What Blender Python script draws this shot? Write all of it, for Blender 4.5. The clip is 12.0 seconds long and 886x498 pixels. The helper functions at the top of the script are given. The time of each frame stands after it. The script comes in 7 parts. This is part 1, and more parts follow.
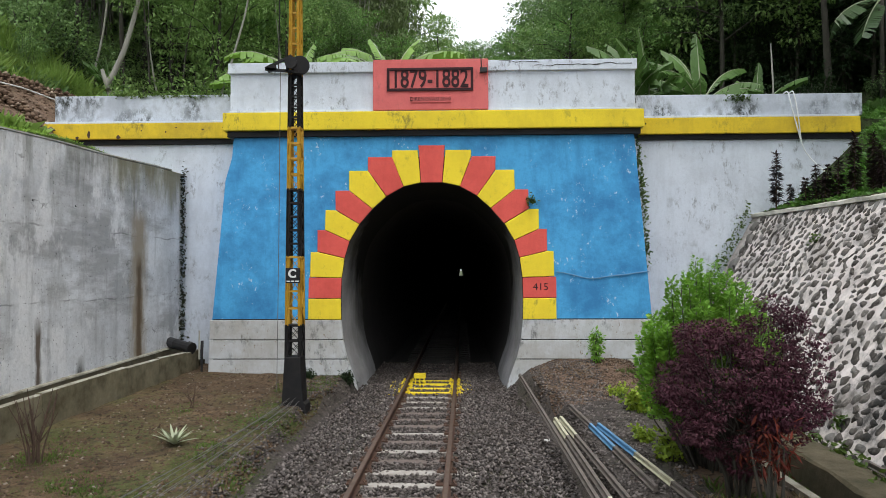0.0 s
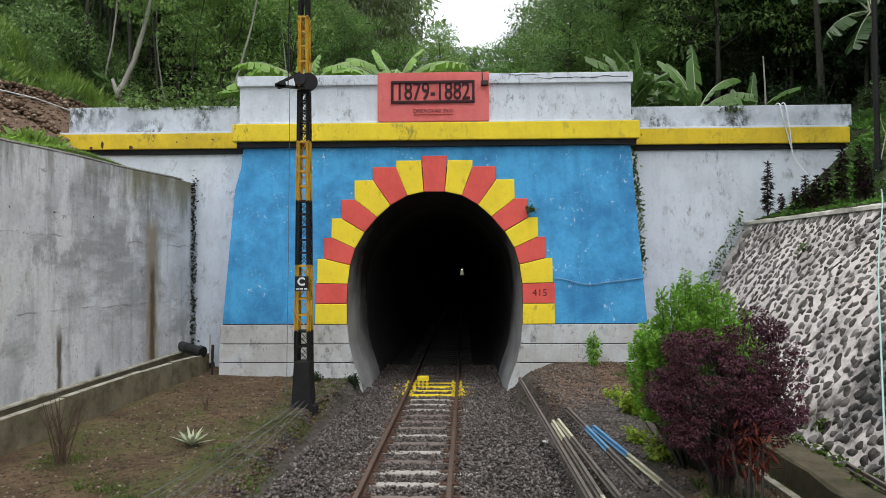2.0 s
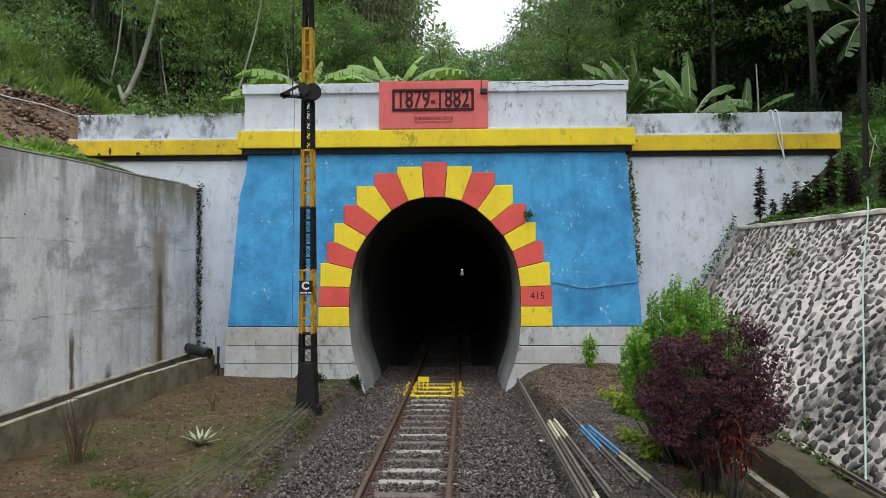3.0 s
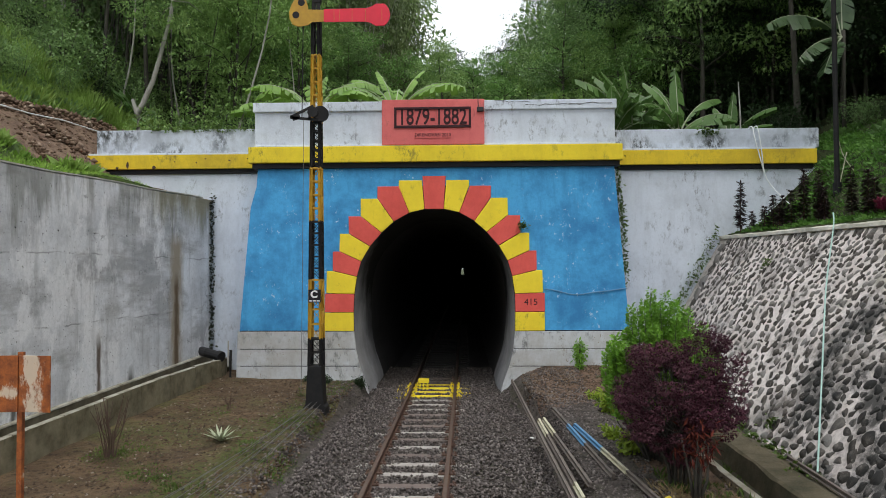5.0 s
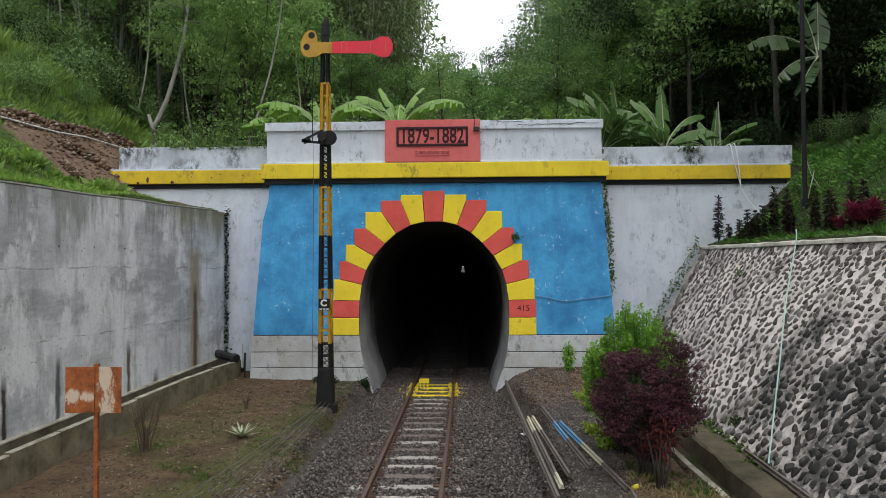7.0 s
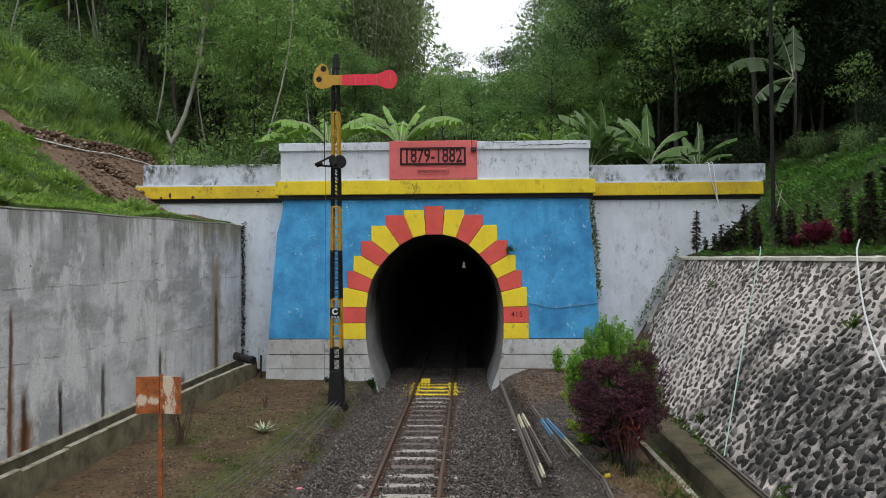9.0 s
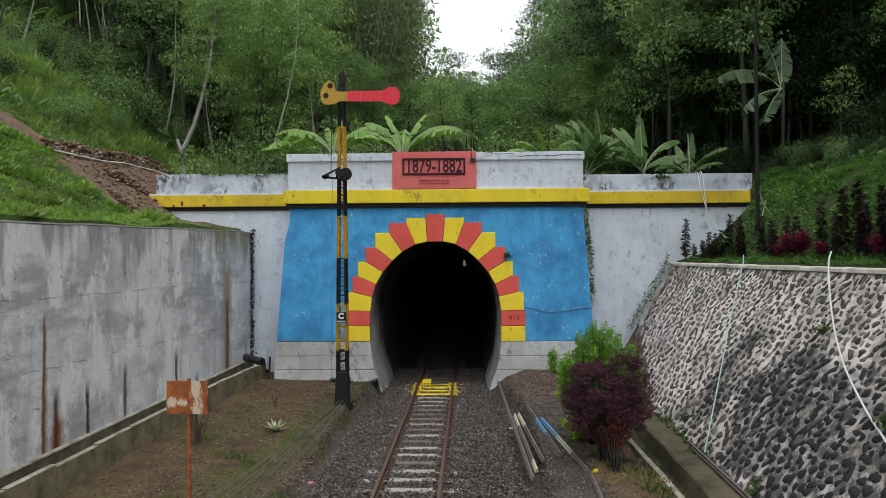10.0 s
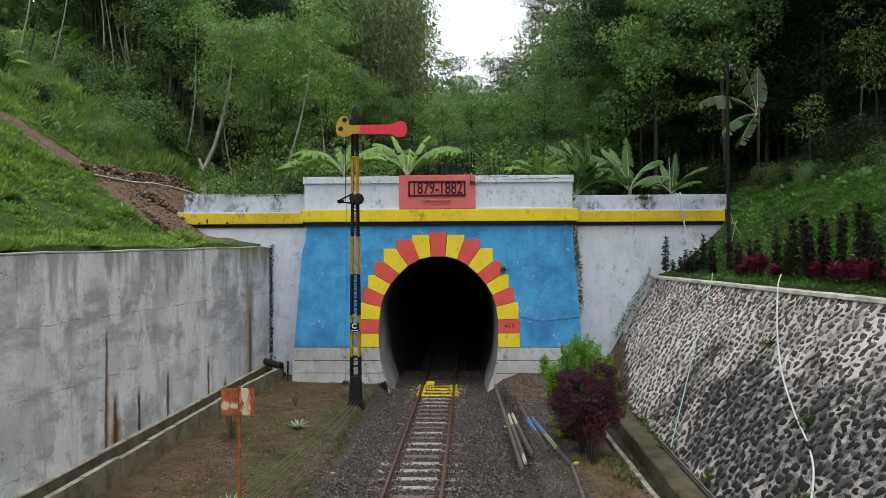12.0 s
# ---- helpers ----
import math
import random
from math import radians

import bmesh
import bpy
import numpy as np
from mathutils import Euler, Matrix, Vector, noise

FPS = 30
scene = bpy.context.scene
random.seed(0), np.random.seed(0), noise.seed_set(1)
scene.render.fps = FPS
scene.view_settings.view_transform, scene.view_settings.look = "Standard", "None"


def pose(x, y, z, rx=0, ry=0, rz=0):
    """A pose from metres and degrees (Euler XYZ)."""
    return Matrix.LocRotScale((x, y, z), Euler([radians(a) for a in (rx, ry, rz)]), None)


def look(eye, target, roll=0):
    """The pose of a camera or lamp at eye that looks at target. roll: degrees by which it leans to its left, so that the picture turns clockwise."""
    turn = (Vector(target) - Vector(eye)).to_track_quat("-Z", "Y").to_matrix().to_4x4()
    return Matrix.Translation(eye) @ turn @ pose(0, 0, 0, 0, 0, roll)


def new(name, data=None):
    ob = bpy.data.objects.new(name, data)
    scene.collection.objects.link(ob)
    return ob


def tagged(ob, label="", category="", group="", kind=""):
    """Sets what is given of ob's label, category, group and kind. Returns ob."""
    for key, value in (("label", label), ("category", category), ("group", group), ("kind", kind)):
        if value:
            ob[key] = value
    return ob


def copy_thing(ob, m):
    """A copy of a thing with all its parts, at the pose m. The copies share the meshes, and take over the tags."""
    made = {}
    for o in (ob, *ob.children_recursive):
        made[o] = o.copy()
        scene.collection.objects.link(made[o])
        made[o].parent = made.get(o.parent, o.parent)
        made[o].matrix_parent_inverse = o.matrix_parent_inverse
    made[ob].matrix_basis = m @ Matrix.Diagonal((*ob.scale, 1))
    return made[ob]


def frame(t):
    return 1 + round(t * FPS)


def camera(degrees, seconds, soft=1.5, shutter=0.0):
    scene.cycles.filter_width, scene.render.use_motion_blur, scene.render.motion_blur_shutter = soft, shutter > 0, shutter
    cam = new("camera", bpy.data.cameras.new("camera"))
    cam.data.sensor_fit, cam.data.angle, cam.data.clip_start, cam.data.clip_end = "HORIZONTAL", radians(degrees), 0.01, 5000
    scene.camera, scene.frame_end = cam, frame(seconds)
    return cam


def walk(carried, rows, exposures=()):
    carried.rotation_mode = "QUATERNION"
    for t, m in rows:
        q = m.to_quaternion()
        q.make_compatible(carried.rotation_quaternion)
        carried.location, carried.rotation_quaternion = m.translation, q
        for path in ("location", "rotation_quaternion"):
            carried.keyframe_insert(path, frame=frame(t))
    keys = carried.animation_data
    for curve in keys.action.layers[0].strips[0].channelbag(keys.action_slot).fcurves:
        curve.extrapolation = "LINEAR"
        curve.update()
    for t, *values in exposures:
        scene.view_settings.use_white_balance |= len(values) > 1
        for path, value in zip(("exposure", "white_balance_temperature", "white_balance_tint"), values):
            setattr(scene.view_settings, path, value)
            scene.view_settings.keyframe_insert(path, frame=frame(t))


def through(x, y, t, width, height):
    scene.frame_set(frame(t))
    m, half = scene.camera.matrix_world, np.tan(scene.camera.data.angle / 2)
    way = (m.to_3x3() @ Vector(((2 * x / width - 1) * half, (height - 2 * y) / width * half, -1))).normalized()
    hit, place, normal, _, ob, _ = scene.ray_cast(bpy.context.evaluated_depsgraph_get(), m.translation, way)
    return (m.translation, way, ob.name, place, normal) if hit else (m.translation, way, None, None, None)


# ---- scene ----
cam = camera(63.0, 12.0, soft=0.6)
PATH = [
    (0.0, (0.808, -0.228, 2.566), (0.501, 9.763, 2.871), -0.22),
    (0.5, (0.798, -0.335, 2.611), (0.485, 9.655, 2.910), -0.22),
    (1.0, (0.792, -0.467, 2.653), (0.475, 9.524, 2.949), -0.22),
    (1.5, (0.791, -0.621, 2.694), (0.472, 9.370, 2.988), -0.22),
    (2.0, (0.794, -0.797, 2.735), (0.473, 9.193, 3.028), -0.23),
    (2.5, (0.801, -0.996, 2.776), (0.478, 8.995, 3.070), -0.23),
    (3.0, (0.812, -1.216, 2.820), (0.488, 8.775, 3.114), -0.24),
    (5.0, (0.884, -2.302, 3.038), (0.554, 7.689, 3.320), -0.27),
    (5.5, (0.906, -2.624, 3.106), (0.575, 7.366, 3.381), -0.28),
    (6.0, (0.930, -2.967, 3.181), (0.597, 7.024, 3.446), -0.28),
    (6.5, (0.955, -3.330, 3.263), (0.619, 6.662, 3.516), -0.29),
    (7.0, (0.980, -3.713, 3.351), (0.641, 6.279, 3.592), -0.30),
    (9.0, (1.074, -5.454, 3.779), (0.721, 4.538, 3.952), -0.31),
    (9.5, (1.094, -5.944, 3.902), (0.737, 4.049, 4.059), -0.31),
    (10.0, (1.112, -6.456, 4.032), (0.751, 3.536, 4.172), -0.31),
    (10.5, (1.127, -6.993, 4.167), (0.762, 3.000, 4.292), -0.30),
    (11.0, (1.138, -7.553, 4.307), (0.770, 2.440, 4.420), -0.30),
    (11.5, (1.146, -8.139, 4.450), (0.775, 1.854, 4.555), -0.28),
    (12.0, (1.149, -8.750, 4.597), (0.777, 1.242, 4.698), -0.27),
]
walk(cam, [(t, look(eye, target, roll)) for t, eye, target, roll in PATH], exposures=((0.0, 0.66), (3.0, 0.58), (6.0, 0.37), (9.0, 0.30), (12.0, 0.33)))

# ---- light: overcast tropical afternoon ----
SUN_EL, SUN_AZ = radians(65), radians(150)
world = bpy.data.worlds.new("overcast")
scene.world = world
world.use_nodes = True
wn = world.node_tree
wn.nodes.clear()
w_out = wn.nodes.new("ShaderNodeOutputWorld")
w_bg = wn.nodes.new("ShaderNodeBackground")
w_sky = wn.nodes.new("ShaderNodeTexSky")
w_sky.sky_type = "NISHITA"
w_sky.sun_disc = False
w_sky.sun_elevation, w_sky.sun_rotation = SUN_EL, SUN_AZ
w_sky.air_density, w_sky.dust_density, w_sky.ozone_density = 1.0, 6.0, 1.0
w_hsv = wn.nodes.new("ShaderNodeHueSaturation")
w_hsv.inputs["Saturation"].default_value = 0.22
wn.links.new(w_sky.outputs[0], w_hsv.inputs["Color"])
w_cloud = wn.nodes.new("ShaderNodeMix")
w_cloud.data_type = "RGBA"
w_cloud.inputs["Factor"].default_value = 0.8
w_cloud.inputs[7].default_value = (7.75, 8.1, 8.5, 1)
wn.links.new(w_hsv.outputs[0], w_cloud.inputs[6])
wn.links.new(w_cloud.outputs[2], w_bg.inputs[0])
w_bg.inputs[1].default_value = 0.15
wn.links.new(w_bg.outputs[0], w_out.inputs[0])
sun_data = bpy.data.lights.new("sun", "SUN")
sun_data.energy, sun_data.angle, sun_data.color = 0.6, radians(40), (1.0, 0.97, 0.92)
sun = new("sun", sun_data)
sun.matrix_world = look((0, 0, 60), (-60 * math.sin(SUN_AZ) / math.tan(SUN_EL), -60 * math.cos(SUN_AZ) / math.tan(SUN_EL), 0))

# ---- materials ----
MATS = {}


class Nodes:
    """A small builder for node materials."""

    def __init__(self, name):
        self.m = bpy.data.materials.new(name)
        self.m.use_nodes = True
        self.t = self.m.node_tree
        self.b = self.t.nodes["Principled BSDF"]
        self.pos = self.add("ShaderNodeNewGeometry").outputs["Position"]

    def add(self, kind, **values):
        n = self.t.nodes.new(kind)
        for key, v in values.items():
            n.inputs[key].default_value = v
        return n

    def link(self, a, b):
        self.t.links.new(a, b)

    def coords(self, stretch=(1, 1, 1)):
        n = self.add("ShaderNodeMapping", Scale=stretch)
        self.link(self.pos, n.inputs["Vector"])
        return n.outputs[0]

    def noise(self, scale, detail=5.0, rough=0.6, stretch=None):
        n = self.add("ShaderNodeTexNoise", Scale=scale, Detail=detail, Roughness=rough)
        self.link(self.coords(stretch) if stretch else self.pos, n.inputs["Vector"])
        return n.outputs["Fac"]

    def ramp(self, fac, *stops):
        n = self.add("ShaderNodeValToRGB")
        e = n.color_ramp.elements
        while len(e) < len(stops):
            e.new(0.5)
        for i, (p, c) in enumerate(stops):
            e[i].position = p
            e[i].color = (*c, 1) if isinstance(c, tuple) else (c, c, c, 1)
        self.link(fac, n.inputs[0])
        return n.outputs[0]

    def mix(self, fac, a, b, how="MIX"):
        n = self.t.nodes.new("ShaderNodeMix")
        n.data_type, n.blend_type = "RGBA", how
        for sock, v in ((n.inputs["Factor"], fac), (n.inputs[6], a), (n.inputs[7], b)):
            if isinstance(v, tuple):
                sock.default_value = (*v, 1)
            elif isinstance(v, (int, float)):
                sock.default_value = v
            else:
                self.link(v, sock)
        return n.outputs[2]

    def math(self, how, a, b=0.0):
        n = self.t.nodes.new("ShaderNodeMath")
        n.operation = how
        for sock, v in zip(n.inputs, (a, b)):
            if isinstance(v, (int, float)):
                sock.default_value = v
            else:
                self.link(v, sock)
        return n.outputs[0]

    def axis(self, k):
        n = self.add("ShaderNodeSeparateXYZ")
        self.link(self.pos, n.inputs[0])
        return n.outputs[k]

    def done(self, colour, rough=0.8, bump=None, strength=0.3, distance=0.02, metal=0.0, spec=0.5):
        if isinstance(colour, tuple):
            self.b.inputs["Base Color"].default_value = (*colour, 1)
        else:
            self.link(colour, self.b.inputs["Base Color"])
        if isinstance(rough, (int, float)):
            self.b.inputs["Roughness"].default_value = rough
        else:
            self.link(rough, self.b.inputs["Roughness"])
        self.b.inputs["Metallic"].default_value = metal
        self.b.inputs["Specular IOR Level"].default_value = spec
        if bump is not None:
            n = self.add("ShaderNodeBump", Strength=strength, Distance=distance)
            self.link(bump, n.inputs["Height"])
            self.link(n.outputs[0], self.b.inputs["Normal"])
        MATS[self.m.name] = self.m
        return self.m


def plaster(name, colour, dark, chips=None, grime=0.45, mould=0.0):
    """Painted masonry with dull patches, runs and, if given, chips of another colour and black mould."""
    n = Nodes(name)
    patch = n.ramp(n.noise(0.9, 7, 0.7), (0.44, 0.0), (0.64, 1.0))
    runs = n.ramp(n.noise(3.0, 6, 0.7, (1, 1, 0.18)), (0.5, 0.0), (0.68, 1.0))
    fine = n.ramp(n.noise(12, 8, 0.75), (0.36, 1.0), (0.52, 0.0))
    c = n.mix(n.math("MULTIPLY", patch, grime), colour, dark)
    c = n.mix(n.math("MULTIPLY", runs, grime * 0.6), c, dark)
    c = n.mix(n.math("MULTIPLY", fine, grime * 0.35), c, dark)
    if chips:
        c = n.mix(n.math("MULTIPLY", n.ramp(n.noise(13, 9, 0.8, (1, 1, 0.6)), (0.59, 0.0), (0.605, 0.95)), n.ramp(n.noise(1.3, 3, 0.6), (0.53, 0.0), (0.58, 1.0))), c, chips)
    if mould:
        spots = n.ramp(n.noise(7.0, 8, 0.75, (1, 1, 0.55)), (0.56 - 0.1 * mould, 0.0), (0.68 - 0.1 * mould, 1.0))
        zone = n.ramp(n.noise(1.1, 3, 0.5), (0.42, 0.0), (0.62, 1.0))
        c = n.mix(n.math("MULTIPLY", n.math("MULTIPLY", spots, zone), min(1.0, 0.5 + mould * 0.4)), c, (0.045, 0.05, 0.045))
    return n.done(c, 0.75, n.noise(14, 8, 0.7), 0.35, 0.02, spec=0.3)


BLUE = plaster("blue_paint", (0.072, 0.365, 0.68), (0.032, 0.19, 0.42), chips=(0.55, 0.66, 0.75), grime=0.9)
YELLOW = plaster("yellow_paint", (0.85, 0.655, 0.035), (0.58, 0.42, 0.03), grime=0.3, mould=0.05)
YELLOW_BAND = plaster("stained_yellow_paint", (0.85, 0.655, 0.035), (0.58, 0.42, 0.03), grime=0.4, mould=0.35)
YELLOW_OLD = plaster("weathered_yellow_paint", (0.74, 0.53, 0.03), (0.42, 0.29, 0.03), grime=0.6, mould=0.45)
RED = plaster("red_paint", (0.71, 0.105, 0.085), (0.5, 0.06, 0.05), grime=0.5)
PINK = plaster("faded_red_paint", (0.72, 0.17, 0.16), (0.55, 0.10, 0.10), grime=0.5, mould=0.1)
PLINTH = plaster("dirty_white_paint", (0.57, 0.59, 0.605), (0.36, 0.335, 0.29), chips=(0.24, 0.19, 0.13), grime=0.6, mould=0.4)
WHITE = plaster("white_paint", (0.665, 0.715, 0.79), (0.42, 0.45, 0.50), grime=0.5, mould=0.3)
WHITE_COPING = plaster("white_coping_paint", (0.68, 0.73, 0.80), (0.42, 0.45, 0.50), grime=0.45, mould=0.55)
WHITE_OLD = plaster("mildewed_white_paint", (0.60, 0.65, 0.725), (0.33, 0.355, 0.40), grime=0.65, mould=1.25)
BLACK = plaster("black_paint", (0.012, 0.012, 0.015), (0.03, 0.03, 0.035), grime=0.4)
INK = plaster("dark_letter_paint", (0.035, 0.012, 0.016), (0.06, 0.02, 0.022), grime=0.4)


def simple(name, a, b, scale=5.0, rough=0.8, bump=0.3, bscale=30.0, metal=0.0, stretch=None, dist=0.01, vary=0.0, spec=0.4):
    n = Nodes(name)
    c = n.mix(n.ramp(n.noise(scale, 6, 0.65, stretch), (0.3, 0.0), (0.7, 1.0)), a, b)
    if vary:
        info = n.add("ShaderNodeObjectInfo")
        c = n.mix(n.math("MULTIPLY", info.outputs["Random"], vary), c, tuple(0.45 * v for v in a))
    return n.done(c, rough, n.noise(bscale, 6, 0.7, stretch), bump, dist, metal, spec)


def leafy(name, a, b, rough=0.5, vary=0.4, through=0.33, spec=0.35):
    """Leaves: two greens by leaf and by plant, with some light through the blade."""
    n = Nodes(name)
    isle = n.add("ShaderNodeNewGeometry").outputs["Random Per Island"]
    info = n.add("ShaderNodeObjectInfo").outputs["Random"]
    c = n.mix(n.math("ADD", 0.22, n.math("MULTIPLY", isle, 0.56)), a, b)
    c = n.mix(n.math("MULTIPLY", info, vary), c, tuple(0.5 * v for v in a))
    c = n.mix(n.math("MULTIPLY", n.ramp(n.noise(0.8, 4), (0.42, 0.0), (0.60, 1.0)), 0.5), c, tuple(0.45 * v for v in a))
    c = n.mix(n.math("MULTIPLY", n.ramp(n.noise(0.35, 3), (0.4, 0.0), (0.65, 1.0)), 0.16), c, tuple(0.6 * x + 0.4 * y for x, y in zip(b, (0.12, 0.12, 0.02))))
    m = n.done(c, rough, spec=spec)
    tr = n.t.nodes.new("ShaderNodeBsdfTranslucent")
    n.link(c, tr.inputs["Color"])
    mx = n.t.nodes.new("ShaderNodeMixShader")
    mx.inputs[0].default_value = through
    out = n.t.nodes["Material Output"]
    n.link(n.b.outputs[0], mx.inputs[1])
    n.link(tr.outputs[0], mx.inputs[2])
    n.link(mx.outputs[0], out.inputs["Surface"])
    return m


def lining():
    """Grey plaster, with shade painted in as a fade to black upward and inward."""
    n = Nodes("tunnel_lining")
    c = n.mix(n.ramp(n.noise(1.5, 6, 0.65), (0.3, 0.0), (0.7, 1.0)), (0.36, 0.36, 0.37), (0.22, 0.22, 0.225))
    inward_shade = n.ramp(n.math("ADD", n.math("ADD", n.math("DIVIDE", n.axis(2), 5.0), n.math("MULTIPLY", n.math("SUBTRACT", n.axis(1), 16.0), 0.13)), n.math("MULTIPLY", n.math("SUBTRACT", n.noise(1.2, 5), 0.5), 0.5)), (0.46, 0.0), (0.82, 1.0))
    return n.done(n.mix(inward_shade, c, (0.02, 0.019, 0.018)), 0.85, n.noise(12, 7, 0.7), 0.4, 0.02, spec=0.2)


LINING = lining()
# dark colour that stands for the shade inside the bore
BORE_SHADE = simple("bore_shade_black", (0.05, 0.047, 0.045), (0.03, 0.028, 0.027), 1.5, 0.9, 0.3, 12)


def rusty(name, paint, axis=2, centre=0.0, half=0.0):
    """Rusted steel with rests of cream paint; if half is given the paint lasts longest in a band across that axis."""
    n = Nodes(name)
    c = n.mix(n.ramp(n.noise(9, 7, 0.75), (0.35, 0.0), (0.65, 1.0)), (0.42, 0.125, 0.03), (0.15, 0.045, 0.02))
    worn = n.noise(7.0, 8, 0.75, (1.2, 1, 0.5))
    if half:
        near = n.math("MAXIMUM", n.math("SUBTRACT", 1.0, n.math("DIVIDE", n.math("ABSOLUTE", n.math("SUBTRACT", n.axis(axis), centre)), half)), 0.0)
        worn = n.math("ADD", worn, n.math("MULTIPLY", near, 0.22))
    worn = n.ramp(worn, (paint, 0.0), (paint + 0.08, 1.0))
    return n.done(n.mix(n.math("MULTIPLY", worn, 0.85), c, (0.62, 0.52, 0.40)), 0.75, n.noise(40, 6), 0.3, 0.01, spec=0.3)


RUST, RUST_LOW, RUST_PALE = rusty("rusty_steel", 0.58), rusty("rusty_steel_with_pale_band", 0.62, 2, 2.02, 0.12), rusty("rusty_steel_with_paint", 0.58, 0, -2.76, 0.13)
RAIL = simple("rail_steel", (0.085, 0.048, 0.036), (0.14, 0.08, 0.056), 6.0, 0.55, 0.2, 40, metal=0.3)
RAIL_TOP = simple("rail_head_steel", (0.17, 0.125, 0.10), (0.11, 0.075, 0.058), 6.0, 0.5, 0.1, 40, metal=0.4)
SLEEPER = simple("pale_sleeper", (0.46, 0.43, 0.39), (0.24, 0.215, 0.19), 6.0, 0.8, 0.4, 30, vary=0.3)
SLEEPER_OLD = simple("stained_sleeper", (0.20, 0.16, 0.14), (0.12, 0.09, 0.08), 6.0, 0.85, 0.4, 30, vary=0.3)
SIGNAL_YELLOW = simple("ochre_enamel", (0.55, 0.32, 0.025), (0.38, 0.20, 0.02), 5.0, 0.5, 0.15, 30)
SIGNAL_BLACK = simple("black_enamel", (0.009, 0.009, 0.011), (0.022, 0.02, 0.019), 5.0, 0.65, 0.15, 30, spec=0.25)
SIGNAL_RED = simple("red_enamel", (0.78, 0.02, 0.055), (0.66, 0.015, 0.04), 3.0, 0.45, 0.05, 30)
PLAIN_WHITE = simple("white_enamel", (0.75, 0.75, 0.73), (0.6, 0.6, 0.58), 8.0, 0.6, 0.1, 30)
ROPE_WHITE = simple("white_hose", (0.72, 0.74, 0.74), (0.6, 0.62, 0.62), 8.0, 0.5, 0.1, 30)
ROPE_GREEN = simple("pale_green_hose", (0.42, 0.62, 0.55), (0.36, 0.52, 0.47), 8.0, 0.5, 0.1, 30)
PIPE_BLUE = simple("blue_paint_on_steel", (0.07, 0.23, 0.42), (0.15, 0.30, 0.45), 8.0, 0.5, 0.1, 30)
PIPE_CREAM = simple("cream_paint_on_steel", (0.55, 0.53, 0.40), (0.36, 0.33, 0.22), 8.0, 0.6, 0.1, 30)
OLD_RAIL = simple("weathered_old_rail", (0.10, 0.085, 0.075), (0.17, 0.14, 0.12), 6.0, 0.8, 0.3, 40)
RUBBER = simple("black_plastic", (0.015, 0.015, 0.016), (0.025, 0.025, 0.027), 6.0, 0.5, 0.1, 30)
WIRE = simple("galvanised_wire", (0.20, 0.20, 0.19), (0.12, 0.12, 0.11), 6.0, 0.5, 0.1, 30, metal=0.5)
# near-black concrete: the shade down in the gutters is put into the colour
BED_SHADE = simple("gutter_bed_shade", (0.03, 0.028, 0.02), (0.055, 0.05, 0.032), 3.0, 0.95, 0.3, 20, spec=0.05)
STRAW = leafy("dry_straw", (0.22, 0.16, 0.08), (0.34, 0.26, 0.13), vary=0.0, through=0.1)
PINK_BAG = simple("pink_plastic", (0.75, 0.16, 0.24), (0.6, 0.12, 0.18), 8.0, 0.4, 0.1, 30)
YELLOW_CUP = simple("yellow_plastic", (0.75, 0.6, 0.05), (0.6, 0.45, 0.04), 8.0, 0.4, 0.1, 30)
CURB = simple("mossy_concrete", (0.24, 0.21, 0.14), (0.07, 0.06, 0.03), 2.6, 0.9, 0.5, 20)
# moss tone, darkened for the shade on the gutter's inner face
GUTTER_SIDE = simple("mossy_shaded_gutter_side", (0.19, 0.165, 0.11), (0.06, 0.05, 0.03), 2.2, 0.9, 0.5, 20)
GUTTER_TOP = simple("weathered_gutter_edge", (0.46, 0.44, 0.37), (0.14, 0.12, 0.08), 3.0, 0.9, 0.5, 20)
CHANNEL = simple("mossy_gutter_concrete", (0.13, 0.105, 0.066), (0.035, 0.033, 0.016), 2.2, 0.95, 0.9, 12)
CURB_TOP = simple("pale_worn_concrete", (0.52, 0.51, 0.46), (0.30, 0.295, 0.25), 4.5, 0.9, 0.5, 20)
COPING = simple("crumbling_pale_mortar", (0.72, 0.69, 0.62), (0.36, 0.34, 0.27), 3.5, 0.9, 0.6, 18)
BARK = simple("grey_bark", (0.068, 0.062, 0.05), (0.034, 0.03, 0.024), 6.0, 0.9, 0.5, 25, stretch=(1, 1, 0.3), dist=0.02)
PALE_BARK = simple("pale_bark", (0.34, 0.33, 0.29), (0.18, 0.175, 0.15), 5.0, 0.85, 0.4, 25, stretch=(1, 1, 0.4), dist=0.02)
TWIG = simple("dry_twig", (0.11, 0.07, 0.05), (0.07, 0.045, 0.035), 9.0, 0.9, 0.3, 25)

L_FOREST = leafy("forest_leaves", (0.13, 0.24, 0.08), (0.28, 0.42, 0.165), vary=0.3, spec=0.2)
# dark green; for the hillside trees the canopy's shade is in this colour
L_DARK = leafy("dark_and_shaded_leaves", (0.020, 0.044, 0.019), (0.056, 0.098, 0.04), vary=0.4, spec=0.15)
L_BAMBOO = leafy("bamboo_leaves", (0.125, 0.18, 0.065), (0.24, 0.305, 0.125))
L_LIGHT = leafy("light_feathery_leaves", (0.205, 0.36, 0.10), (0.385, 0.56, 0.195), vary=0.3, spec=0.2)
L_SHRUB = leafy("lime_shrub_leaves", (0.14, 0.36, 0.03), (0.29, 0.53, 0.07), vary=0.1)
L_HERB = leafy("yellow_green_leaves", (0.22, 0.36, 0.03), (0.40, 0.50, 0.05), vary=0.2)
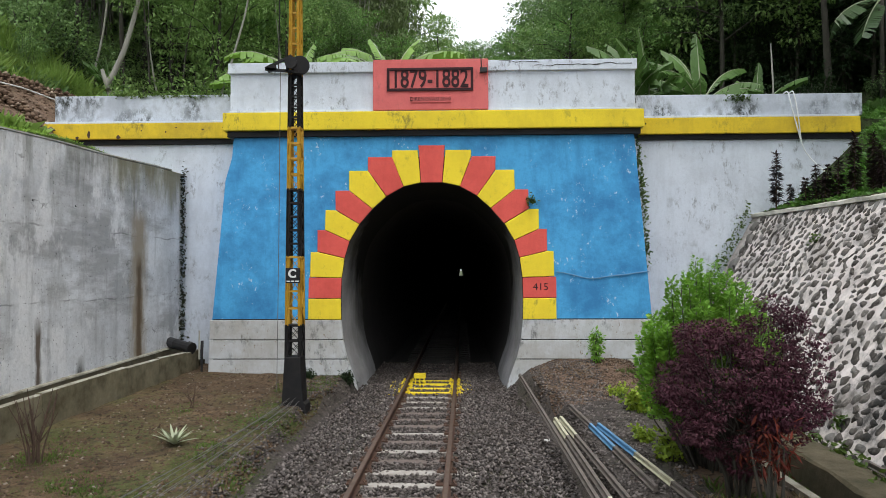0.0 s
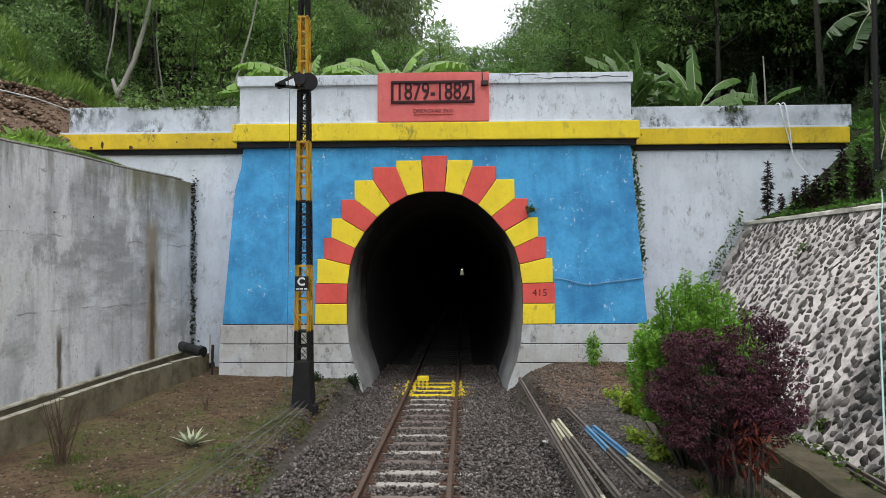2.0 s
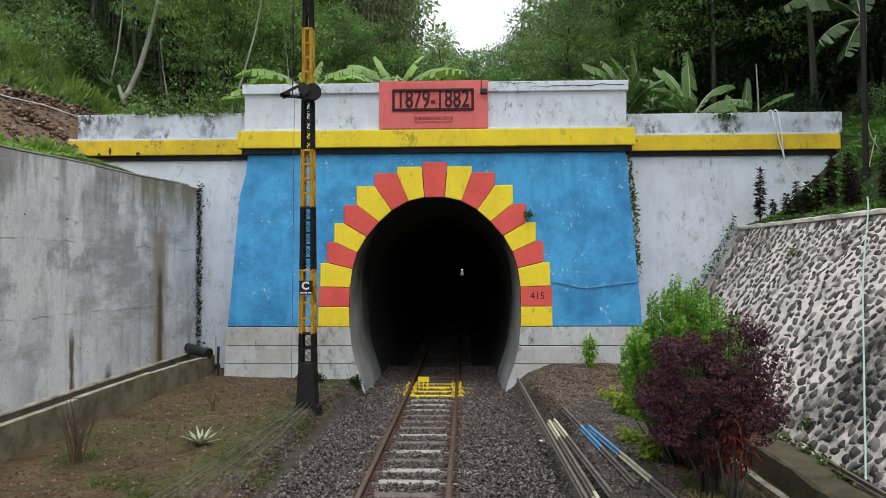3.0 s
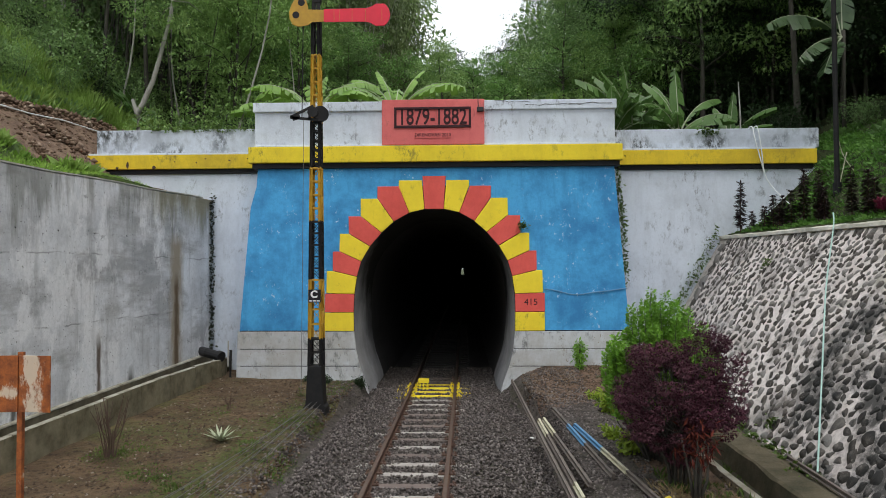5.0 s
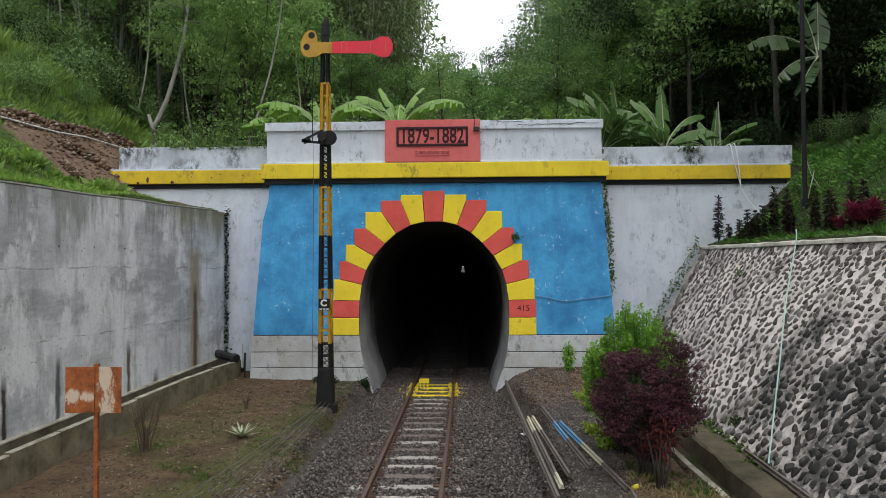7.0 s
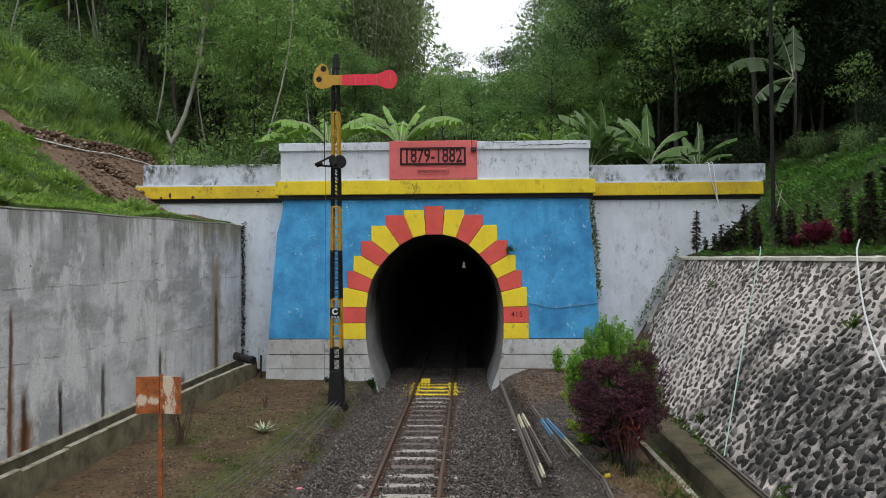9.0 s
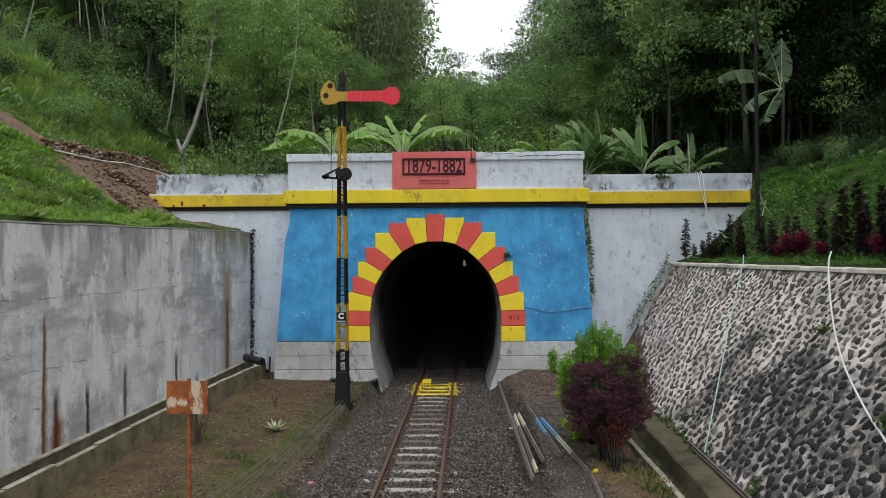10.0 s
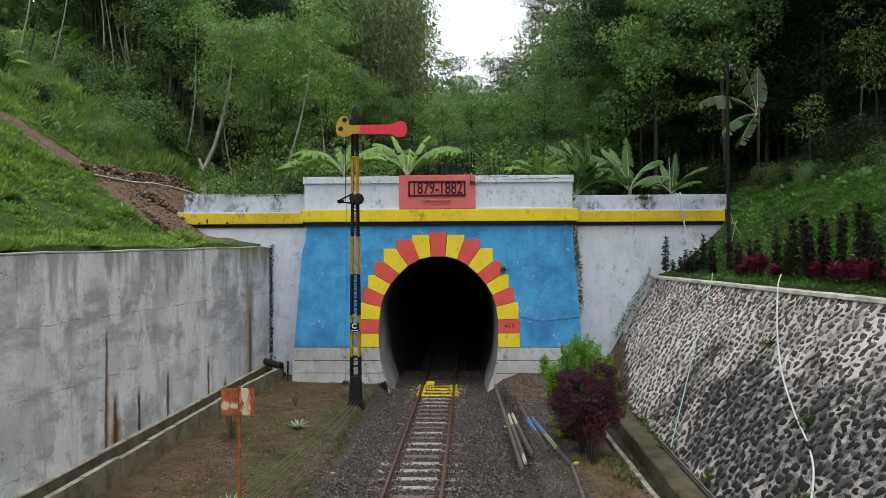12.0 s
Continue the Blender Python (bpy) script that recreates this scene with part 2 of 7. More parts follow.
L_PURPLE = leafy("dark_purple_leaves", (0.034, 0.012, 0.022), (0.165, 0.055, 0.088), rough=0.7, vary=0.0, through=0.15, spec=0.12)
L_COLUMN = leafy("blackish_purple_leaves", (0.022, 0.012, 0.016), (0.05, 0.02, 0.03), vary=0.3, through=0.1)
L_RED = leafy("red_shrub_leaves", (0.05, 0.012, 0.012), (0.20, 0.032, 0.022), vary=0.0, spec=0.15)
L_PINK = leafy("pink_cordyline_leaves", (0.36, 0.04, 0.115), (0.13, 0.018, 0.05), vary=0.3)
L_BANANA = leafy("banana_leaves", (0.17, 0.37, 0.04), (0.31, 0.50, 0.11), rough=0.35, vary=0.25, through=0.35)
L_BANANA_OLD = leafy("yellowed_banana_leaves", (0.42, 0.34, 0.06), (0.55, 0.50, 0.16), rough=0.5, vary=0.0, through=0.3)
# banana green darkened to hold the shade under the trees
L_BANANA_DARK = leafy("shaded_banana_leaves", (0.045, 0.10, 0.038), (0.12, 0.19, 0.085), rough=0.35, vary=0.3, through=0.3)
L_BANANA_MID = leafy("mid_green_banana_leaves", (0.07, 0.165, 0.035), (0.17, 0.30, 0.085), rough=0.35, vary=0.5, through=0.3)
L_GRASS = leafy("bank_grass", (0.15, 0.32, 0.036), (0.39, 0.58, 0.11), vary=0.0)
L_COVER = leafy("creeping_cover_leaves", (0.054, 0.155, 0.028), (0.175, 0.345, 0.065), vary=0.0)
L_BROAD = leafy("broad_bank_leaves", (0.085, 0.19, 0.045), (0.21, 0.34, 0.11), vary=0.3)
L_TALL = leafy("tall_wild_grass", (0.185, 0.32, 0.055), (0.40, 0.56, 0.15), vary=0.4)
L_AGAVE = leafy("variegated_agave_leaves", (0.30, 0.36, 0.22), (0.55, 0.56, 0.42), vary=0.0, through=0.1)
L_JOINT = leafy("blackish_joint_teeth", (0.018, 0.022, 0.014), (0.04, 0.05, 0.025), vary=0.0, through=0.1)
L_HERB2 = leafy("bank_weed_leaves", (0.105, 0.235, 0.032), (0.31, 0.49, 0.09), vary=0.0)
L_MOSS = leafy("wall_moss_leaves", (0.06, 0.12, 0.02), (0.13, 0.20, 0.035), vary=0.0)


def wall_concrete():
    n = Nodes("stained_concrete")
    y, z = n.axis(1), n.axis(2)
    c = n.mix(n.ramp(n.noise(0.55, 8, 0.66, (1, 0.8, 1)), (0.42, 0.0), (0.60, 1.0)), (0.75, 0.765, 0.785), (0.52, 0.532, 0.55))
    # clouds of damp, lying flat, and broad runs
    c = n.mix(n.math("MULTIPLY", n.ramp(n.noise(0.5, 8, 0.68, (1, 0.5, 1.7)), (0.50, 0.0), (0.60, 1.0)), 0.7), c, (0.30, 0.302, 0.305))
    c = n.mix(n.math("MULTIPLY", n.ramp(n.noise(0.75, 6, 0.62, (1, 1, 0.3)), (0.53, 0.0), (0.64, 1.0)), 0.45), c, (0.27, 0.27, 0.26))
    # pale lime patches and fine runs
    c = n.mix(n.math("MULTIPLY", n.ramp(n.noise(0.7, 8, 0.68, (1, 1, 0.6)), (0.51, 0.0), (0.57, 1.0)), 0.85), c, (0.82, 0.825, 0.835))
    c = n.mix(n.math("MULTIPLY", n.ramp(n.noise(3.2, 6, 0.7, (1, 1, 0.10)), (0.54, 0.0), (0.68, 1.0)), 0.32), c, (0.17, 0.17, 0.16))
    # dark moss runs from the top
    c = n.mix(n.math("MULTIPLY", n.ramp(n.math("ADD", n.math("DIVIDE", z, 5.0), n.math("MULTIPLY", n.math("SUBTRACT", n.noise(1.6, 6, 0.65, (1, 1, 0.16)), 0.5), 1.3)), (0.86, 0.0), (1.08, 1.0)), 0.6), c, (0.15, 0.15, 0.12))
    c = n.mix(n.math("MULTIPLY", n.ramp(n.noise(24, 2, 0.5), (0.69, 0.0), (0.72, 1.0)), 0.8), c, (0.08, 0.08, 0.08))
    c = n.mix(n.math("MULTIPLY", n.ramp(n.noise(14, 8, 0.8), (0.35, 1.0), (0.55, 0.0)), 0.22), c, (0.2, 0.2, 0.2))
    # olive algae running down from the top by the portal
    zone = n.math("MULTIPLY", n.ramp(n.math("DIVIDE", y, 20.0), (0.66, 0.0), (0.71, 1.0)), n.ramp(n.math("ADD", n.math("DIVIDE", z, 6.0), n.math("MULTIPLY", n.math("SUBTRACT", n.noise(2.4, 7, 0.7, (1, 1, 0.2)), 0.5), 0.45)), (0.70, 0.0), (0.79, 1.0)))
    c = n.mix(n.math("MULTIPLY", zone, 0.62), c, (0.20, 0.18, 0.09))
    # hairline cracks
    crack = n.math("ABSOLUTE", n.math("SUBTRACT", n.noise(0.8, 5, 0.6, (1, 0.5, 1)), 0.5))
    c = n.mix(n.math("MULTIPLY", n.ramp(crack, (0.0, 1.0), (0.006, 0.0)), n.ramp(n.noise(0.6, 3), (0.54, 0.0), (0.6, 0.7))), c, (0.12, 0.12, 0.115))
    # pour joints
    for h in (2.05, 3.35):
        line = n.math("LESS_THAN", n.math("ABSOLUTE", n.math("SUBTRACT", n.math("ADD", z, n.math("MULTIPLY", n.noise(1.2, 3), 0.2)), h + 0.1)), 0.014)
        c = n.mix(n.math("MULTIPLY", line, n.ramp(n.noise(2.0, 3), (0.45, 0.0), (0.6, 0.5))), c, (0.12, 0.12, 0.12))
    # rust and damp runs below the weep holes: place along the wall, top, half width
    ragged = n.math("MULTIPLY", n.math("SUBTRACT", n.noise(6, 6, 0.7, (1, 1, 0.25)), 0.5), 1.2)
    for at, top, half, brown in STREAKS:
        side = n.math("ABSOLUTE", n.math("SUBTRACT", n.math("ADD", y, n.math("MULTIPLY", n.noise(1.3, 4), 0.16)), at + 0.08))
        fall = n.ramp(n.math("ADD", n.math("DIVIDE", side, half), ragged), (0.3, 1.0), (1.05, 0.0))
        below = n.ramp(n.math("ADD", n.math("SUBTRACT", top, z), n.math("MULTIPLY", ragged, 0.3)), (0.0, 0.0), (0.35, 1.0))
        c = n.mix(n.math("MULTIPLY", n.math("MULTIPLY", fall, below), 0.95), c, tuple(0.75 * v for v in brown))
    return n.done(c, 0.85, n.noise(9, 9, 0.72), 0.4, 0.03, spec=0.25)


STREAKS = (
    (15.0, 4.0, 0.42, (0.42, 0.35, 0.26)),
    (15.03, 3.0, 0.17, (0.16, 0.11, 0.065)),
    (12.9, 1.05, 0.17, (0.05, 0.045, 0.04)),
    (11.7, 1.9, 0.11, (0.14, 0.10, 0.07)),
    (9.25, 1.9, 0.10, (0.13, 0.125, 0.115)),
    (7.83, 1.72, 0.085, (0.035, 0.022, 0.016)),
    (6.86, 1.25, 0.24, (0.36, 0.16, 0.06)),
    (6.84, 1.75, 0.105, (0.11, 0.05, 0.022)),
    (6.50, 2.2, 0.12, (0.36, 0.27, 0.20)),
    (6.47, 3.15, 0.065, (0.22, 0.10, 0.045)),
    (2.6, 2.0, 0.10, (0.16, 0.13, 0.10)),
)
CONCRETE = wall_concrete()


def damp_patch(n):
    """The old dark patch low on the revetment."""
    y, z = n.axis(1), n.axis(2)
    along = n.math("DIVIDE", n.math("SUBTRACT", n.math("SUBTRACT", y, n.math("MULTIPLY", n.math("SUBTRACT", z, 1.2), 0.9)), 4.2), 6.2)
    far = n.math("ADD", n.math("POWER", along, 2.0), n.math("POWER", n.math("DIVIDE", n.math("SUBTRACT", z, 1.0), 1.75), 2.0))
    return n.ramp(n.math("ADD", far, n.math("MULTIPLY", n.math("SUBTRACT", n.noise(0.9, 9, 0.72), 0.5), 3.8)), (0.6, 1.0), (1.5, 0.0))


def algae_film(n):
    """Patches of grey-brown film over stones and joints alike."""
    return n.math("MULTIPLY", n.ramp(n.noise(0.55, 6, 0.65), (0.46, 0.0), (0.62, 1.0)), n.ramp(n.noise(4.5, 7, 0.75), (0.38, 0.1), (0.58, 1.0)))


def mortar():
    n = Nodes("limewashed_mortar")
    c = n.mix(n.ramp(n.noise(2.2, 8, 0.7), (0.38, 0.0), (0.75, 1.0)), (0.77, 0.70, 0.67), (0.50, 0.445, 0.415))
    dirt = n.math("MULTIPLY", n.ramp(n.noise(0.8, 9, 0.75), (0.49, 0.0), (0.63, 1.0)), 0.8)
    dirt = n.math("MULTIPLY", dirt, n.ramp(n.noise(5, 8, 0.75), (0.34, 0.3), (0.5, 1.0)))
    c = n.mix(n.math("MULTIPLY", dirt, 0.9), c, (0.085, 0.077, 0.068))
    c = n.mix(n.math("MULTIPLY", n.ramp(n.noise(9, 8, 0.8), (0.52, 0.0), (0.68, 1.0)), 0.3), c, (0.2, 0.18, 0.165))
    c = n.mix(n.math("MULTIPLY", n.ramp(n.noise(1.0, 4, 0.6), (0.62, 0.0), (0.75, 1.0)), 0.5), c, (0.12, 0.14, 0.05))
    c = n.mix(n.math("MULTIPLY", algae_film(n), 0.5), c, (0.17, 0.15, 0.125))
    patch = n.math("MULTIPLY", damp_patch(n), n.ramp(n.noise(2.6, 9, 0.8), (0.40, 0.28), (0.53, 1.0)))
    c = n.mix(n.math("MULTIPLY", patch, 0.95), c, (0.055, 0.053, 0.05))
    return n.done(c, 0.9, n.noise(20, 8, 0.7), 0.5, 0.02, spec=0.2)


def field_stone():
    n = Nodes("grey_field_stone")
    info = n.add("ShaderNodeObjectInfo").outputs["Random"]
    isle = n.add("ShaderNodeNewGeometry").outputs["Random Per Island"]
    c = n.ramp(n.math("FRACT", n.math("ADD", isle, info)), (0.0, (0.030, 0.026, 0.022)), (0.35, (0.070, 0.060, 0.052)), (0.7, (0.135, 0.120, 0.108)), (1.0, (0.25, 0.235, 0.22)))
    c = n.mix(n.math("MULTIPLY", n.ramp(n.noise(9, 8, 0.75), (0.47, 0.0), (0.66, 1.0)), 0.5), c, (0.25, 0.23, 0.21))
    c = n.mix(n.math("MULTIPLY", n.ramp(n.noise(0.55, 8, 0.7), (0.47, 0.0), (0.66, 1.0)), 0.45), c, (0.06, 0.056, 0.05))
    c = n.mix(n.math("MULTIPLY", n.ramp(n.noise(11, 9, 0.8), (0.57, 0.0), (0.66, 1.0)), 0.6), c, (0.42, 0.38, 0.35))
    c = n.mix(n.math("MULTIPLY", damp_patch(n), 0.94), c, (0.022, 0.022, 0.021))
    return n.done(c, 0.9, n.noise(25, 6, 0.7), 0.6, 0.02, spec=0.18)


def soil(name, a, b, green, gscale, amount, fleck=(0.25, 0.23, 0.2), mossy=False):
    n = Nodes(name)
    c = n.mix(n.ramp(n.noise(1.3, 9, 0.7), (0.35, 0.0), (0.68, 1.0)), a, b)
    c = n.mix(n.math("MULTIPLY", n.ramp(n.noise(gscale, 6, 0.7), (0.5, 0.0), (0.62, 1.0)), amount), c, green)
    if mossy:
        # wet patches
        c = n.mix(n.math("MULTIPLY", n.ramp(n.noise(0.7, 6, 0.68), (0.50, 0.0), (0.60, 1.0)), 0.6), c, tuple(0.75 * v for v in a))
        # thin moss beside the signal wires and round the middle of the plot
        off = n.math("ABSOLUTE", n.math("SUBTRACT", n.axis(0), n.math("ADD", -2.75, n.math("MULTIPLY", n.math("SUBTRACT", n.axis(1), 10.0), 0.12))))
        mid = n.math("ADD", n.math("MULTIPLY", n.math("ABSOLUTE", n.math("SUBTRACT", n.axis(1), 10.6)), 0.5), 0.2)
        near = n.math("ADD", n.math("MINIMUM", off, mid), n.math("MULTIPLY", n.math("SUBTRACT", n.noise(1.1, 8, 0.75), 0.5), 2.4))
        c = n.mix(n.math("MULTIPLY", n.ramp(near, (0.15, 1.0), (0.75, 0.0)), 0.8), c, (0.085, 0.10, 0.028))
    c = n.mix(n.ramp(n.noise(30, 4, 0.6), (0.64, 0.0), (0.70, 0.7)), c, fleck)
    c = n.mix(n.math("MULTIPLY", n.ramp(n.noise(9, 7, 0.75), (0.36, 1.0), (0.5, 0.0)), 0.9), c, tuple(0.35 * v for v in a))
    return n.done(c, 0.92, n.noise(11, 10, 0.75), 0.9, 0.07, spec=0.25)


MORTAR, STONE = mortar(), field_stone()
SOIL = soil("damp_soil", (0.075, 0.048, 0.028), (0.19, 0.128, 0.072), (0.095, 0.105, 0.03), 0.5, 0.6, mossy=True)
DIRT = soil("bare_brown_dirt", (0.13, 0.082, 0.056), (0.23, 0.155, 0.108), (0.08, 0.09, 0.03), 0.8, 0.2)
GRAVEL = soil("trodden_gravel", (0.06, 0.05, 0.044), (0.115, 0.098, 0.085), (0.07, 0.08, 0.035), 0.6, 0.4)
TURF = soil("grass_ground", (0.035, 0.065, 0.012), (0.075, 0.12, 0.022), (0.09, 0.13, 0.03), 0.8, 0.5, fleck=(0.14, 0.2, 0.04))
LITTER = soil("forest_floor", (0.035, 0.04, 0.018), (0.05, 0.065, 0.02), (0.04, 0.08, 0.015), 0.5, 0.6, fleck=(0.07, 0.06, 0.03))


def ballast_mat():
    n = Nodes("ballast_stone")
    isle = n.add("ShaderNodeNewGeometry").outputs["Random Per Island"]
    c = n.ramp(isle, (0.0, (0.044, 0.037, 0.035)), (0.6, (0.105, 0.089, 0.082)), (1.0, (0.23, 0.20, 0.185)))
    c = n.mix(n.math("MULTIPLY", n.ramp(n.noise(0.7, 3), (0.4, 0.0), (0.65, 1.0)), 0.4), c, (0.075, 0.06, 0.05))
    return n.done(c, 0.85, n.noise(60, 4), 0.3, 0.01, spec=0.3)


BALLAST = ballast_mat()


def loose(name, *stops):
    n = Nodes(name)
    isle = n.add("ShaderNodeNewGeometry").outputs["Random Per Island"]
    return n.done(n.ramp(isle, *stops), 0.9, n.noise(40, 4), 0.3, 0.01, spec=0.25)


DIRT_STONE = loose("brown_broken_stone", (0.0, (0.075, 0.046, 0.03)), (0.7, (0.16, 0.105, 0.07)), (1.0, (0.32, 0.25, 0.19)))
CLOD = loose("soil_clods", (0.0, (0.05, 0.033, 0.021)), (0.85, (0.135, 0.088, 0.055)), (1.0, (0.26, 0.225, 0.18)))

# ---- mesh helpers ----


def mesh(name, verts, faces, *materials, smooth=False):
    me = bpy.data.meshes.new(name)
    me.from_pydata([tuple(v) for v in verts], [], [tuple(f) for f in faces])
    for m in materials:
        me.materials.append(m)
    if smooth:
        me.polygons.foreach_set("use_smooth", [True] * len(me.polygons))
    return me


def part(name, data, material=None, parent=None, label="", smooth=False):
    """Links a bmesh or a mesh as one mesh object, under a thing or a part."""
    if isinstance(data, bmesh.types.BMesh):
        bmesh.ops.recalc_face_normals(data, faces=data.faces)
        me = bpy.data.meshes.new(name)
        data.to_mesh(me)
        data.free()
        me.materials.append(material)
        if smooth:
            me.polygons.foreach_set("use_smooth", [True] * len(me.polygons))
    else:
        me = data
    ob = new(name, me)
    if parent:
        ob.parent = parent
    if label:
        tagged(ob, label)
    return ob


def group(name, at=(0, 0, 0), rz=0.0):
    ob = new(name)
    ob.empty_display_size = 0.2
    ob.matrix_world = pose(*at, 0, 0, rz)
    return ob


def box(bm, lo, hi, bevel=0.0, m=None):
    r = bmesh.ops.create_cube(bm, size=1.0)["verts"]
    c = [(a + b) / 2 for a, b in zip(lo, hi)]
    s = [abs(b - a) for a, b in zip(lo, hi)]
    for v in r:
        v.co = Vector((v.co.x * s[0] + c[0], v.co.y * s[1] + c[1], v.co.z * s[2] + c[2]))
    if bevel:
        edges = list({e for v in r for e in v.link_edges})
        out = bmesh.ops.bevel(bm, geom=edges, offset=bevel, segments=2, affect="EDGES", profile=0.6)
        r = out["verts"]
    if m is not None:
        bmesh.ops.transform(bm, matrix=m, verts=r)
    return r


def bar(bm, a, b, w, h=None):
    """A square bar from a to b."""
    a, b = Vector(a), Vector(b)
    d = b - a
    m = Matrix.Translation((a + b) / 2) @ d.to_track_quat("Z", "Y").to_matrix().to_4x4()
    return box(bm, (-w / 2, -(h or w) / 2, -d.length / 2), (w / 2, (h or w) / 2, d.length / 2), 0, m)


def tube(bm, pts, radii, sides=7):
    """A round tube through points."""
    pts = [Vector(p) for p in pts]
    if isinstance(radii, (int, float)):
        radii = [radii] * len(pts)
    rings = []
    for i, p in enumerate(pts):
        d = (pts[min(i + 1, len(pts) - 1)] - pts[max(i - 1, 0)]).normalized()
        q = d.to_track_quat("Z", "Y")
        rings.append([bm.verts.new(p + q @ Vector((radii[i] * math.cos(k * math.tau / sides), radii[i] * math.sin(k * math.tau / sides), 0))) for k in range(sides)])
    for r0, r1 in zip(rings, rings[1:]):
        for k in range(sides):
            bm.faces.new((r0[k], r0[(k + 1) % sides], r1[(k + 1) % sides], r1[k]))
    bm.faces.new(rings[0][::-1])
    bm.faces.new(rings[-1])


def prism(bm, outline, y0, y1, bevel=0.0):
    """A plate with an outline in x and z, from y0 (front) to y1."""
    f = [bm.verts.new((x, y0, z)) for x, z in outline]
    b = [bm.verts.new((x, y1, z)) for x, z in outline]
    front = bm.faces.new(f)
    bm.faces.new(b[::-1])
    for i in range(len(f)):
        j = (i + 1) % len(f)
        bm.faces.new((f[j], f[i], b[i], b[j]))
    if bevel:
        bmesh.ops.bevel(bm, geom=list(front.edges), offset=bevel, segments=1, affect="EDGES")
    bmesh.ops.triangulate(bm, faces=[g for g in bm.faces if len(g.verts) > 4])


def text_mesh(name, words, height, depth, material, bold=0.0):
    """Words in the built-in font as a mesh, standing in the x-z plane, facing -y, centred."""
    cu = bpy.data.curves.new(name, "FONT")
    cu.body, cu.size, cu.extrude, cu.align_x, cu.align_y = words, height * 1.38, depth / 2, "CENTER", "CENTER"
    cu.resolution_u, cu.offset = 3, bold
    ob = new(name + "_curve", cu)
    bpy.context.view_layer.update()
    me = bpy.data.meshes.new_from_object(ob.evaluated_get(bpy.context.evaluated_depsgraph_get()))
    bpy.data.objects.remove(ob)
    me.transform(pose(0, 0, 0, 90))
    me.materials.clear()
    me.materials.append(material)
    return me


rng = np.random.default_rng(7)


def blades(centres, along, normal, length, width, fold=0.0, droop=0.0):
    """Many leaves as arrays of vertices and faces: each a six-cornered blade from its foot along its direction."""
    c, a, n = (np.asarray(v, float) for v in (centres, along, normal))
    a = a / np.linalg.norm(a, axis=1, keepdims=True)
    s = np.cross(a, n)
    s /= np.linalg.norm(s, axis=1, keepdims=True) + 1e-9
    up = np.cross(s, a)
    L, W = np.reshape(length, (-1, 1)) * np.ones((len(c), 1)), np.reshape(width, (-1, 1)) * np.ones((len(c), 1))
    mid = c + a * L * 0.5 - up * L * droop * 0.3
    tip = c + a * L - up * L * droop
    v = np.stack([c, mid - s * W / 2 + up * W * fold, tip, mid + s * W / 2 + up * W * fold], 1).reshape(-1, 3)
    i = np.arange(len(c))[:, None] * 4
    return v, (i + np.array([[0, 1, 2, 3]]))


def leaf_mesh(name, verts, faces, *materials):
    me = bpy.data.meshes.new(name)
    me.vertices.add(len(verts))
    me.vertices.foreach_set("co", np.asarray(verts, np.float32).ravel())
    k = faces.shape[1]
    me.loops.add(faces.size)
    me.loops.foreach_set("vertex_index", faces.astype(np.int32).ravel())
    me.polygons.add(len(faces))
    me.polygons.foreach_set("loop_start", np.arange(len(faces), dtype=np.int32) * k)
    me.update(calc_edges=True)
    me.validate()
    for m in materials:
        me.materials.append(m)
    return me


def randdir(n, up=0.0):
    v = rng.normal(size=(n, 3))
    v /= np.linalg.norm(v, axis=1, keepdims=True)
    v[:, 2] += up
    return v / np.linalg.norm(v, axis=1, keepdims=True)

# ---- plan of the place ----
CX = 0.05  # middle of the tunnel


def wall_x(y):
    """Face of the concrete retaining wall."""
    return -6.05 + 0.0567 * (y - 16.9)


def gutter_z(y):
    return 0.40 + 0.03 * (y - 4)


def curb_z(y):
    """Top of the gutter's outer curb."""
    return gutter_z(y) + 0.09 - 0.09 * soft(13.5, 16.3, y)


def inner_edge(y):
    """Track-side edge of the gutter at the revetment's foot."""
    return 4.62 - 0.03 * (max(-2, min(y, 12)) - 7)


def foot_x(y):
    """Foot of the stone revetment."""
    return 5.62 - 0.012 * (y - 8)


def crest_x(y):
    """Crest of the stone revetment."""
    return 7.62 + 0.07 * (16.8 - min(y, 16.8))


def crest_z(y):
    return 3.80 + 0.006 * (min(y, 17) - 14)


def soft(a, b, t):
    t = max(0.0, min(1.0, (t - a) / (b - a)))
    return t * t * (3 - 2 * t)


def lump(x, y, s, k=0.0):
    return noise.noise(Vector((x * s, y * s, k)))


def left_hill(x, y):
    d = wall_x(min(y, 17)) - x
    z = 4.62 + 0.022 * max(-10, min(y, 17)) + 0.16 * min(d, 2.4)
    z += 0.72 * max(0, min(d - 2.4, 8)) + 0.5 * max(0, min(d - 10.4, 40)) + 0.15 * max(0, min(d - 50, 100))
    return z + 0.10 * max(0, min(y - 17, 120)) + 0.12 * lump(x, y, 0.5) + 0.10 * soft(0.5, 2, d) * lump(x, y, 1.4) + 0.35 * soft(3, 8, d) * lump(x, y, 0.21)


def right_hill(x, y):
    d = x - crest_x(min(y, 16.8))
    z = crest_z(y) + 0.06 + 0.25 * max(0, min(d, 0.9)) + 1.0 * max(0, min(d - 0.9, 1.7)) + 0.46 * max(0, min(d - 2.6, 45)) + 0.12 * max(0, min(d - 47.6, 100))
    return z + 0.10 * max(0, min(y - 17, 120)) + 0.06 * lump(x, y, 0.6) + 0.12 * soft(0.8, 2, d) * lump(x, y, 1.3) + 0.3 * soft(2, 6, d) * lump(x, y, 0.25)


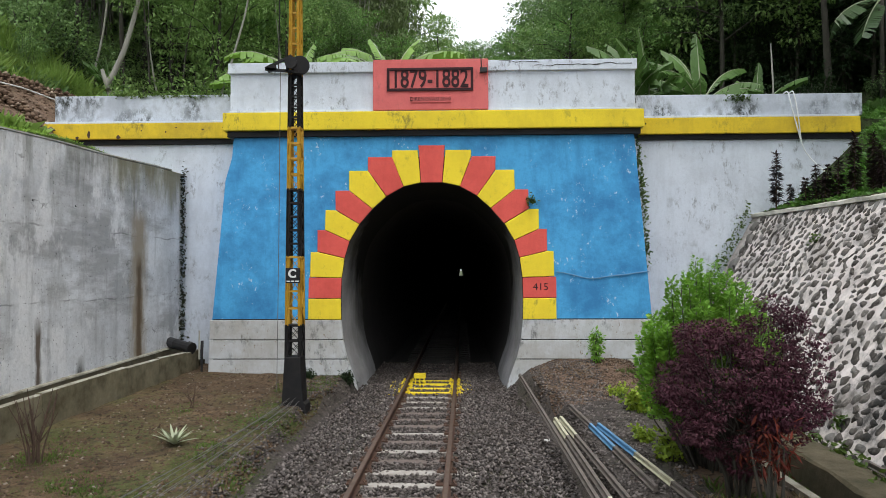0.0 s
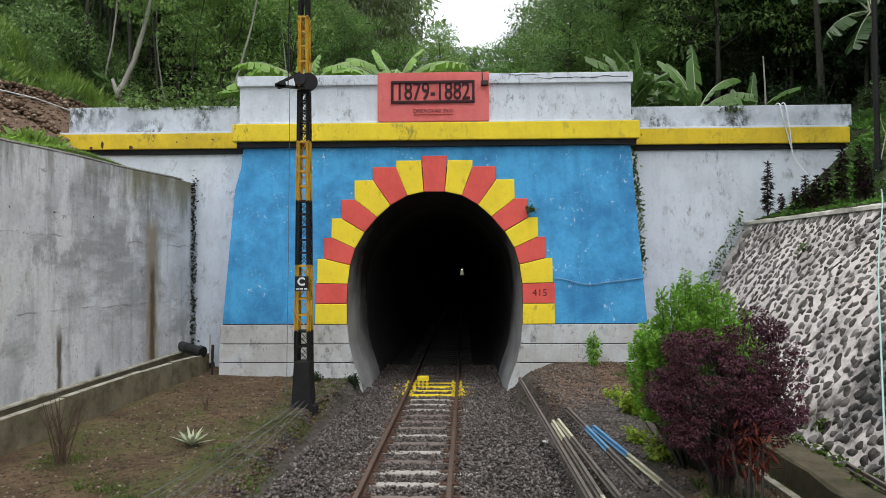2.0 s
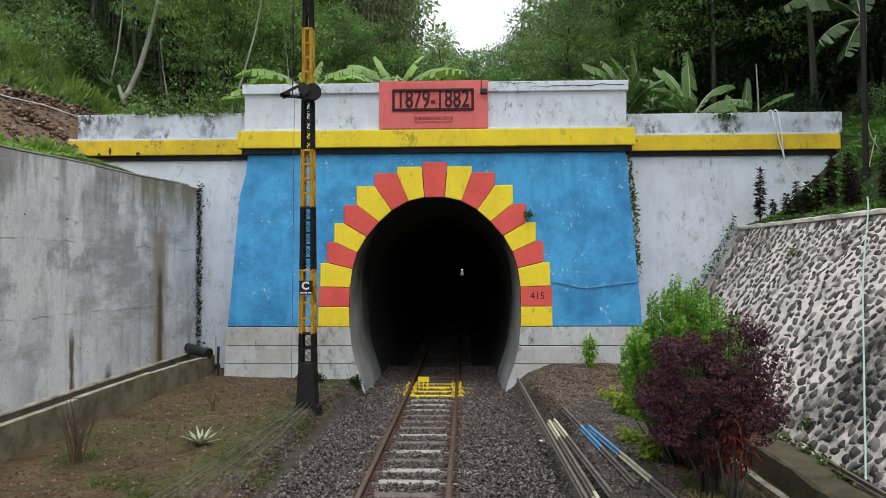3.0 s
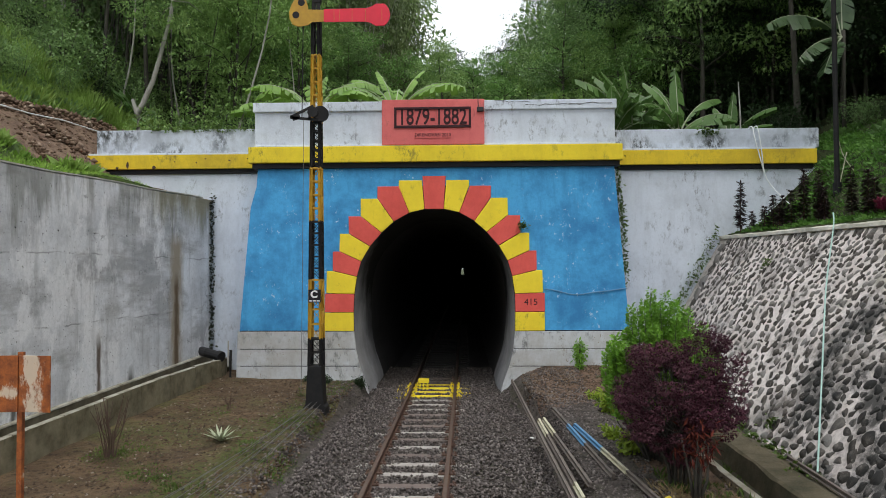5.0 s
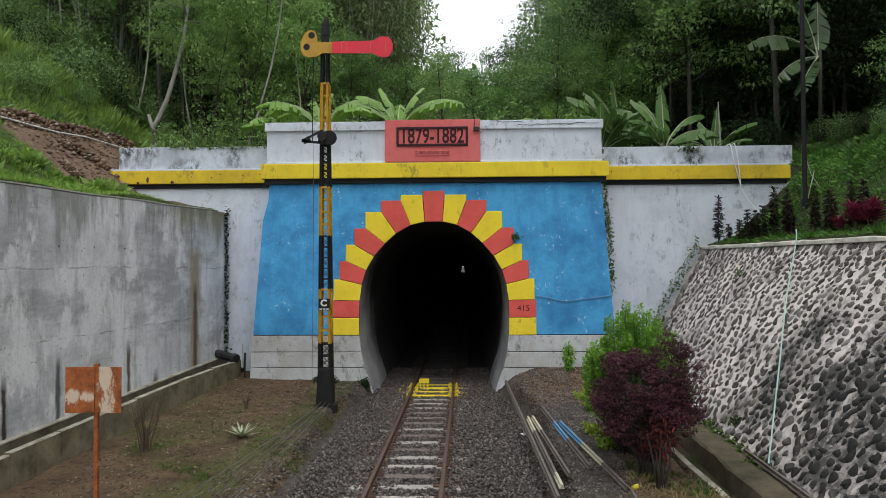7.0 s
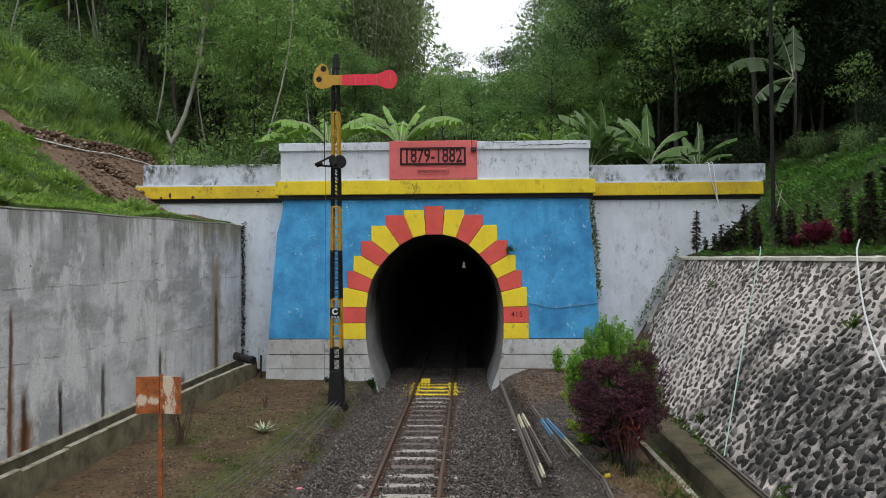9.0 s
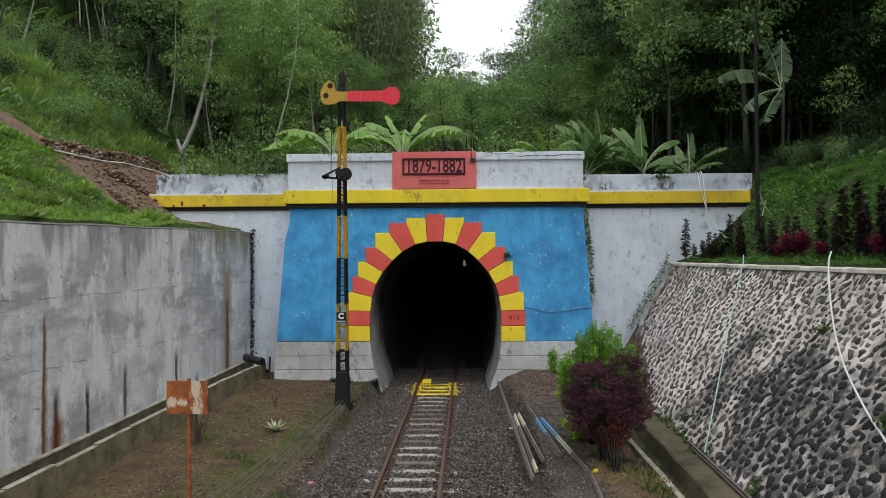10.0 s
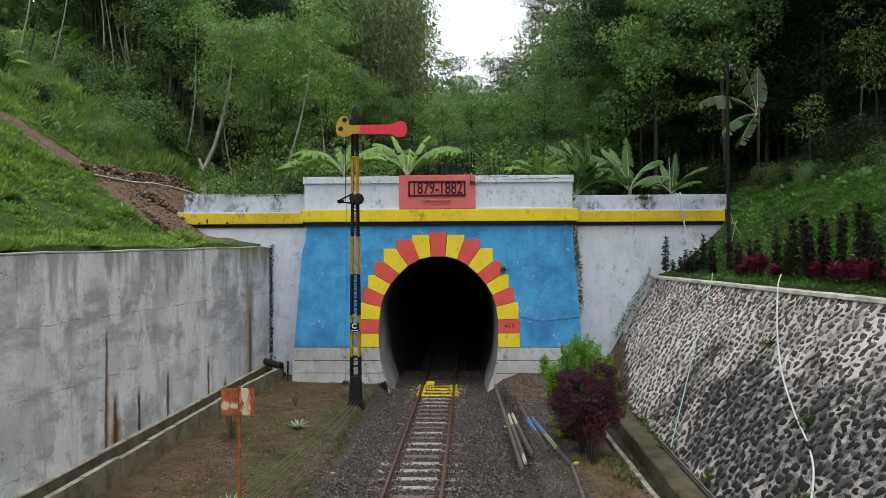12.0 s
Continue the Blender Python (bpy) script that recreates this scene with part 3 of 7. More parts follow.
def back_hill(x, y):
    rise = 0.15 * max(0, min(y - 19, 110)) - 0.03 * max(0, min(y - 150, 180))
    return 6.15 + rise + 0.2 * lump(x, y, 0.3)


def foot_heap(x, y):
    """Gravel heaped against the arch's feet."""
    return 0.34 * soft(1.5, 2.1, abs(x - CX)) * soft(13.9, 15.6, y)


def floor_z(x, y):
    if x < -1.5:
        side = 0.03 * (y - 5) - 0.10 * max(0, min(1, (x + 5.4) / 3.4))
        side += 0.035 * lump(x, y, 1.3) + 0.02 * lump(x, y, 4.0)
        edge = -1.88 + 0.32 * soft(13.2, 15.2, y)
        return side + (-0.2 + foot_heap(x, y) - side) * soft(edge - 0.32, edge, x)
    low = -0.17 - 0.08 * soft(1.5, 2.2, abs(x)) + foot_heap(x, y)
    edge = 2.25 - 0.42 * soft(13.2, 15.2, y)
    if x < edge:
        return low
    side = 0.03 * (y - 5) + 0.28 * soft(13.8, 15.6, y) * soft(2.0, 2.9, x) * soft(5.4, 4.2, x)
    side += 0.03 * lump(x, y, 1.3) + 0.02 * lump(x, y, 4.0)
    return low + (side - low) * soft(edge, edge + 0.32, x)


def hill_z(x, y):
    a, b, c = left_hill(x, y), right_hill(x, y), back_hill(x, y)
    top = max(a, b, c) if -60 < y else max(a, b)
    return top


def land(x, y):
    """Height of the ground sheet."""
    # ground raised beyond the far mouth to dim its daylight
    if y > 429:
        return -0.3 + 3.4 * soft(436, 450, y)
    if y > 17.3:
        z = hill_z(x, y)
        return z + (6.5 - z) * soft(330, 425, y)
    if x < wall_x(y) - 0.30:
        return left_hill(x, y)
    if x > crest_x(y) + 0.05:
        return right_hill(x, y)
    low = floor_z(x, y)
    if x > foot_x(y) - 0.05:
        t = (x - foot_x(y)) / (crest_x(y) - foot_x(y))
        return low * (1 - t) + (crest_z(y) + 0.0) * t - 0.16
    return low - 0.3 * soft(inner_edge(y) - 0.1, inner_edge(y), x)


def bare(x, y, w=0.0):
    """The dug terrace of bare dirt behind the left wing wall, and the trodden strip above it."""
    if 14.3 + w < y < 23 + w and -12.0 + 0.14 * (y - 15.3) + w < x < -4:
        return y > 17.2 or x < -8.3 + 0.5 * (y - 14.3)
    return -15.2 < x < -12 and abs(y - (15.1 + 0.62 * (x + 12.4)) + 0.8 * w) < 0.75 + 1.2 * w


def steps(*spans):
    out = []
    for a, b, d in spans:
        out += list(np.arange(a, b, d))
    return out


def build_ground():
    xs = steps((-900, -200, 100), (-200, -60, 20), (-60, -20, 2.0), (-20, -7.4, 0.4), (-7.4, 9.0, 0.2), (9.0, 20, 0.4), (20, 60, 2.0), (60, 200, 20), (200, 901, 100))
    ys = steps((-900, -200, 100), (-200, -40, 20), (-40, -14, 2), (-14, 3, 0.5), (3, 17.0, 0.25)) + [17.14, 17.38] + steps((17.6, 24, 0.4), (24, 60, 1.5), (60, 200, 8), (200, 420, 20)) + [425, 428.9, 429.1, 440, 500, 700, 1200]
    verts = [(x, y, land(x, y)) for y in ys for x in xs]
    nx = len(xs)
    faces, slots = [], []
    for j in range(len(ys) - 1):
        for i in range(nx - 1):
            x, y = (xs[i] + xs[i + 1]) / 2, (ys[j] + ys[j + 1]) / 2
            if abs(x) < 2.7 and (16.9 < y < 17.5 or 428 < y < 430):
                continue
            faces.append((j * nx + i, j * nx + i + 1, (j + 1) * nx + i + 1, (j + 1) * nx + i))
            w = 0.8 * lump(x, y, 0.7) + 0.5 * lump(x, y, 2.1, 3)
            d = wall_x(min(y, 17)) - x
            if y < 17.2 and x > wall_x(y) - 0.08 and x < crest_x(y):
                k = 1 if -2.1 + 0.2 * w < x < 5.0 else 0
                if 2.4 < x < 5 and (y > 12.5 + w or x > 3.4 + 0.25 * w and y < 9 + w):
                    k = 2
            elif x < 0:
                k = 3 if y < 25 + 1.25 * max(0, -x - 13) + 2 * w else 4
                if bare(x, y, 0.45 * w):
                    k = 2
            else:
                e = x - crest_x(min(y, 16.8))
                k = 4
            slots.append(k)
    me = mesh("ground", verts, faces, SOIL, GRAVEL, DIRT, TURF, LITTER, smooth=True)
    me.polygons.foreach_set("material_index", slots)
    tagged(new("ground", me), "damp brown soil, gravel and grassy hillsides in a railway cutting", "ground", kind="structure")


build_ground()

# ---- tunnel and portal ----
# half width and height of the opening's edge, from the ground to the crown
ARCH = [(1.62, -0.3), (1.70, 0.1), (1.79, 0.35), (1.90, 0.65), (1.98, 1.0), (2.03, 1.48), (2.04, 1.95), (2.03, 2.40), (1.97, 2.84), (1.86, 3.22), (1.64, 3.60), (1.34, 3.94), (1.03, 4.22), (0.64, 4.44), (0.25, 4.53)]


def arch_line(grow=0.0, first=0):
    """The opening's outline from its right foot over the crown to its left foot."""
    right = []
    for w, z in ARCH[first:]:
        k = 1 + grow / math.hypot(w, z - 2.2)
        right.append((w * k, 2.2 + (z - 2.2) * k if z > 1.0 else z))
    return [(CX + w, z) for w, z in right] + [(CX - w, z) for w, z in right[::-1]]


def batter(z):
    """How far the portal's face leans back at a height."""
    return 0.066 * max(0.0, min(z - 1.48, 4.2))


def build_tunnel():
    line = arch_line()
    # thin bright lip near daylight, then the bore, coloured dark for its shade, to the far mouth
    for name, ya, yb, material, label in (("tunnel_wall", 16.03, 19.0, LINING, "grey plastered tunnel lining at the mouth"), ("tunnel_bore", 19.0, 431.0, BORE_SHADE, "long tunnel lining coloured dark for its shade")):
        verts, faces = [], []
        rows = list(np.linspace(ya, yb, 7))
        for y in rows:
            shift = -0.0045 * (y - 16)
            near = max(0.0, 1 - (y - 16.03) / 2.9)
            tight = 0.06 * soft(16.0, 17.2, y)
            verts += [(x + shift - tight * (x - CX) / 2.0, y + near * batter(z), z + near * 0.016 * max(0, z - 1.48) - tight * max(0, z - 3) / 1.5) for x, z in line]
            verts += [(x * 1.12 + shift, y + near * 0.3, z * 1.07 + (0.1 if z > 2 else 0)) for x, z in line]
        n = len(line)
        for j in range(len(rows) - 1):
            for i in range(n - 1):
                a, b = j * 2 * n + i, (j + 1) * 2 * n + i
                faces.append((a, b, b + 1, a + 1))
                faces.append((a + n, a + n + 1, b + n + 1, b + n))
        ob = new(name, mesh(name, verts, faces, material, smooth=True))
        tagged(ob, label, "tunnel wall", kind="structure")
    # added plates that shrink the spot of daylight at the far mouth
    bm = bmesh.new()
    half = [(1.15, -0.4), (1.15, 1.9), (0.45, 3.3), (0.0, 3.5), (0.0, 6.2), (3.2, 6.2), (3.2, -0.4)]
    for s in (-1, 1):
        prism(bm, [(-1.81 + s * x, z) for x, z in half], 431.1, 431.6)
    tagged(part("tunnel_end_wall", bm, BORE_SHADE), "added dark plates that narrow the far mouth's light", "tunnel wall", kind="structure")
    bm = bmesh.new()
    prism(bm, [(-2.4, -0.30), (-1.9, -0.22), (2.0, -0.22), (2.4, -0.30), (2.4, -0.6), (-2.4, -0.6)], 17.25, 22.0)
    tagged(part("tunnel_floor", bm, GRAVEL), "gravel floor of the tunnel mouth", "floor", kind="structure")
    # floor beyond the mouth, with the same shade put into its colour
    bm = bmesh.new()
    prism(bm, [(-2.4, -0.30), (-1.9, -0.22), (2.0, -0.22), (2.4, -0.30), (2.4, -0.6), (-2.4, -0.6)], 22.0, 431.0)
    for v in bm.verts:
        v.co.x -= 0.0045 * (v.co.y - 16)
    tagged(part("tunnel_floor", bm, BORE_SHADE), "gravel floor of the tunnel coloured dark for its shade", "floor", kind="structure")


build_tunnel()


def build_portal():
    portal = group("tunnel_portal", (0, 16, 0))
    tagged(portal, "painted masonry railway tunnel portal with a sunburst of red and yellow arch stones", "tunnel portal", kind="structure")

    def piece(name, bm, material, label="", parent=portal):
        ob = part(name, bm, material, None, label)
        ob.data.transform(Matrix.Translation((0, -16, 0)))
        ob.parent = parent
        return ob

    bm = bmesh.new()
    rim = [(CX + 0.001, 4.55)] + [(CX + w + 0.02, z) for w, z in ARCH[5:][::-1]]
    out = [(0.0, 5.66), (2.6, 5.66)] + [(4.66 + 0.29 * t, 5.66 - 4.18 * t) for t in np.linspace(0, 1, len(rim) - 2)]
    loop_in = [(2 * CX - x, z) for x, z in rim[:0:-1]] + rim
    loop_out = [(-x * (4.53 / 4.66 if z > 5 else 0.994), z) for x, z in out[:0:-1]] + out
    ring = [[bm.verts.new((x, y, z)) for x, z in loop] for y in (16.0, 17.2) for loop in (loop_in, loop_out)]
    for k in range(len(loop_in) - 1):
        for a, b in ((ring[0], ring[1]), (ring[3], ring[2]), (ring[1], ring[3]), (ring[2], ring[0])):
            bm.faces.new((a[k], a[k + 1], b[k + 1], b[k]))
    piece("blue_wall", bm, BLUE, "bright blue painted wall with white chips")
    # plinth: three white courses with dark grooves
    for lo, hi in ((1.04, 1.475), (0.61, 1.02), (-0.1, 0.59)):
        for side in (-1, 1):
            edge = [p for p in ARCH if lo < p[1] < hi]

            def inner(z):
                for (w0, z0), (w1, z1) in zip(ARCH, ARCH[1:]):
                    if z0 <= z <= z1:
                        return w0 + (w1 - w0) * (z - z0) / (z1 - z0) + 0.004
            pts = [(inner(lo), lo)] + edge + [(inner(hi), hi)]
            outer = [(4.96 + 0.03 * (1.475 - hi), hi), (4.96 + 0.03 * (1.475 - lo), lo)]
            pts = [(CX + side * w, z) for w, z in pts] + [(side * w, z) for w, z in outer]
            bm = bmesh.new()
            prism(bm, pts, 15.965, 17.2, 0.008)
            piece("plinth_course", bm, PLINTH, "dirty white painted plinth course")
    for side in (-1, 1):
        bm = bmesh.new()
        prism(bm, [(CX + side * 2.08, 1.5), (side * 4.9, 1.5), (side * 4.9, -0.3), (CX + side * 1.85, -0.3)], 15.99, 17.1)
        piece("plinth_backing", bm, BLACK)
    # arch stones
    steps_out = [(2.79, 1.95), (2.79, 2.42), (2.75, 2.99), (2.60, 3.48), (2.43, 3.93), (2.20, 4.37), (1.89, 4.82), (1.46, 5.13), (0.91, 5.28), (0.31, 5.38)]
    inner_pts = ARCH[5:]
    r = random.Random(3)
    for side in (-1, 1):
        for k in range(9):
            xo, zt = steps_out[k]
            xn = steps_out[k + 1][0]
            zp = 1.485 if k == 0 else steps_out[k - 1][1]
            pts = [inner_pts[k], (xo, zp), (xo, zt), (xn, zt), inner_pts[k + 1]]
            if xn == xo:
                del pts[3]
            c = (sum(p[0] for p in pts) / len(pts), sum(p[1] for p in pts) / len(pts))
            pts = [(c[0] + (x - c[0]) * 0.985 + r.uniform(-0.006, 0.006), c[1] + (z - c[1]) * 0.978) for x, z in pts]
            bm = bmesh.new()
            prism(bm, [(CX + side * x, z) for x, z in pts], 15.955, 16.05, 0.012)
            stone = piece("arch_stone", bm, YELLOW if k % 2 == 0 else RED)
            if side > 0 and k == 1:
                num = part("number", text_mesh("number", "415", 0.17, 0.008, INK), None, stone, "dark painted number 415")
                num.location = (CX + 2.44, 0.001, 2.20)
    bm = bmesh.new()
    prism(bm, [(CX - 0.24, 4.535), (CX - 0.30, 5.38), (CX + 0.30, 5.38), (CX + 0.24, 4.535)], 15.95, 16.05, 0.012)
    piece("keystone", bm, RED, "red painted keystone")
    bm = bmesh.new()
    line = arch_line(0.0, 5)
    out = arch_line(0.6, 5)
    rings = [[bm.verts.new((x, y, z)) for x, z in edge] for y in (15.985, 16.03) for edge in (line, out)]
    for k in range(len(line) - 1):
        for a, b in ((0, 1), (1, 3), (3, 2), (2, 0)):
            bm.faces.new((rings[a][k], rings[a][k + 1], rings[b][k + 1], rings[b][k]))
    piece("joint_backing", bm, BLACK)
    # cornice: black soffit, yellow band
    bm = bmesh.new()
    box(bm, (-4.66, 15.90, 5.60), (4.79, 17.2, 5.735), 0.01)
    piece("soffit", bm, BLACK, "black painted underside of the cornice")
    bm = bmesh.new()
    box(bm, (-4.74, 15.80, 5.73), (4.85, 17.2, 6.14), 0.025)
    piece("cornice", bm, YELLOW_BAND, "yellow painted cornice band")
    # parapet
    bm = bmesh.new()
    box(bm, (-4.60, 15.93, 6.13), (4.68, 16.6, 7.06), 0.015)
    piece("parapet", bm, WHITE, "white painted parapet")
    bm = bmesh.new()
    box(bm, (-4.60, 15.86, 6.135), (4.68, 15.95, 6.185), 0.015)
    piece("parapet_foot", bm, WHITE)
    bm = bmesh.new()
    box(bm, (-4.64, 15.86, 7.04), (4.72, 16.68, 7.28), 0.02)
    piece("coping", bm, WHITE_COPING, "cracked white coping with black mildew")
    # plaque
    bm = bmesh.new()
    box(bm, (-1.28, 15.82, 6.15), (1.35, 16.7, 7.315), 0.02)
    plaque = piece("plaque", bm, PINK, "red painted plaque with dark raised dates")
    rim = bmesh.new()
    for a, b in (((-0.96, 7.05), (1.01, 7.11)), ((-0.96, 6.58), (1.01, 6.64)), ((-0.96, 6.64), (-0.90, 7.05)), ((0.95, 6.64), (1.01, 7.05))):
        box(rim, (a[0], -0.215, a[1]), (b[0], -0.175, b[1]), 0.006)
    part("plaque_frame", rim, INK, plaque, "dark raised frame")
    word = part("date_lettering", text_mesh("date_lettering", "1879-1882", 0.375, 0.03, INK, 0.007), None, plaque, "dark lettering reading 1879-1882")
    word.location = (0.025, -0.185, 6.845)
    word.scale = (0.79, 1, 1.16)
    small = bmesh.new()
    box(small, (-0.42, -0.2, 6.31), (0.50, -0.17, 6.47), 0.01)
    plate = part("renovation_plate", small, PINK, plaque)
    word2 = part("renovation_lettering", text_mesh("renovation_lettering", "DIRENOVASI 2010", 0.085, 0.01, INK), None, plate, "small lettering reading DIRENOVASI 2010")
    word2.location = (0.03, -0.203, 6.39)
    lamp = bmesh.new()
    box(lamp, (1.16, -0.27, 6.98), (1.33, -0.16, 7.09), 0.01)
    tube(lamp, [(1.2, -0.2, 7.08), (1.19, -0.2, 7.25), (1.19, -0.12, 7.42)], 0.012, 5)
    part("socket_box", lamp, RUBBER, plaque, "small dark socket box with a cable")
    # cable across the blue wall
    bm = bmesh.new()
    pts = [(2.85 + 2.05 * t, 15.975, 2.52 - 0.13 * math.sin(math.pi * min(1, t * 1.15)) + 0.02 * math.sin(t * 13)) for t in np.linspace(0, 1, 14)]
    tube(bm, pts, 0.014, 5)
    piece("cable", bm, PIPE_BLUE, "blue painted cable sagging on the wall")
    for ob in portal.children:
        if ob is plaque:
            ob.location = (0, batter(6), 0.085)
            continue
        for v in ob.data.vertices:
            z = v.co.z
            v.co.y += batter(z)
            v.co.z += 0.016 * max(0.0, z - 1.48)
    return portal


PORTAL = build_portal()


def build_wing(name, x0, x1, top, band_x0, band_x1, label):
    wing = group(name, ((x0 + x1) / 2, 16.9, 0))
    tagged(wing, label, "wing wall", kind="structure")
    off = Matrix.Translation((-(x0 + x1) / 2, -16.9, 0))

    def piece(nm, lo, hi, material, bevel, lab=""):
        bm = bmesh.new()
        box(bm, lo, hi, bevel)
        ob = part(nm, bm, material, None, lab)
        ob.data.transform(off)
        ob.parent = wing

    piece("white_wall", (x0, 17.07, -0.3), (x1, 17.6, 5.70), WHITE, 0.01, "white painted wall with damp marks")
    piece("soffit", (band_x0 + 0.06, 17.0, 5.66), (band_x1 - 0.06, 17.6, 5.79), BLACK, 0.01)
    piece("band", (band_x0, 16.91, 5.785), (band_x1, 17.62, 6.17), YELLOW_OLD, 0.02, "weathered yellow painted band")
    piece("band_top", (band_x0 + 0.03, 16.93, 6.17), (band_x1 - 0.03, 17.59, 6.22), WHITE, 0.01)
    piece("parapet", (x0, 17.03, 6.22), (x1, 17.6, top), WHITE_OLD, 0.02, "white parapet black with mildew")
    return wing


CHIP = simple("exposed_dark_render", (0.05, 0.03, 0.022), (0.09, 0.06, 0.045), 9.0, 0.9, 0.5, 30)
CRACK = simple("dark_crack_dirt", (0.035, 0.035, 0.032), (0.07, 0.07, 0.06), 9.0, 0.95, 0.3, 30)


def build_chips(wing, spots):
    """Places where the band's paint has broken away: shallow ragged patches of dark render."""
    r = random.Random(17)
    for x, z, w, h in spots:
        bm = bmesh.new()
        prism(bm, [(x + w * r.uniform(0.6, 1.1) * math.cos(a), z + h * r.uniform(0.6, 1.1) * math.sin(a)) for a in np.linspace(0, math.tau, 9, endpoint=False)], 16.904, 16.94)
        ob = part("chip", bm, CHIP, None, "dark patch where paint has broken away")
        ob.data.transform(Matrix.Translation(-wing.location))
        ob.parent = wing


def build_cracks(portal):
    """Fine cracks along the coping's face."""
    r = random.Random(23)
    for x0, x1, z in ((1.6, 2.5, 7.33), (2.4, 3.9, 7.24), (3.5, 4.6, 7.27)):
        bm = bmesh.new()
        n = int((x1 - x0) / 0.12)
        pts = [(x0 + (x1 - x0) * i / n, 16.132, z + r.uniform(-0.025, 0.025)) for i in range(n + 1)]
        tube(bm, pts, [r.uniform(0.003, 0.011) for _ in pts], 5)
        ob = part("crack", bm, CRACK, None, "dark crack in the coping")
        ob.data.transform(Matrix.Translation((0, -16, 0)))
        ob.parent = portal


build_cracks(PORTAL)
LEFT_WING = build_wing("wall_left_wing", -9.2, -4.55, 6.87, -9.42, -4.72, "white wing wall with a yellow band and mildewed parapet")
build_chips(LEFT_WING, ((-8.29, 5.90, 0.045, 0.10), (-8.57, 5.82, 0.05, 0.04), (-7.56, 5.83, 0.06, 0.05), (-6.4, 5.95, 0.02, 0.025), (-6.15, 6.05, 0.03, 0.02), (-5.5, 6.0, 0.03, 0.025), (-7.0, 5.98, 0.02, 0.02), (-5.0, 6.04, 0.025, 0.02)))
build_wing("wall_right_wing", 4.66, 10.2, 6.74, 4.84, 10.09, "white wing wall with a yellow band and mildewed parapet")

# ---- retaining wall and gutter ----


def along(y0, y1, step):
    return list(np.arange(y0, y1, step)) + [y1]


def strip(name, ys, section, material, label, category, kind="structure", parent=None):
    """A long body: section(y) gives the outline's corners in x and z."""
    verts, faces = [], []
    for y in ys:
        s = section(y)
        verts += [(x, y, z) for x, z in s]
    n = len(s)
    for j in range(len(ys) - 1):
        for i in range(n):
            k = (i + 1) % n
            faces.append((j * n + i, j * n + k, (j + 1) * n + k, (j + 1) * n + i))
    faces.append(tuple(range(n))[::-1])
    faces.append(tuple((len(ys) - 1) * n + i for i in range(n)))
    me = mesh(name, verts, faces, material)
    bm = bmesh.new()
    bm.from_mesh(me)
    bmesh.ops.recalc_face_normals(bm, faces=bm.faces)
    bm.to_mesh(me)
    bm.free()
    ob = new(name, me)
    if parent:
        ob.parent = parent
    if label:
        tagged(ob, label, category, kind=kind)
    return ob


def wall_top(y):
    return 4.58 + 0.022 * y + 0.012 * math.sin(y * 1.7)


strip("wall_left", along(-14, 17.05, 0.7), lambda y: [(wall_x(y), -0.4), (wall_x(y), wall_top(y) - 0.02), (wall_x(y) - 0.02, wall_top(y)), (wall_x(y) - 0.28, wall_top(y)), (wall_x(y) - 0.7, -0.4)],
      CONCRETE, "tall grey concrete retaining wall with rust and damp streaks", "retaining wall")
strip("wall_coping", along(-14, 16.5, 1.1), lambda y: [(wall_x(y) + 0.008, wall_top(y) + 0.003), (wall_x(y) + 0.008, wall_top(y) + 0.03), (wall_x(y) - 0.2, wall_top(y) + 0.035), (wall_x(y) - 0.2, wall_top(y) + 0.003)],
      CURB_TOP, "pale mortar edge on the retaining wall", "coping")
strip("gutter_shelf", along(-14, 17.04, 1.1), lambda y: [(wall_x(y) + 0.003, -0.3), (wall_x(y) + 0.003, gutter_z(y) + 0.03), (wall_x(y) + 0.07, gutter_z(y) + 0.02), (wall_x(y) + 0.08, -0.3)],
      GUTTER_SIDE, "mossy concrete side of the gutter", "gutter")
strip("gutter_ledge", along(-14, 17.03, 1.1), lambda y: [(wall_x(y) + 0.004, gutter_z(y) + 0.032), (wall_x(y) + 0.004, gutter_z(y) + 0.06), (wall_x(y) + 0.075, gutter_z(y) + 0.05), (wall_x(y) + 0.085, gutter_z(y) + 0.022)],
      GUTTER_TOP, "pale concrete ledge of the gutter", "gutter")
strip("gutter_bed", along(-14, 17.04, 1.1), lambda y: [(wall_x(y) + 0.08, -0.4), (wall_x(y) + 0.08, gutter_z(y) - 0.32), (wall_x(y) + 0.58, gutter_z(y) - 0.32), (wall_x(y) + 0.58, -0.4)],
      BED_SHADE, "gutter bed coloured near black for its shade", "gutter")


def gutter_curbs():
    r = random.Random(5)
    y = -13.0
    while y < 16.3:
        L = 1.25
        b = min(y + L - 0.012, 16.4)
        dz = r.uniform(-0.012, 0.012)
        if 5.5 < y < 6.5:
            dz = -0.04
        slab = strip("gutter_curb", [y, b], lambda v: [(wall_x(v) + 0.585, -0.35), (wall_x(v) + 0.585, curb_z(v) + dz), (wall_x(v) + 0.6, curb_z(v) + 0.012 + dz), (wall_x(v) + 0.69, curb_z(v) + 0.012 + dz), (wall_x(v) + 0.705, curb_z(v) + dz), (wall_x(v) + 0.705, -0.35)],
              CURB, "mossy concrete curb slab along the gutter", "curb")
        slab.data.materials.append(GUTTER_TOP)
        for p in slab.data.polygons:
            p.material_index = int(p.normal.z > 0.6)
        y += L


gutter_curbs()


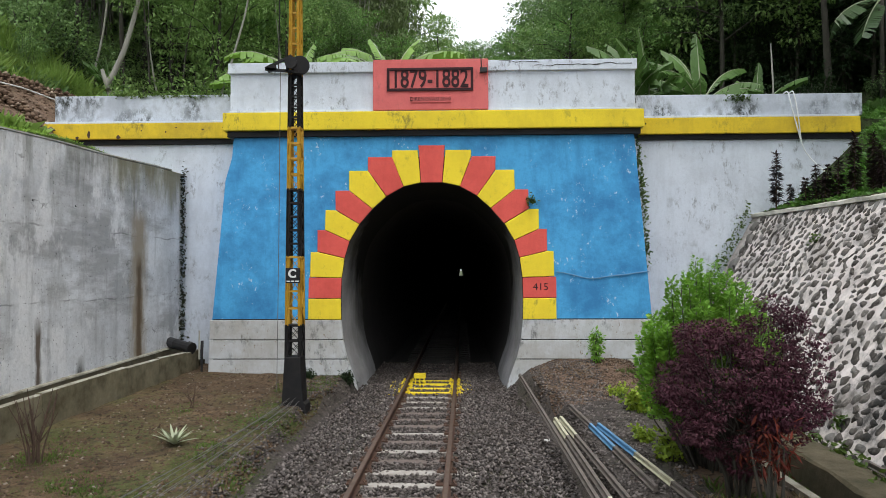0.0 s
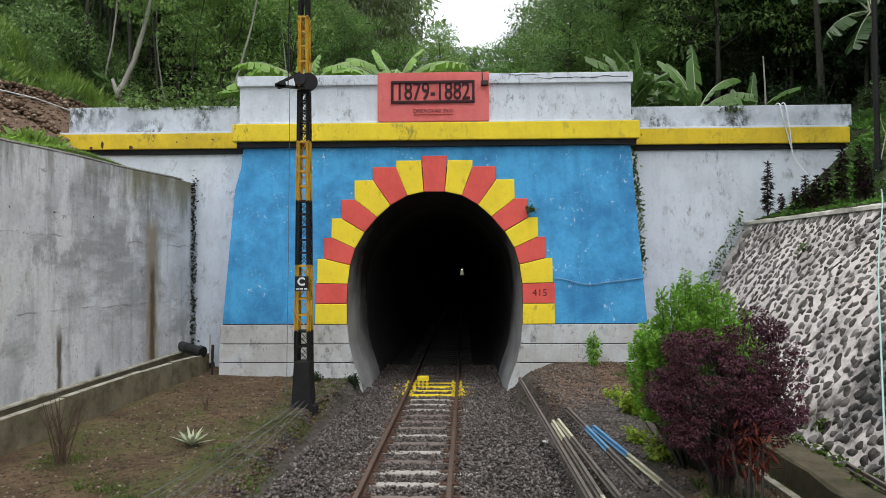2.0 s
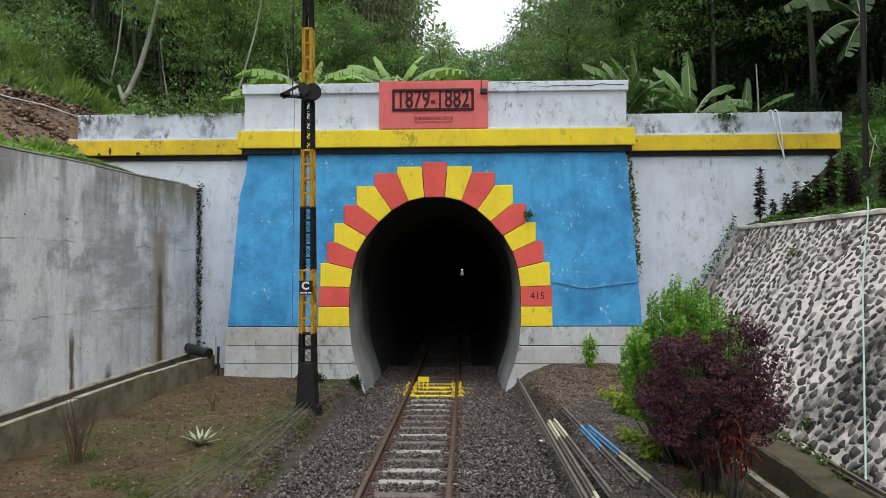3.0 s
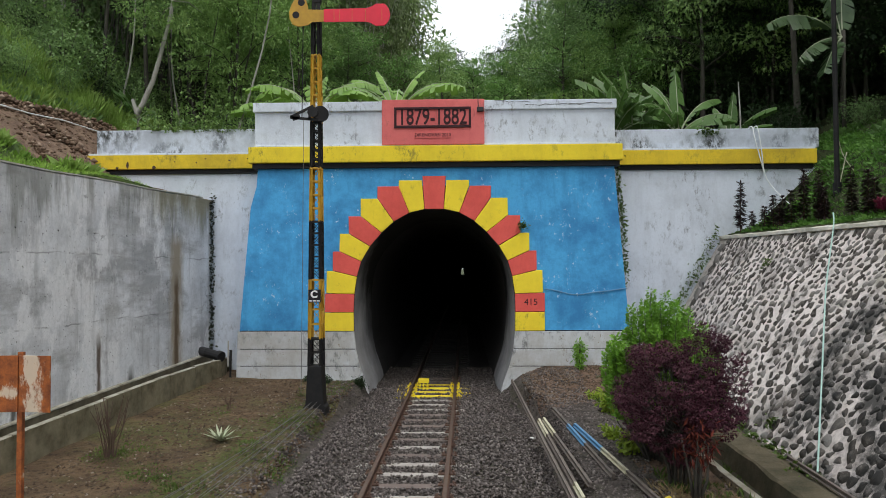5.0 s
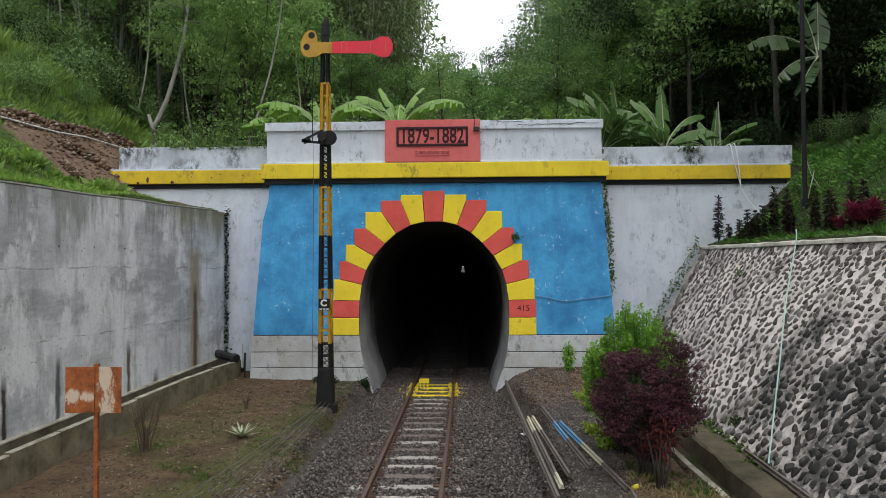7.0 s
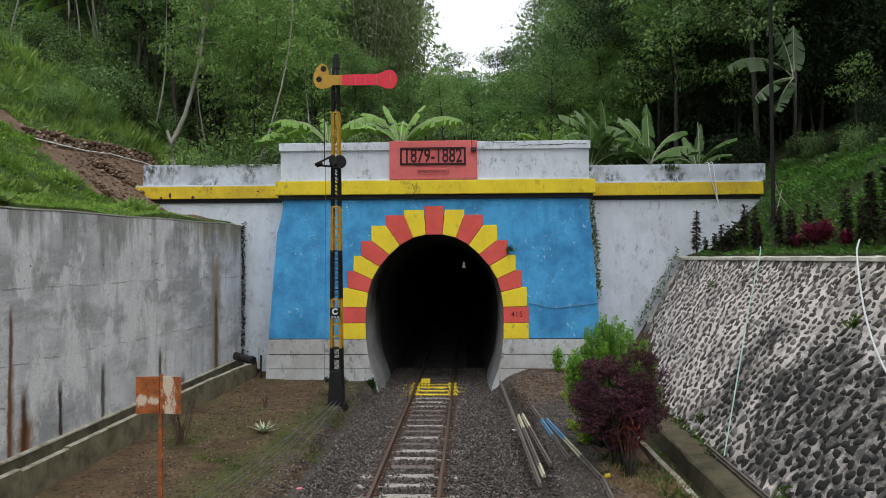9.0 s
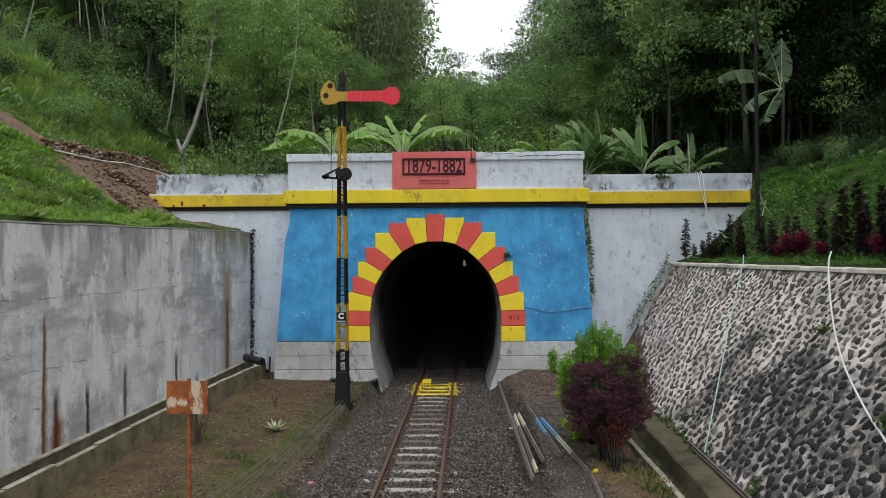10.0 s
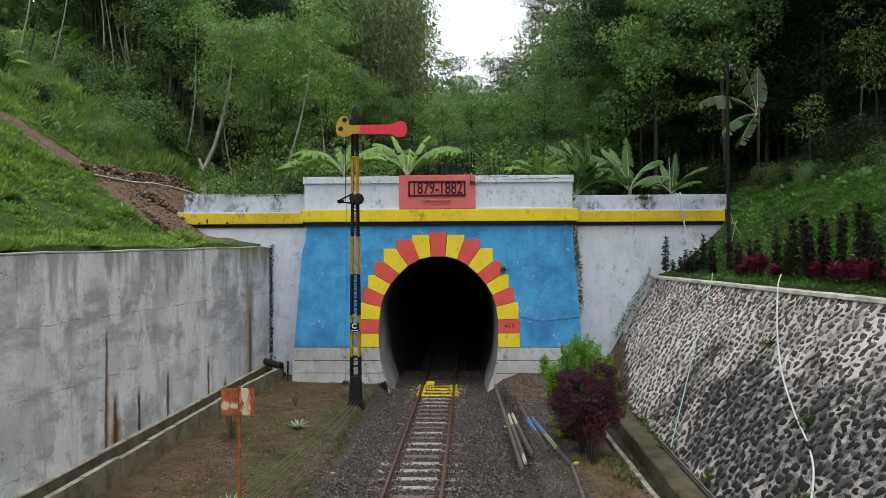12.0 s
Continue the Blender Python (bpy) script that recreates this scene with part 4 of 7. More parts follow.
def weep_holes():
    for y, z in WEEPS:
        bm = bmesh.new()
        tube(bm, [(0.0, 0, 0.008), (0.012, 0, 0.0), (0.015, 0.006, -0.016)], 0.009, 6)
        ob = part("tie_hook", bm, RUBBER)
        ob.location = (wall_x(y) - 0.005, y, z)
        tagged(ob, "small dark steel tie end in the concrete wall", "tie", "wall ties")


WEEPS = ((4.4, 3.74), (5.68, 3.74), (6.97, 3.74), (8.13, 3.74), (9.24, 3.76), (10.37, 3.77), (11.5, 3.77), (12.7, 3.78), (5.77, 3.08))
weep_holes()


def build_elbow():
    th = group("drain_pipe", (-5.62, 16.1, 0.78))
    tagged(th, "black plastic drain pipe end at the gutter", "pipe")
    bm = bmesh.new()
    tube(bm, [(-0.42, 0.3, 0.16), (-0.2, 0.1, 0.14), (0.12, -0.06, 0.08), (0.2, -0.1, 0.05)], 0.12, 12)
    part("pipe", bm, RUBBER, th)
    bm = bmesh.new()
    tube(bm, [(0.14, -0.07, 0.08), (0.24, -0.12, 0.05)], 0.145, 12)
    part("collar", bm, RUBBER, th)


build_elbow()


def build_downpipe():
    th = group("corner_pipe", (-5.13, 15.93, 0.3))
    tagged(th, "thin dark pipe with a pale clip standing at the plinth's corner", "pipe")
    bm = bmesh.new()
    tube(bm, [(0, 0, -0.25), (0.0, 0, 0.45), (0.01, 0.0, 0.72)], 0.035, 8)
    part("pipe", bm, RUBBER, th)
    bm = bmesh.new()
    tube(bm, [(-0.06, 0.0, 0.3), (-0.055, 0.0, 0.95)], 0.018, 6)
    part("clip", bm, CURB_TOP, th)


build_downpipe()

# ---- stone revetment ----


def revet(y, s, out=0.0):
    """A point on the sloping face: y along it, s from 0 at the foot to 1 at the crest."""
    a, b = Vector((foot_x(y), y, 0.05)), Vector((crest_x(y), y, crest_z(y)))
    n = Vector((-(b.z - a.z), 0, b.x - a.x)).normalized()
    return a + (b - a) * s + n * out


def build_revetment():
    ys = along(-14, 17.06, 0.6)
    rev = strip("wall_right_revetment", ys, lambda y: [(foot_x(y), -0.4), (foot_x(y), 0.05), (crest_x(y), crest_z(y)), (crest_x(y) + 0.25, crest_z(y)), (crest_x(y) + 0.2, -0.4)],
                MORTAR, "sloping revetment of dark field stones in whitish mortar", "revetment")
    strip("crest_coping", along(-14, 17.04, 0.12), lambda y: [(crest_x(y) - 0.07 + 0.025 * lump(1, y, 2.3), crest_z(y) - 0.02), (crest_x(y) - 0.06 + 0.03 * lump(2, y, 3.1), crest_z(y) + 0.05 + 0.03 * lump(3, y, 1.9)), (crest_x(y) + 0.02, crest_z(y) + 0.075 + 0.02 * lump(4, y, 2.7)), (crest_x(y) + 0.2, crest_z(y) + 0.07), (crest_x(y) + 0.2, crest_z(y) - 0.02)],
          COPING, "pale crumbling mortar coping along the revetment", "coping")
    return rev


REVET = build_revetment()


SLOPE = 4.26  # length of the face from foot to crest


def cut_cell(cell, nx, ny, d):
    """The part of a polygon on the near side of a line."""
    out = []
    for (x0, y0), (x1, y1) in zip(cell, cell[1:] + cell[:1]):
        a, b = x0 * nx + y0 * ny - d, x1 * nx + y1 * ny - d
        if a <= 0:
            out.append((x0, y0))
        if (a < 0) != (b < 0):
            t = a / (a - b)
            out.append((x0 + (x1 - x0) * t, y0 + (y1 - y0) * t))
    return out


def scatter_stones():
    """Stones in rough courses, each filling its own cell between its neighbours: place along the wall, up the face, outline."""
    r = random.Random(11)
    seeds = []
    h, row = 0.12, 0
    while h < SLOPE - 0.05:
        k = 1.28 - 0.46 * h / SLOPE
        y = 16.75 - r.uniform(0, 0.3)
        while y > -13.5:
            far = 1.0 if y > 0.5 else 1.8
            seeds.append((y + r.gauss(0, 0.04), min(SLOPE - 0.07, max(0.07, h + r.gauss(0, 0.035))), r.choice((-0.03, -0.01, 0.0, 0.02, 0.04))))
            y -= 0.19 * k * far * r.choice((0.6, 0.8, 1.0, 1.0, 1.3))
        h += 0.128 * k
        row += 1
    grid = {}
    for p in seeds:
        grid.setdefault((int(p[0] // 0.8), int(p[1] // 0.8)), []).append(p)
    out = []
    for y, h, own in seeds:
        cell = [(-0.36, -0.24), (0.36, -0.24), (0.36, 0.24), (-0.36, 0.24)]
        cy, ch = int(y // 0.8), int(h // 0.8)
        for a in (-1, 0, 1):
            for b in (-1, 0, 1):
                for q in grid.get((cy + a, ch + b), ()):
                    dx, dy = q[0] - y, q[1] - h
                    d = math.hypot(dx, dy)
                    if 1e-6 < d < 0.95 and len(cell) > 2:
                        gap = r.choice((0.004, 0.007, 0.010, 0.016))
                        cell = cut_cell(cell, dx / d, dy / d, max(0.025, d / 2 + (own - q[2]) / 2 - gap))
        cell = cut_cell(cut_cell(cell, 0, 1, SLOPE - 0.03 - h), 0, -1, h - 0.02) if len(cell) > 2 else cell
        if len(cell) < 3:
            continue
        # round the corners
        for share in (0.24, 0.26):
            cell = [p for (x0, y0), (x1, y1) in zip(cell, cell[1:] + cell[:1]) for p in ((x0 + (x1 - x0) * share, y0 + (y1 - y0) * share), (x1 + (x0 - x1) * share, y1 + (y0 - y1) * share))]
        k = max(1, len(cell) // 11)
        cell = cell[::k]
        f = r.choice((0.84, 0.94, 1.0, 1.04, 1.04))
        cell = [(x * f + r.gauss(0, 0.006), v * f + r.gauss(0, 0.006)) for x, v in cell]
        out.append((y, h / SLOPE, cell))
    return out


def stone_shape(r, cell):
    """A low uneven dome on an outline: a sunk rim, a shoulder and a slightly raised middle."""
    k = len(cell)
    cx, cy = sum(p[0] for p in cell) / k, sum(p[1] for p in cell) / k
    rise = r.uniform(0.006, 0.018)
    tx, ty = r.uniform(-0.05, 0.05), r.uniform(-0.08, 0.08)
    base = [(x, v, -0.02) for x, v in cell]
    top = [(cx + (x - cx) * 0.84, cy + (v - cy) * 0.84, rise * r.uniform(0.6, 1.0) + tx * (x - cx) + ty * (v - cy)) for x, v in cell]
    faces = [(i, (i + 1) % k, k + (i + 1) % k, k + i) for i in range(k)] + [(k + i, k + (i + 1) % k, 2 * k) for i in range(k)]
    return base + top + [(cx, cy, rise * 1.15)], faces


def stone_frame(y, s):
    p = revet(y, s)
    ey = (revet(y + 0.1, s) - p).normalized()
    es = (revet(y, min(1, s + 0.05)) - revet(y, s - 0.05)).normalized()
    n = ey.cross(es)
    if n.x > 0:
        n = -n
    ey = es.cross(n)
    return Matrix((ey, es, n)).transposed().to_4x4(), p


# ---- gutter at the revetment's foot ----
strip("channel_curb_inner", along(-14, 15.9, 0.6), lambda y: [(inner_edge(y) - 0.09, -0.4), (inner_edge(y) - 0.09, floor_z(4.4, y) + 0.035), (inner_edge(y) + 0.015, floor_z(4.4, y) + 0.035), (inner_edge(y) + 0.03, -0.4)],
      GUTTER_TOP, "worn concrete edge of the foot gutter", "curb")
strip("channel_bed", along(-14, 15.9, 1.0), lambda y: [(inner_edge(y) + 0.03, -0.45), (inner_edge(y) + 0.03, floor_z(4.5, y) - 0.27), (5.02, floor_z(4.5, y) - 0.25), (5.02, -0.45)],
      BED_SHADE, "bed of the foot gutter coloured near black for its shade", "gutter")
strip("channel_curb_outer", along(-14, 16.0, 0.3), lambda y: [(4.99, -0.42), (5.06 + 0.012 * math.sin(3.1 * y), floor_z(4.5, y) + 0.06 + 0.015 * math.sin(5.3 * y) * math.sin(1.7 * y)), (5.10, floor_z(4.5, y) + 0.09), (5.46, floor_z(4.5, y) + 0.10), (foot_x(y) + 0.02, floor_z(4.5, y) + 0.06), (foot_x(y) + 0.02, -0.42)],
      CHANNEL, "worn concrete curb at the foot of the revetment", "curb")

# ---- track ----


def build_track():
    track = group("railway_track", (0, 0, 0))
    tagged(track, "single narrow-gauge railway track on pale sleepers", "railway track")
    half = [(0.0, -0.14), (0.052, -0.14), (0.052, -0.13), (0.012, -0.115), (0.009, -0.045), (0.032, -0.03), (0.034, -0.006), (0.028, -0.002)]
    outline = half[1:] + [(-x, z) for x, z in half[1:][::-1]]
    for x in (-0.566, 0.566):
        rail = strip("rail", [-30, 16, 60], lambda y: [(x + u - (0.0045 * (y - 16) if y > 16 else 0), w) for u, w in outline], RAIL, "", "", parent=track)
        tagged(rail, "brown steel rail")
        strip("rail_head", [-30, 16, 60], lambda y: [(x + u - (0.0045 * (y - 16) if y > 16 else 0), w) for u, w in ((-0.024, -0.003), (-0.024, 0.001), (0.024, 0.001), (0.024, -0.003))], RAIL_TOP, "", "", parent=rail)

    def sleeper_mesh(material):
        bm = bmesh.new()
        prism(bm, [(-1.0, -0.27), (-0.97, -0.145), (-0.6, -0.125), (0.6, -0.125), (0.97, -0.145), (1.0, -0.27)], -0.105, 0.105, 0.012)
        bmesh.ops.recalc_face_normals(bm, faces=bm.faces)
        me = bpy.data.meshes.new("sleeper")
        bm.to_mesh(me)
        bm.free()
        me.materials.append(material)
        return me

    def clip_mesh():
        bm = bmesh.new()
        box(bm, (-0.05, -0.045, -0.125), (0.05, 0.045, -0.10), 0.006)
        tube(bm, [(0.03, -0.04, -0.10), (0.0, -0.02, -0.07), (0.03, 0.0, -0.08), (0.0, 0.03, -0.07), (0.035, 0.04, -0.10)], 0.012, 5)
        bmesh.ops.recalc_face_normals(bm, faces=bm.faces)
        me = bpy.data.meshes.new("rail_clip")
        bm.to_mesh(me)
        bm.free()
        return me

    # sleepers inside the bore carry its shade in their colour
    dark = sleeper_mesh(BORE_SHADE)
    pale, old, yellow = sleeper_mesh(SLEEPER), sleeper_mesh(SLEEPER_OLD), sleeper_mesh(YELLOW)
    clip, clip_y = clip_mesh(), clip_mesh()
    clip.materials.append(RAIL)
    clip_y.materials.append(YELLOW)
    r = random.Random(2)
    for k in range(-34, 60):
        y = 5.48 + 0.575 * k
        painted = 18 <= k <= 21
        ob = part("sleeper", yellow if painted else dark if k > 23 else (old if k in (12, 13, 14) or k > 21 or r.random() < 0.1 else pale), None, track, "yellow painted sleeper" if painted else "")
        ob.location = (r.uniform(-0.02, 0.02) - (0.0045 * (y - 16) if y > 16 else 0), y + r.uniform(-0.015, 0.015), r.uniform(-0.008, 0.004) + (0.012 if painted else 0))
        ob.rotation_euler = (0, 0, radians(r.uniform(-0.8, 0.8)))
        if -4 < k < 24:
            for x, turn in ((-0.566 - 0.085, 180), (-0.566 + 0.085, 0), (0.566 - 0.085, 180), (0.566 + 0.085, 0)):
                c = part("rail_clip", clip_y if painted else clip, None, ob)
                c.location, c.rotation_euler = (x, 0, 0.004), (0, 0, radians(turn))
    return track


build_track()


def build_track_box():
    th = group("track_box", (-0.28, 17.0, -0.1))
    tagged(th, "small yellow painted box on legs between the rails", "track box")
    bm = bmesh.new()
    box(bm, (-0.14, -0.1, 0.13), (0.14, 0.1, 0.24), 0.015)
    part("body", bm, YELLOW, th)
    for x in (-0.1, 0.0, 0.1):
        bm = bmesh.new()
        box(bm, (x - 0.015, -0.08, -0.03), (x + 0.015, -0.05, 0.135))
        part("leg", bm, YELLOW, th)


build_track_box()


def build_ballast():
    """Crushed stone, each an uneven eight-sided lump."""
    g = np.random.default_rng(4)
    n = 48000
    y = np.concatenate([g.uniform(3.5, 21.0, 41000), g.uniform(-14, 3.5, 7000)])
    x = g.uniform(-2.05, 2.3, n)
    base = np.where(np.abs(x) < 0.48, -0.138, -0.13) - 0.10 * np.clip((np.abs(x - 0.1) - 1.55) / 0.6, 0, 1) ** 1.5
    # between the rails the sleepers' middles stay bare
    k = np.abs((y - 5.48) / 0.575 - np.round((y - 5.48) / 0.575)) * 0.575
    index = np.round((y - 5.48) / 0.575).astype(int) % 97
    reach, mid = g.uniform(0.2, 0.46, 97)[index], g.uniform(-0.12, 0.10, 97)[index]
    painted = (y > 15.5) & (y < 17.9)
    bare = (np.abs(x - mid) < np.where(painted, 0.45, reach)) & (k < np.where(painted, 0.11, 0.075))
    keep = ~bare & (np.abs(np.abs(x) - 0.566) > 0.075) & ((y < 16.9) | (np.abs(x) < 1.7))
    x, y, base = x[keep], y[keep], base[keep]
    n = len(x)
    z = base + g.uniform(-0.015, 0.02, n) + np.array([foot_heap(a, b) for a, b in zip(x, y)])
    size = g.uniform(0.015, 0.036, n) * np.where(y < 3.5, 1.4, 1.0)
    octa = np.array([(1, 0, 0), (0, 1, 0), (-1, 0, 0), (0, -1, 0), (0.2, 0.1, 0.8), (-0.1, 0, -0.8)], float)
    v = octa[None] * size[:, None, None] * g.uniform(0.65, 1.35, (n, 6, 3))
    a = g.uniform(0, math.tau, n)
    ca, sa = np.cos(a)[:, None], np.sin(a)[:, None]
    vx, vy = v[..., 0] * ca - v[..., 1] * sa, v[..., 0] * sa + v[..., 1] * ca
    tilt = g.uniform(-0.6, 0.6, n)[:, None]
    vz = v[..., 2] + vx * tilt
    verts = np.stack([vx + x[:, None], vy + y[:, None], vz + z[:, None]], -1).reshape(-1, 3)
    tri = np.array([(0, 1, 4), (1, 2, 4), (2, 3, 4), (3, 0, 4), (1, 0, 5), (2, 1, 5), (3, 2, 5), (0, 3, 5)])
    faces = (np.arange(n)[:, None, None] * 6 + tri[None]).reshape(-1, 3)
    tagged(new("ballast", leaf_mesh("ballast", verts, faces, BALLAST)), "grey crushed stone ballast round the sleepers", "ballast", kind="stuff")


build_ballast()

# ---- semaphore signal ----


def build_signal():
    sig = group("semaphore_signal", (-2.30, 12.9, 0.12))
    tagged(sig, "tall black and yellow lattice semaphore with a level red arm", "railway signal")
    bm = bmesh.new()
    prism(bm, [(-0.24, -0.15), (-0.24, 0.06), (-0.18, 0.10), (-0.145, 0.91), (0.145, 0.91), (0.18, 0.10), (0.24, 0.06), (0.24, -0.15)], -0.2, 0.2, 0.01)
    part("base", bm, SIGNAL_BLACK, sig, "black painted base")

    def half(z):
        return 0.138 - 0.0085 * (z - 1.2)

    # lattice bands: foot, head, colour, number of bays
    bands = ((0.91, 1.47, SIGNAL_BLACK, 2), (1.47, 2.71, SIGNAL_YELLOW, 4), (2.71, 3.94, SIGNAL_BLACK, 5), (3.94, 5.07, SIGNAL_YELLOW, 4), (5.07, 6.05, SIGNAL_BLACK, 5), (6.05, 7.48, SIGNAL_YELLOW, 5), (7.48, 8.25, SIGNAL_BLACK, 1))
    for z0, z1, material, bays in bands:
        section = part("lattice_section", bmesh.new(), material, sig, "yellow lattice section" if material is SIGNAL_YELLOW else "black lattice section")
        for sx in (-1, 1):
            for sy in (-1, 1):
                bm = bmesh.new()
                a, b = half(z0), half(z1)
                pa, pb = Vector((sx * a, sy * a, z0)), Vector((sx * b, sy * b, z1))
                w = 0.055
                bar(bm, pa - Vector((sx * w / 2, 0, 0)), pb - Vector((sx * w / 2, 0, 0)), w, 0.008)
                bar(bm, pa - Vector((0, sy * w / 2, 0)), pb - Vector((0, sy * w / 2, 0)), 0.008, w)
                part("corner_angle", bm, material, section)
        d = (z1 - z0) / bays
        for face in range(4):
            bm = bmesh.new()
            for i in range(bays):
                za, zb = z0 + i * d, z0 + (i + 1) * d
                ha, hb = half(za), half(zb)
                pairs = [(-1, 1), (1, -1)] if material is SIGNAL_BLACK else ([(-1, 1)] if i % 2 else [(1, -1)])
                for s0, s1 in pairs:
                    p, q = Vector((s0 * ha * 0.92, -ha, za)), Vector((s1 * hb * 0.92, -hb, zb))
                    bar(bm, p, q, 0.032, 0.008)
                bar(bm, (-hb, -hb, zb), (hb, -hb, zb), 0.008, 0.035)
            bmesh.ops.rotate(bm, matrix=Euler((0, 0, face * math.pi / 2)).to_matrix(), verts=bm.verts)
            part("bracing", bm, material, section)
        bm = bmesh.new()
        h = half(z1) + 0.012
        box(bm, (-h, -h, z1 - 0.02), (h, h, z1 + 0.02), 0.004)
        part("band_plate", bm, material, section)
    # letter plate
    bm = bmesh.new()
    box(bm, (-0.13, -0.19, 2.24), (0.13, -0.175, 2.51), 0.004)
    plate = part("letter_plate", bm, SIGNAL_BLACK, sig, "black plate with a white letter C")
    letter = part("letter", text_mesh("letter", "C", 0.15, 0.006, PLAIN_WHITE, 0.008), None, plate, "white letter C")
    letter.location = (-0.01, -0.193, 2.405)
    bm = bmesh.new()
    for a, b in ((-0.12, -0.05), (-0.03, 0.03), (0.05, 0.12)):
        box(bm, (a * 0.9, -0.195, 2.262), (b * 0.9, -0.19, 2.285))
    part("small_writing_bar", bm, PLAIN_WHITE, plate)
    # wire wheel and bracket
    bm = bmesh.new()
    bmesh.ops.create_cone(bm, cap_ends=True, segments=28, radius1=0.17, radius2=0.17, depth=0.09, matrix=pose(0.12, -0.16, 6.20, 90, 0, 28))
    bmesh.ops.bevel(bm, geom=bm.edges[:], offset=0.01, segments=1, affect="EDGES")
    part("wire_wheel", bm, SIGNAL_BLACK, sig, "black wire wheel")
    bm = bmesh.new()
    for a, b, w in (((-0.50, 6.13), (-0.02, 6.36), 0.045), ((-0.50, 6.12), (0.10, 6.06), 0.05), ((-0.10, 6.06), (-0.08, 6.34), 0.05), ((-0.46, 6.10), (-0.30, 6.14), 0.09)):
        bar(bm, (a[0], -0.22, a[1]), (b[0], -0.22, b[1]), 0.05, w)
    part("crank_bracket", bm, SIGNAL_BLACK, sig, "black crank bracket")
    bm = bmesh.new()
    bmesh.ops.create_cone(bm, cap_ends=True, segments=20, radius1=0.11, radius2=0.11, depth=0.05, matrix=pose(-0.02, -0.28, 6.22, 90, 0, 0))
    part("crank_wheel", bm, SIGNAL_BLACK, sig)
    bm = bmesh.new()
    tube(bm, [(-0.26, -0.22, 6.1), (-0.25, -0.2, 7.4), (-0.24, -0.18, 8.28)], 0.011, 5)
    part("pull_rod", bm, SIGNAL_BLACK, sig)
    bm = bmesh.new()
    tube(bm, [(-0.22, -0.24, 6.06), (-0.24, -0.24, 3.0), (-0.27, -0.24, 0.3)], 0.006, 4)
    part("pull_wire", bm, WIRE, sig)
    # head post and finial behind the arm
    bm = bmesh.new()
    for x in (-0.07, 0.045):
        bar(bm, (x, 0.02, 8.12), (x * 0.8, 0.02, 8.66), 0.05, 0.08)
    box(bm, (-0.10, -0.03, 8.2), (0.08, 0.08, 8.3), 0.008)
    part("head_post", bm, SIGNAL_BLACK, sig)
    bm = bmesh.new()
    box(bm, (-0.09, -0.02, 8.62), (0.09, 0.12, 8.92), 0.02)
    tube(bm, [(0, 0.05, 8.9), (0, 0.05, 9.0), (0, 0.05, 9.03)], [0.07, 0.06, 0.02], 10)
    part("lamp_hood", bm, SIGNAL_BLACK, sig, "black lamp hood")
    # spectacle plate with two round openings
    bm = bmesh.new()
    outline = [(-0.53, 8.22), (-0.54, 8.36), (-0.50, 8.50), (-0.42, 8.64), (-0.31, 8.70), (-0.21, 8.66), (-0.155, 8.55), (-0.14, 8.41), (0.22, 8.40), (0.22, 8.15), (-0.05, 8.15), (-0.14, 8.08), (-0.34, 8.05), (-0.47, 8.10)]
    prism(bm, outline, -0.20, -0.175, 0.004)
    spect = part("spectacle_plate", bm, SIGNAL_YELLOW, sig, "ochre spectacle plate with two round openings")
    for cx, cz, rr in ((-0.28, 8.565, 0.075), (-0.395, 8.30, 0.075)):
        bm = bmesh.new()
        bmesh.ops.create_cone(bm, cap_ends=True, segments=20, radius1=rr, radius2=rr, depth=0.032, matrix=pose(cx, -0.188, cz, 90))
        part("lens", bm, SIGNAL_BLACK, spect, "dark round lens")
    # arm with a round end
    bm = bmesh.new()
    tip = [(1.39 + 0.21 * math.cos(a), 8.27 + 0.255 * math.sin(a)) for a in np.linspace(-1.15, 1.15, 9)]
    outline = [(0.20, 8.135)] + [(1.10, 8.13), (1.18, 8.11), (1.30, 8.035)] + tip + [(1.30, 8.505), (1.18, 8.43), (1.10, 8.41), (0.20, 8.405)]
    prism(bm, outline, -0.225, -0.205, 0.004)
    arm = part("arm", bm, SIGNAL_RED, sig, "bright red enamelled arm with a round end")
    for x in (0.42, 0.54, 0.80, 1.08, 1.43):
        bm = bmesh.new()
        box(bm, (x - 0.003, -0.229, 8.14), (x + 0.003, -0.224, 8.40))
        part("arm_seam", bm, SIGNAL_YELLOW, arm)
    return sig


build_signal()


def build_wires():
    for i in range(8):
        bm = bmesh.new()
        a = Vector((-2.42 + 0.035 * i, 12.75, 0.20 + 0.05 * (i % 3)))
        b = Vector((-3.25 + 0.145 * i, 4.2, 0.22 + 0.04 * (i % 2)))
        c = Vector((-4.2 + 0.16 * i, -12.0, 0.2))
        pts = [a.lerp(b, t) - Vector((0, 0, 0.08 * math.sin(math.pi * t))) for t in np.linspace(0, 1, 9)] + [b.lerp(c, t) for t in (0.5, 1.0)]
        tube(bm, pts, 0.0045, 4)
        tagged(part("signal_wire", bm, WIRE), "thin steel signal wire stretched low over the ground", "wire", "signal wires")


build_wires()


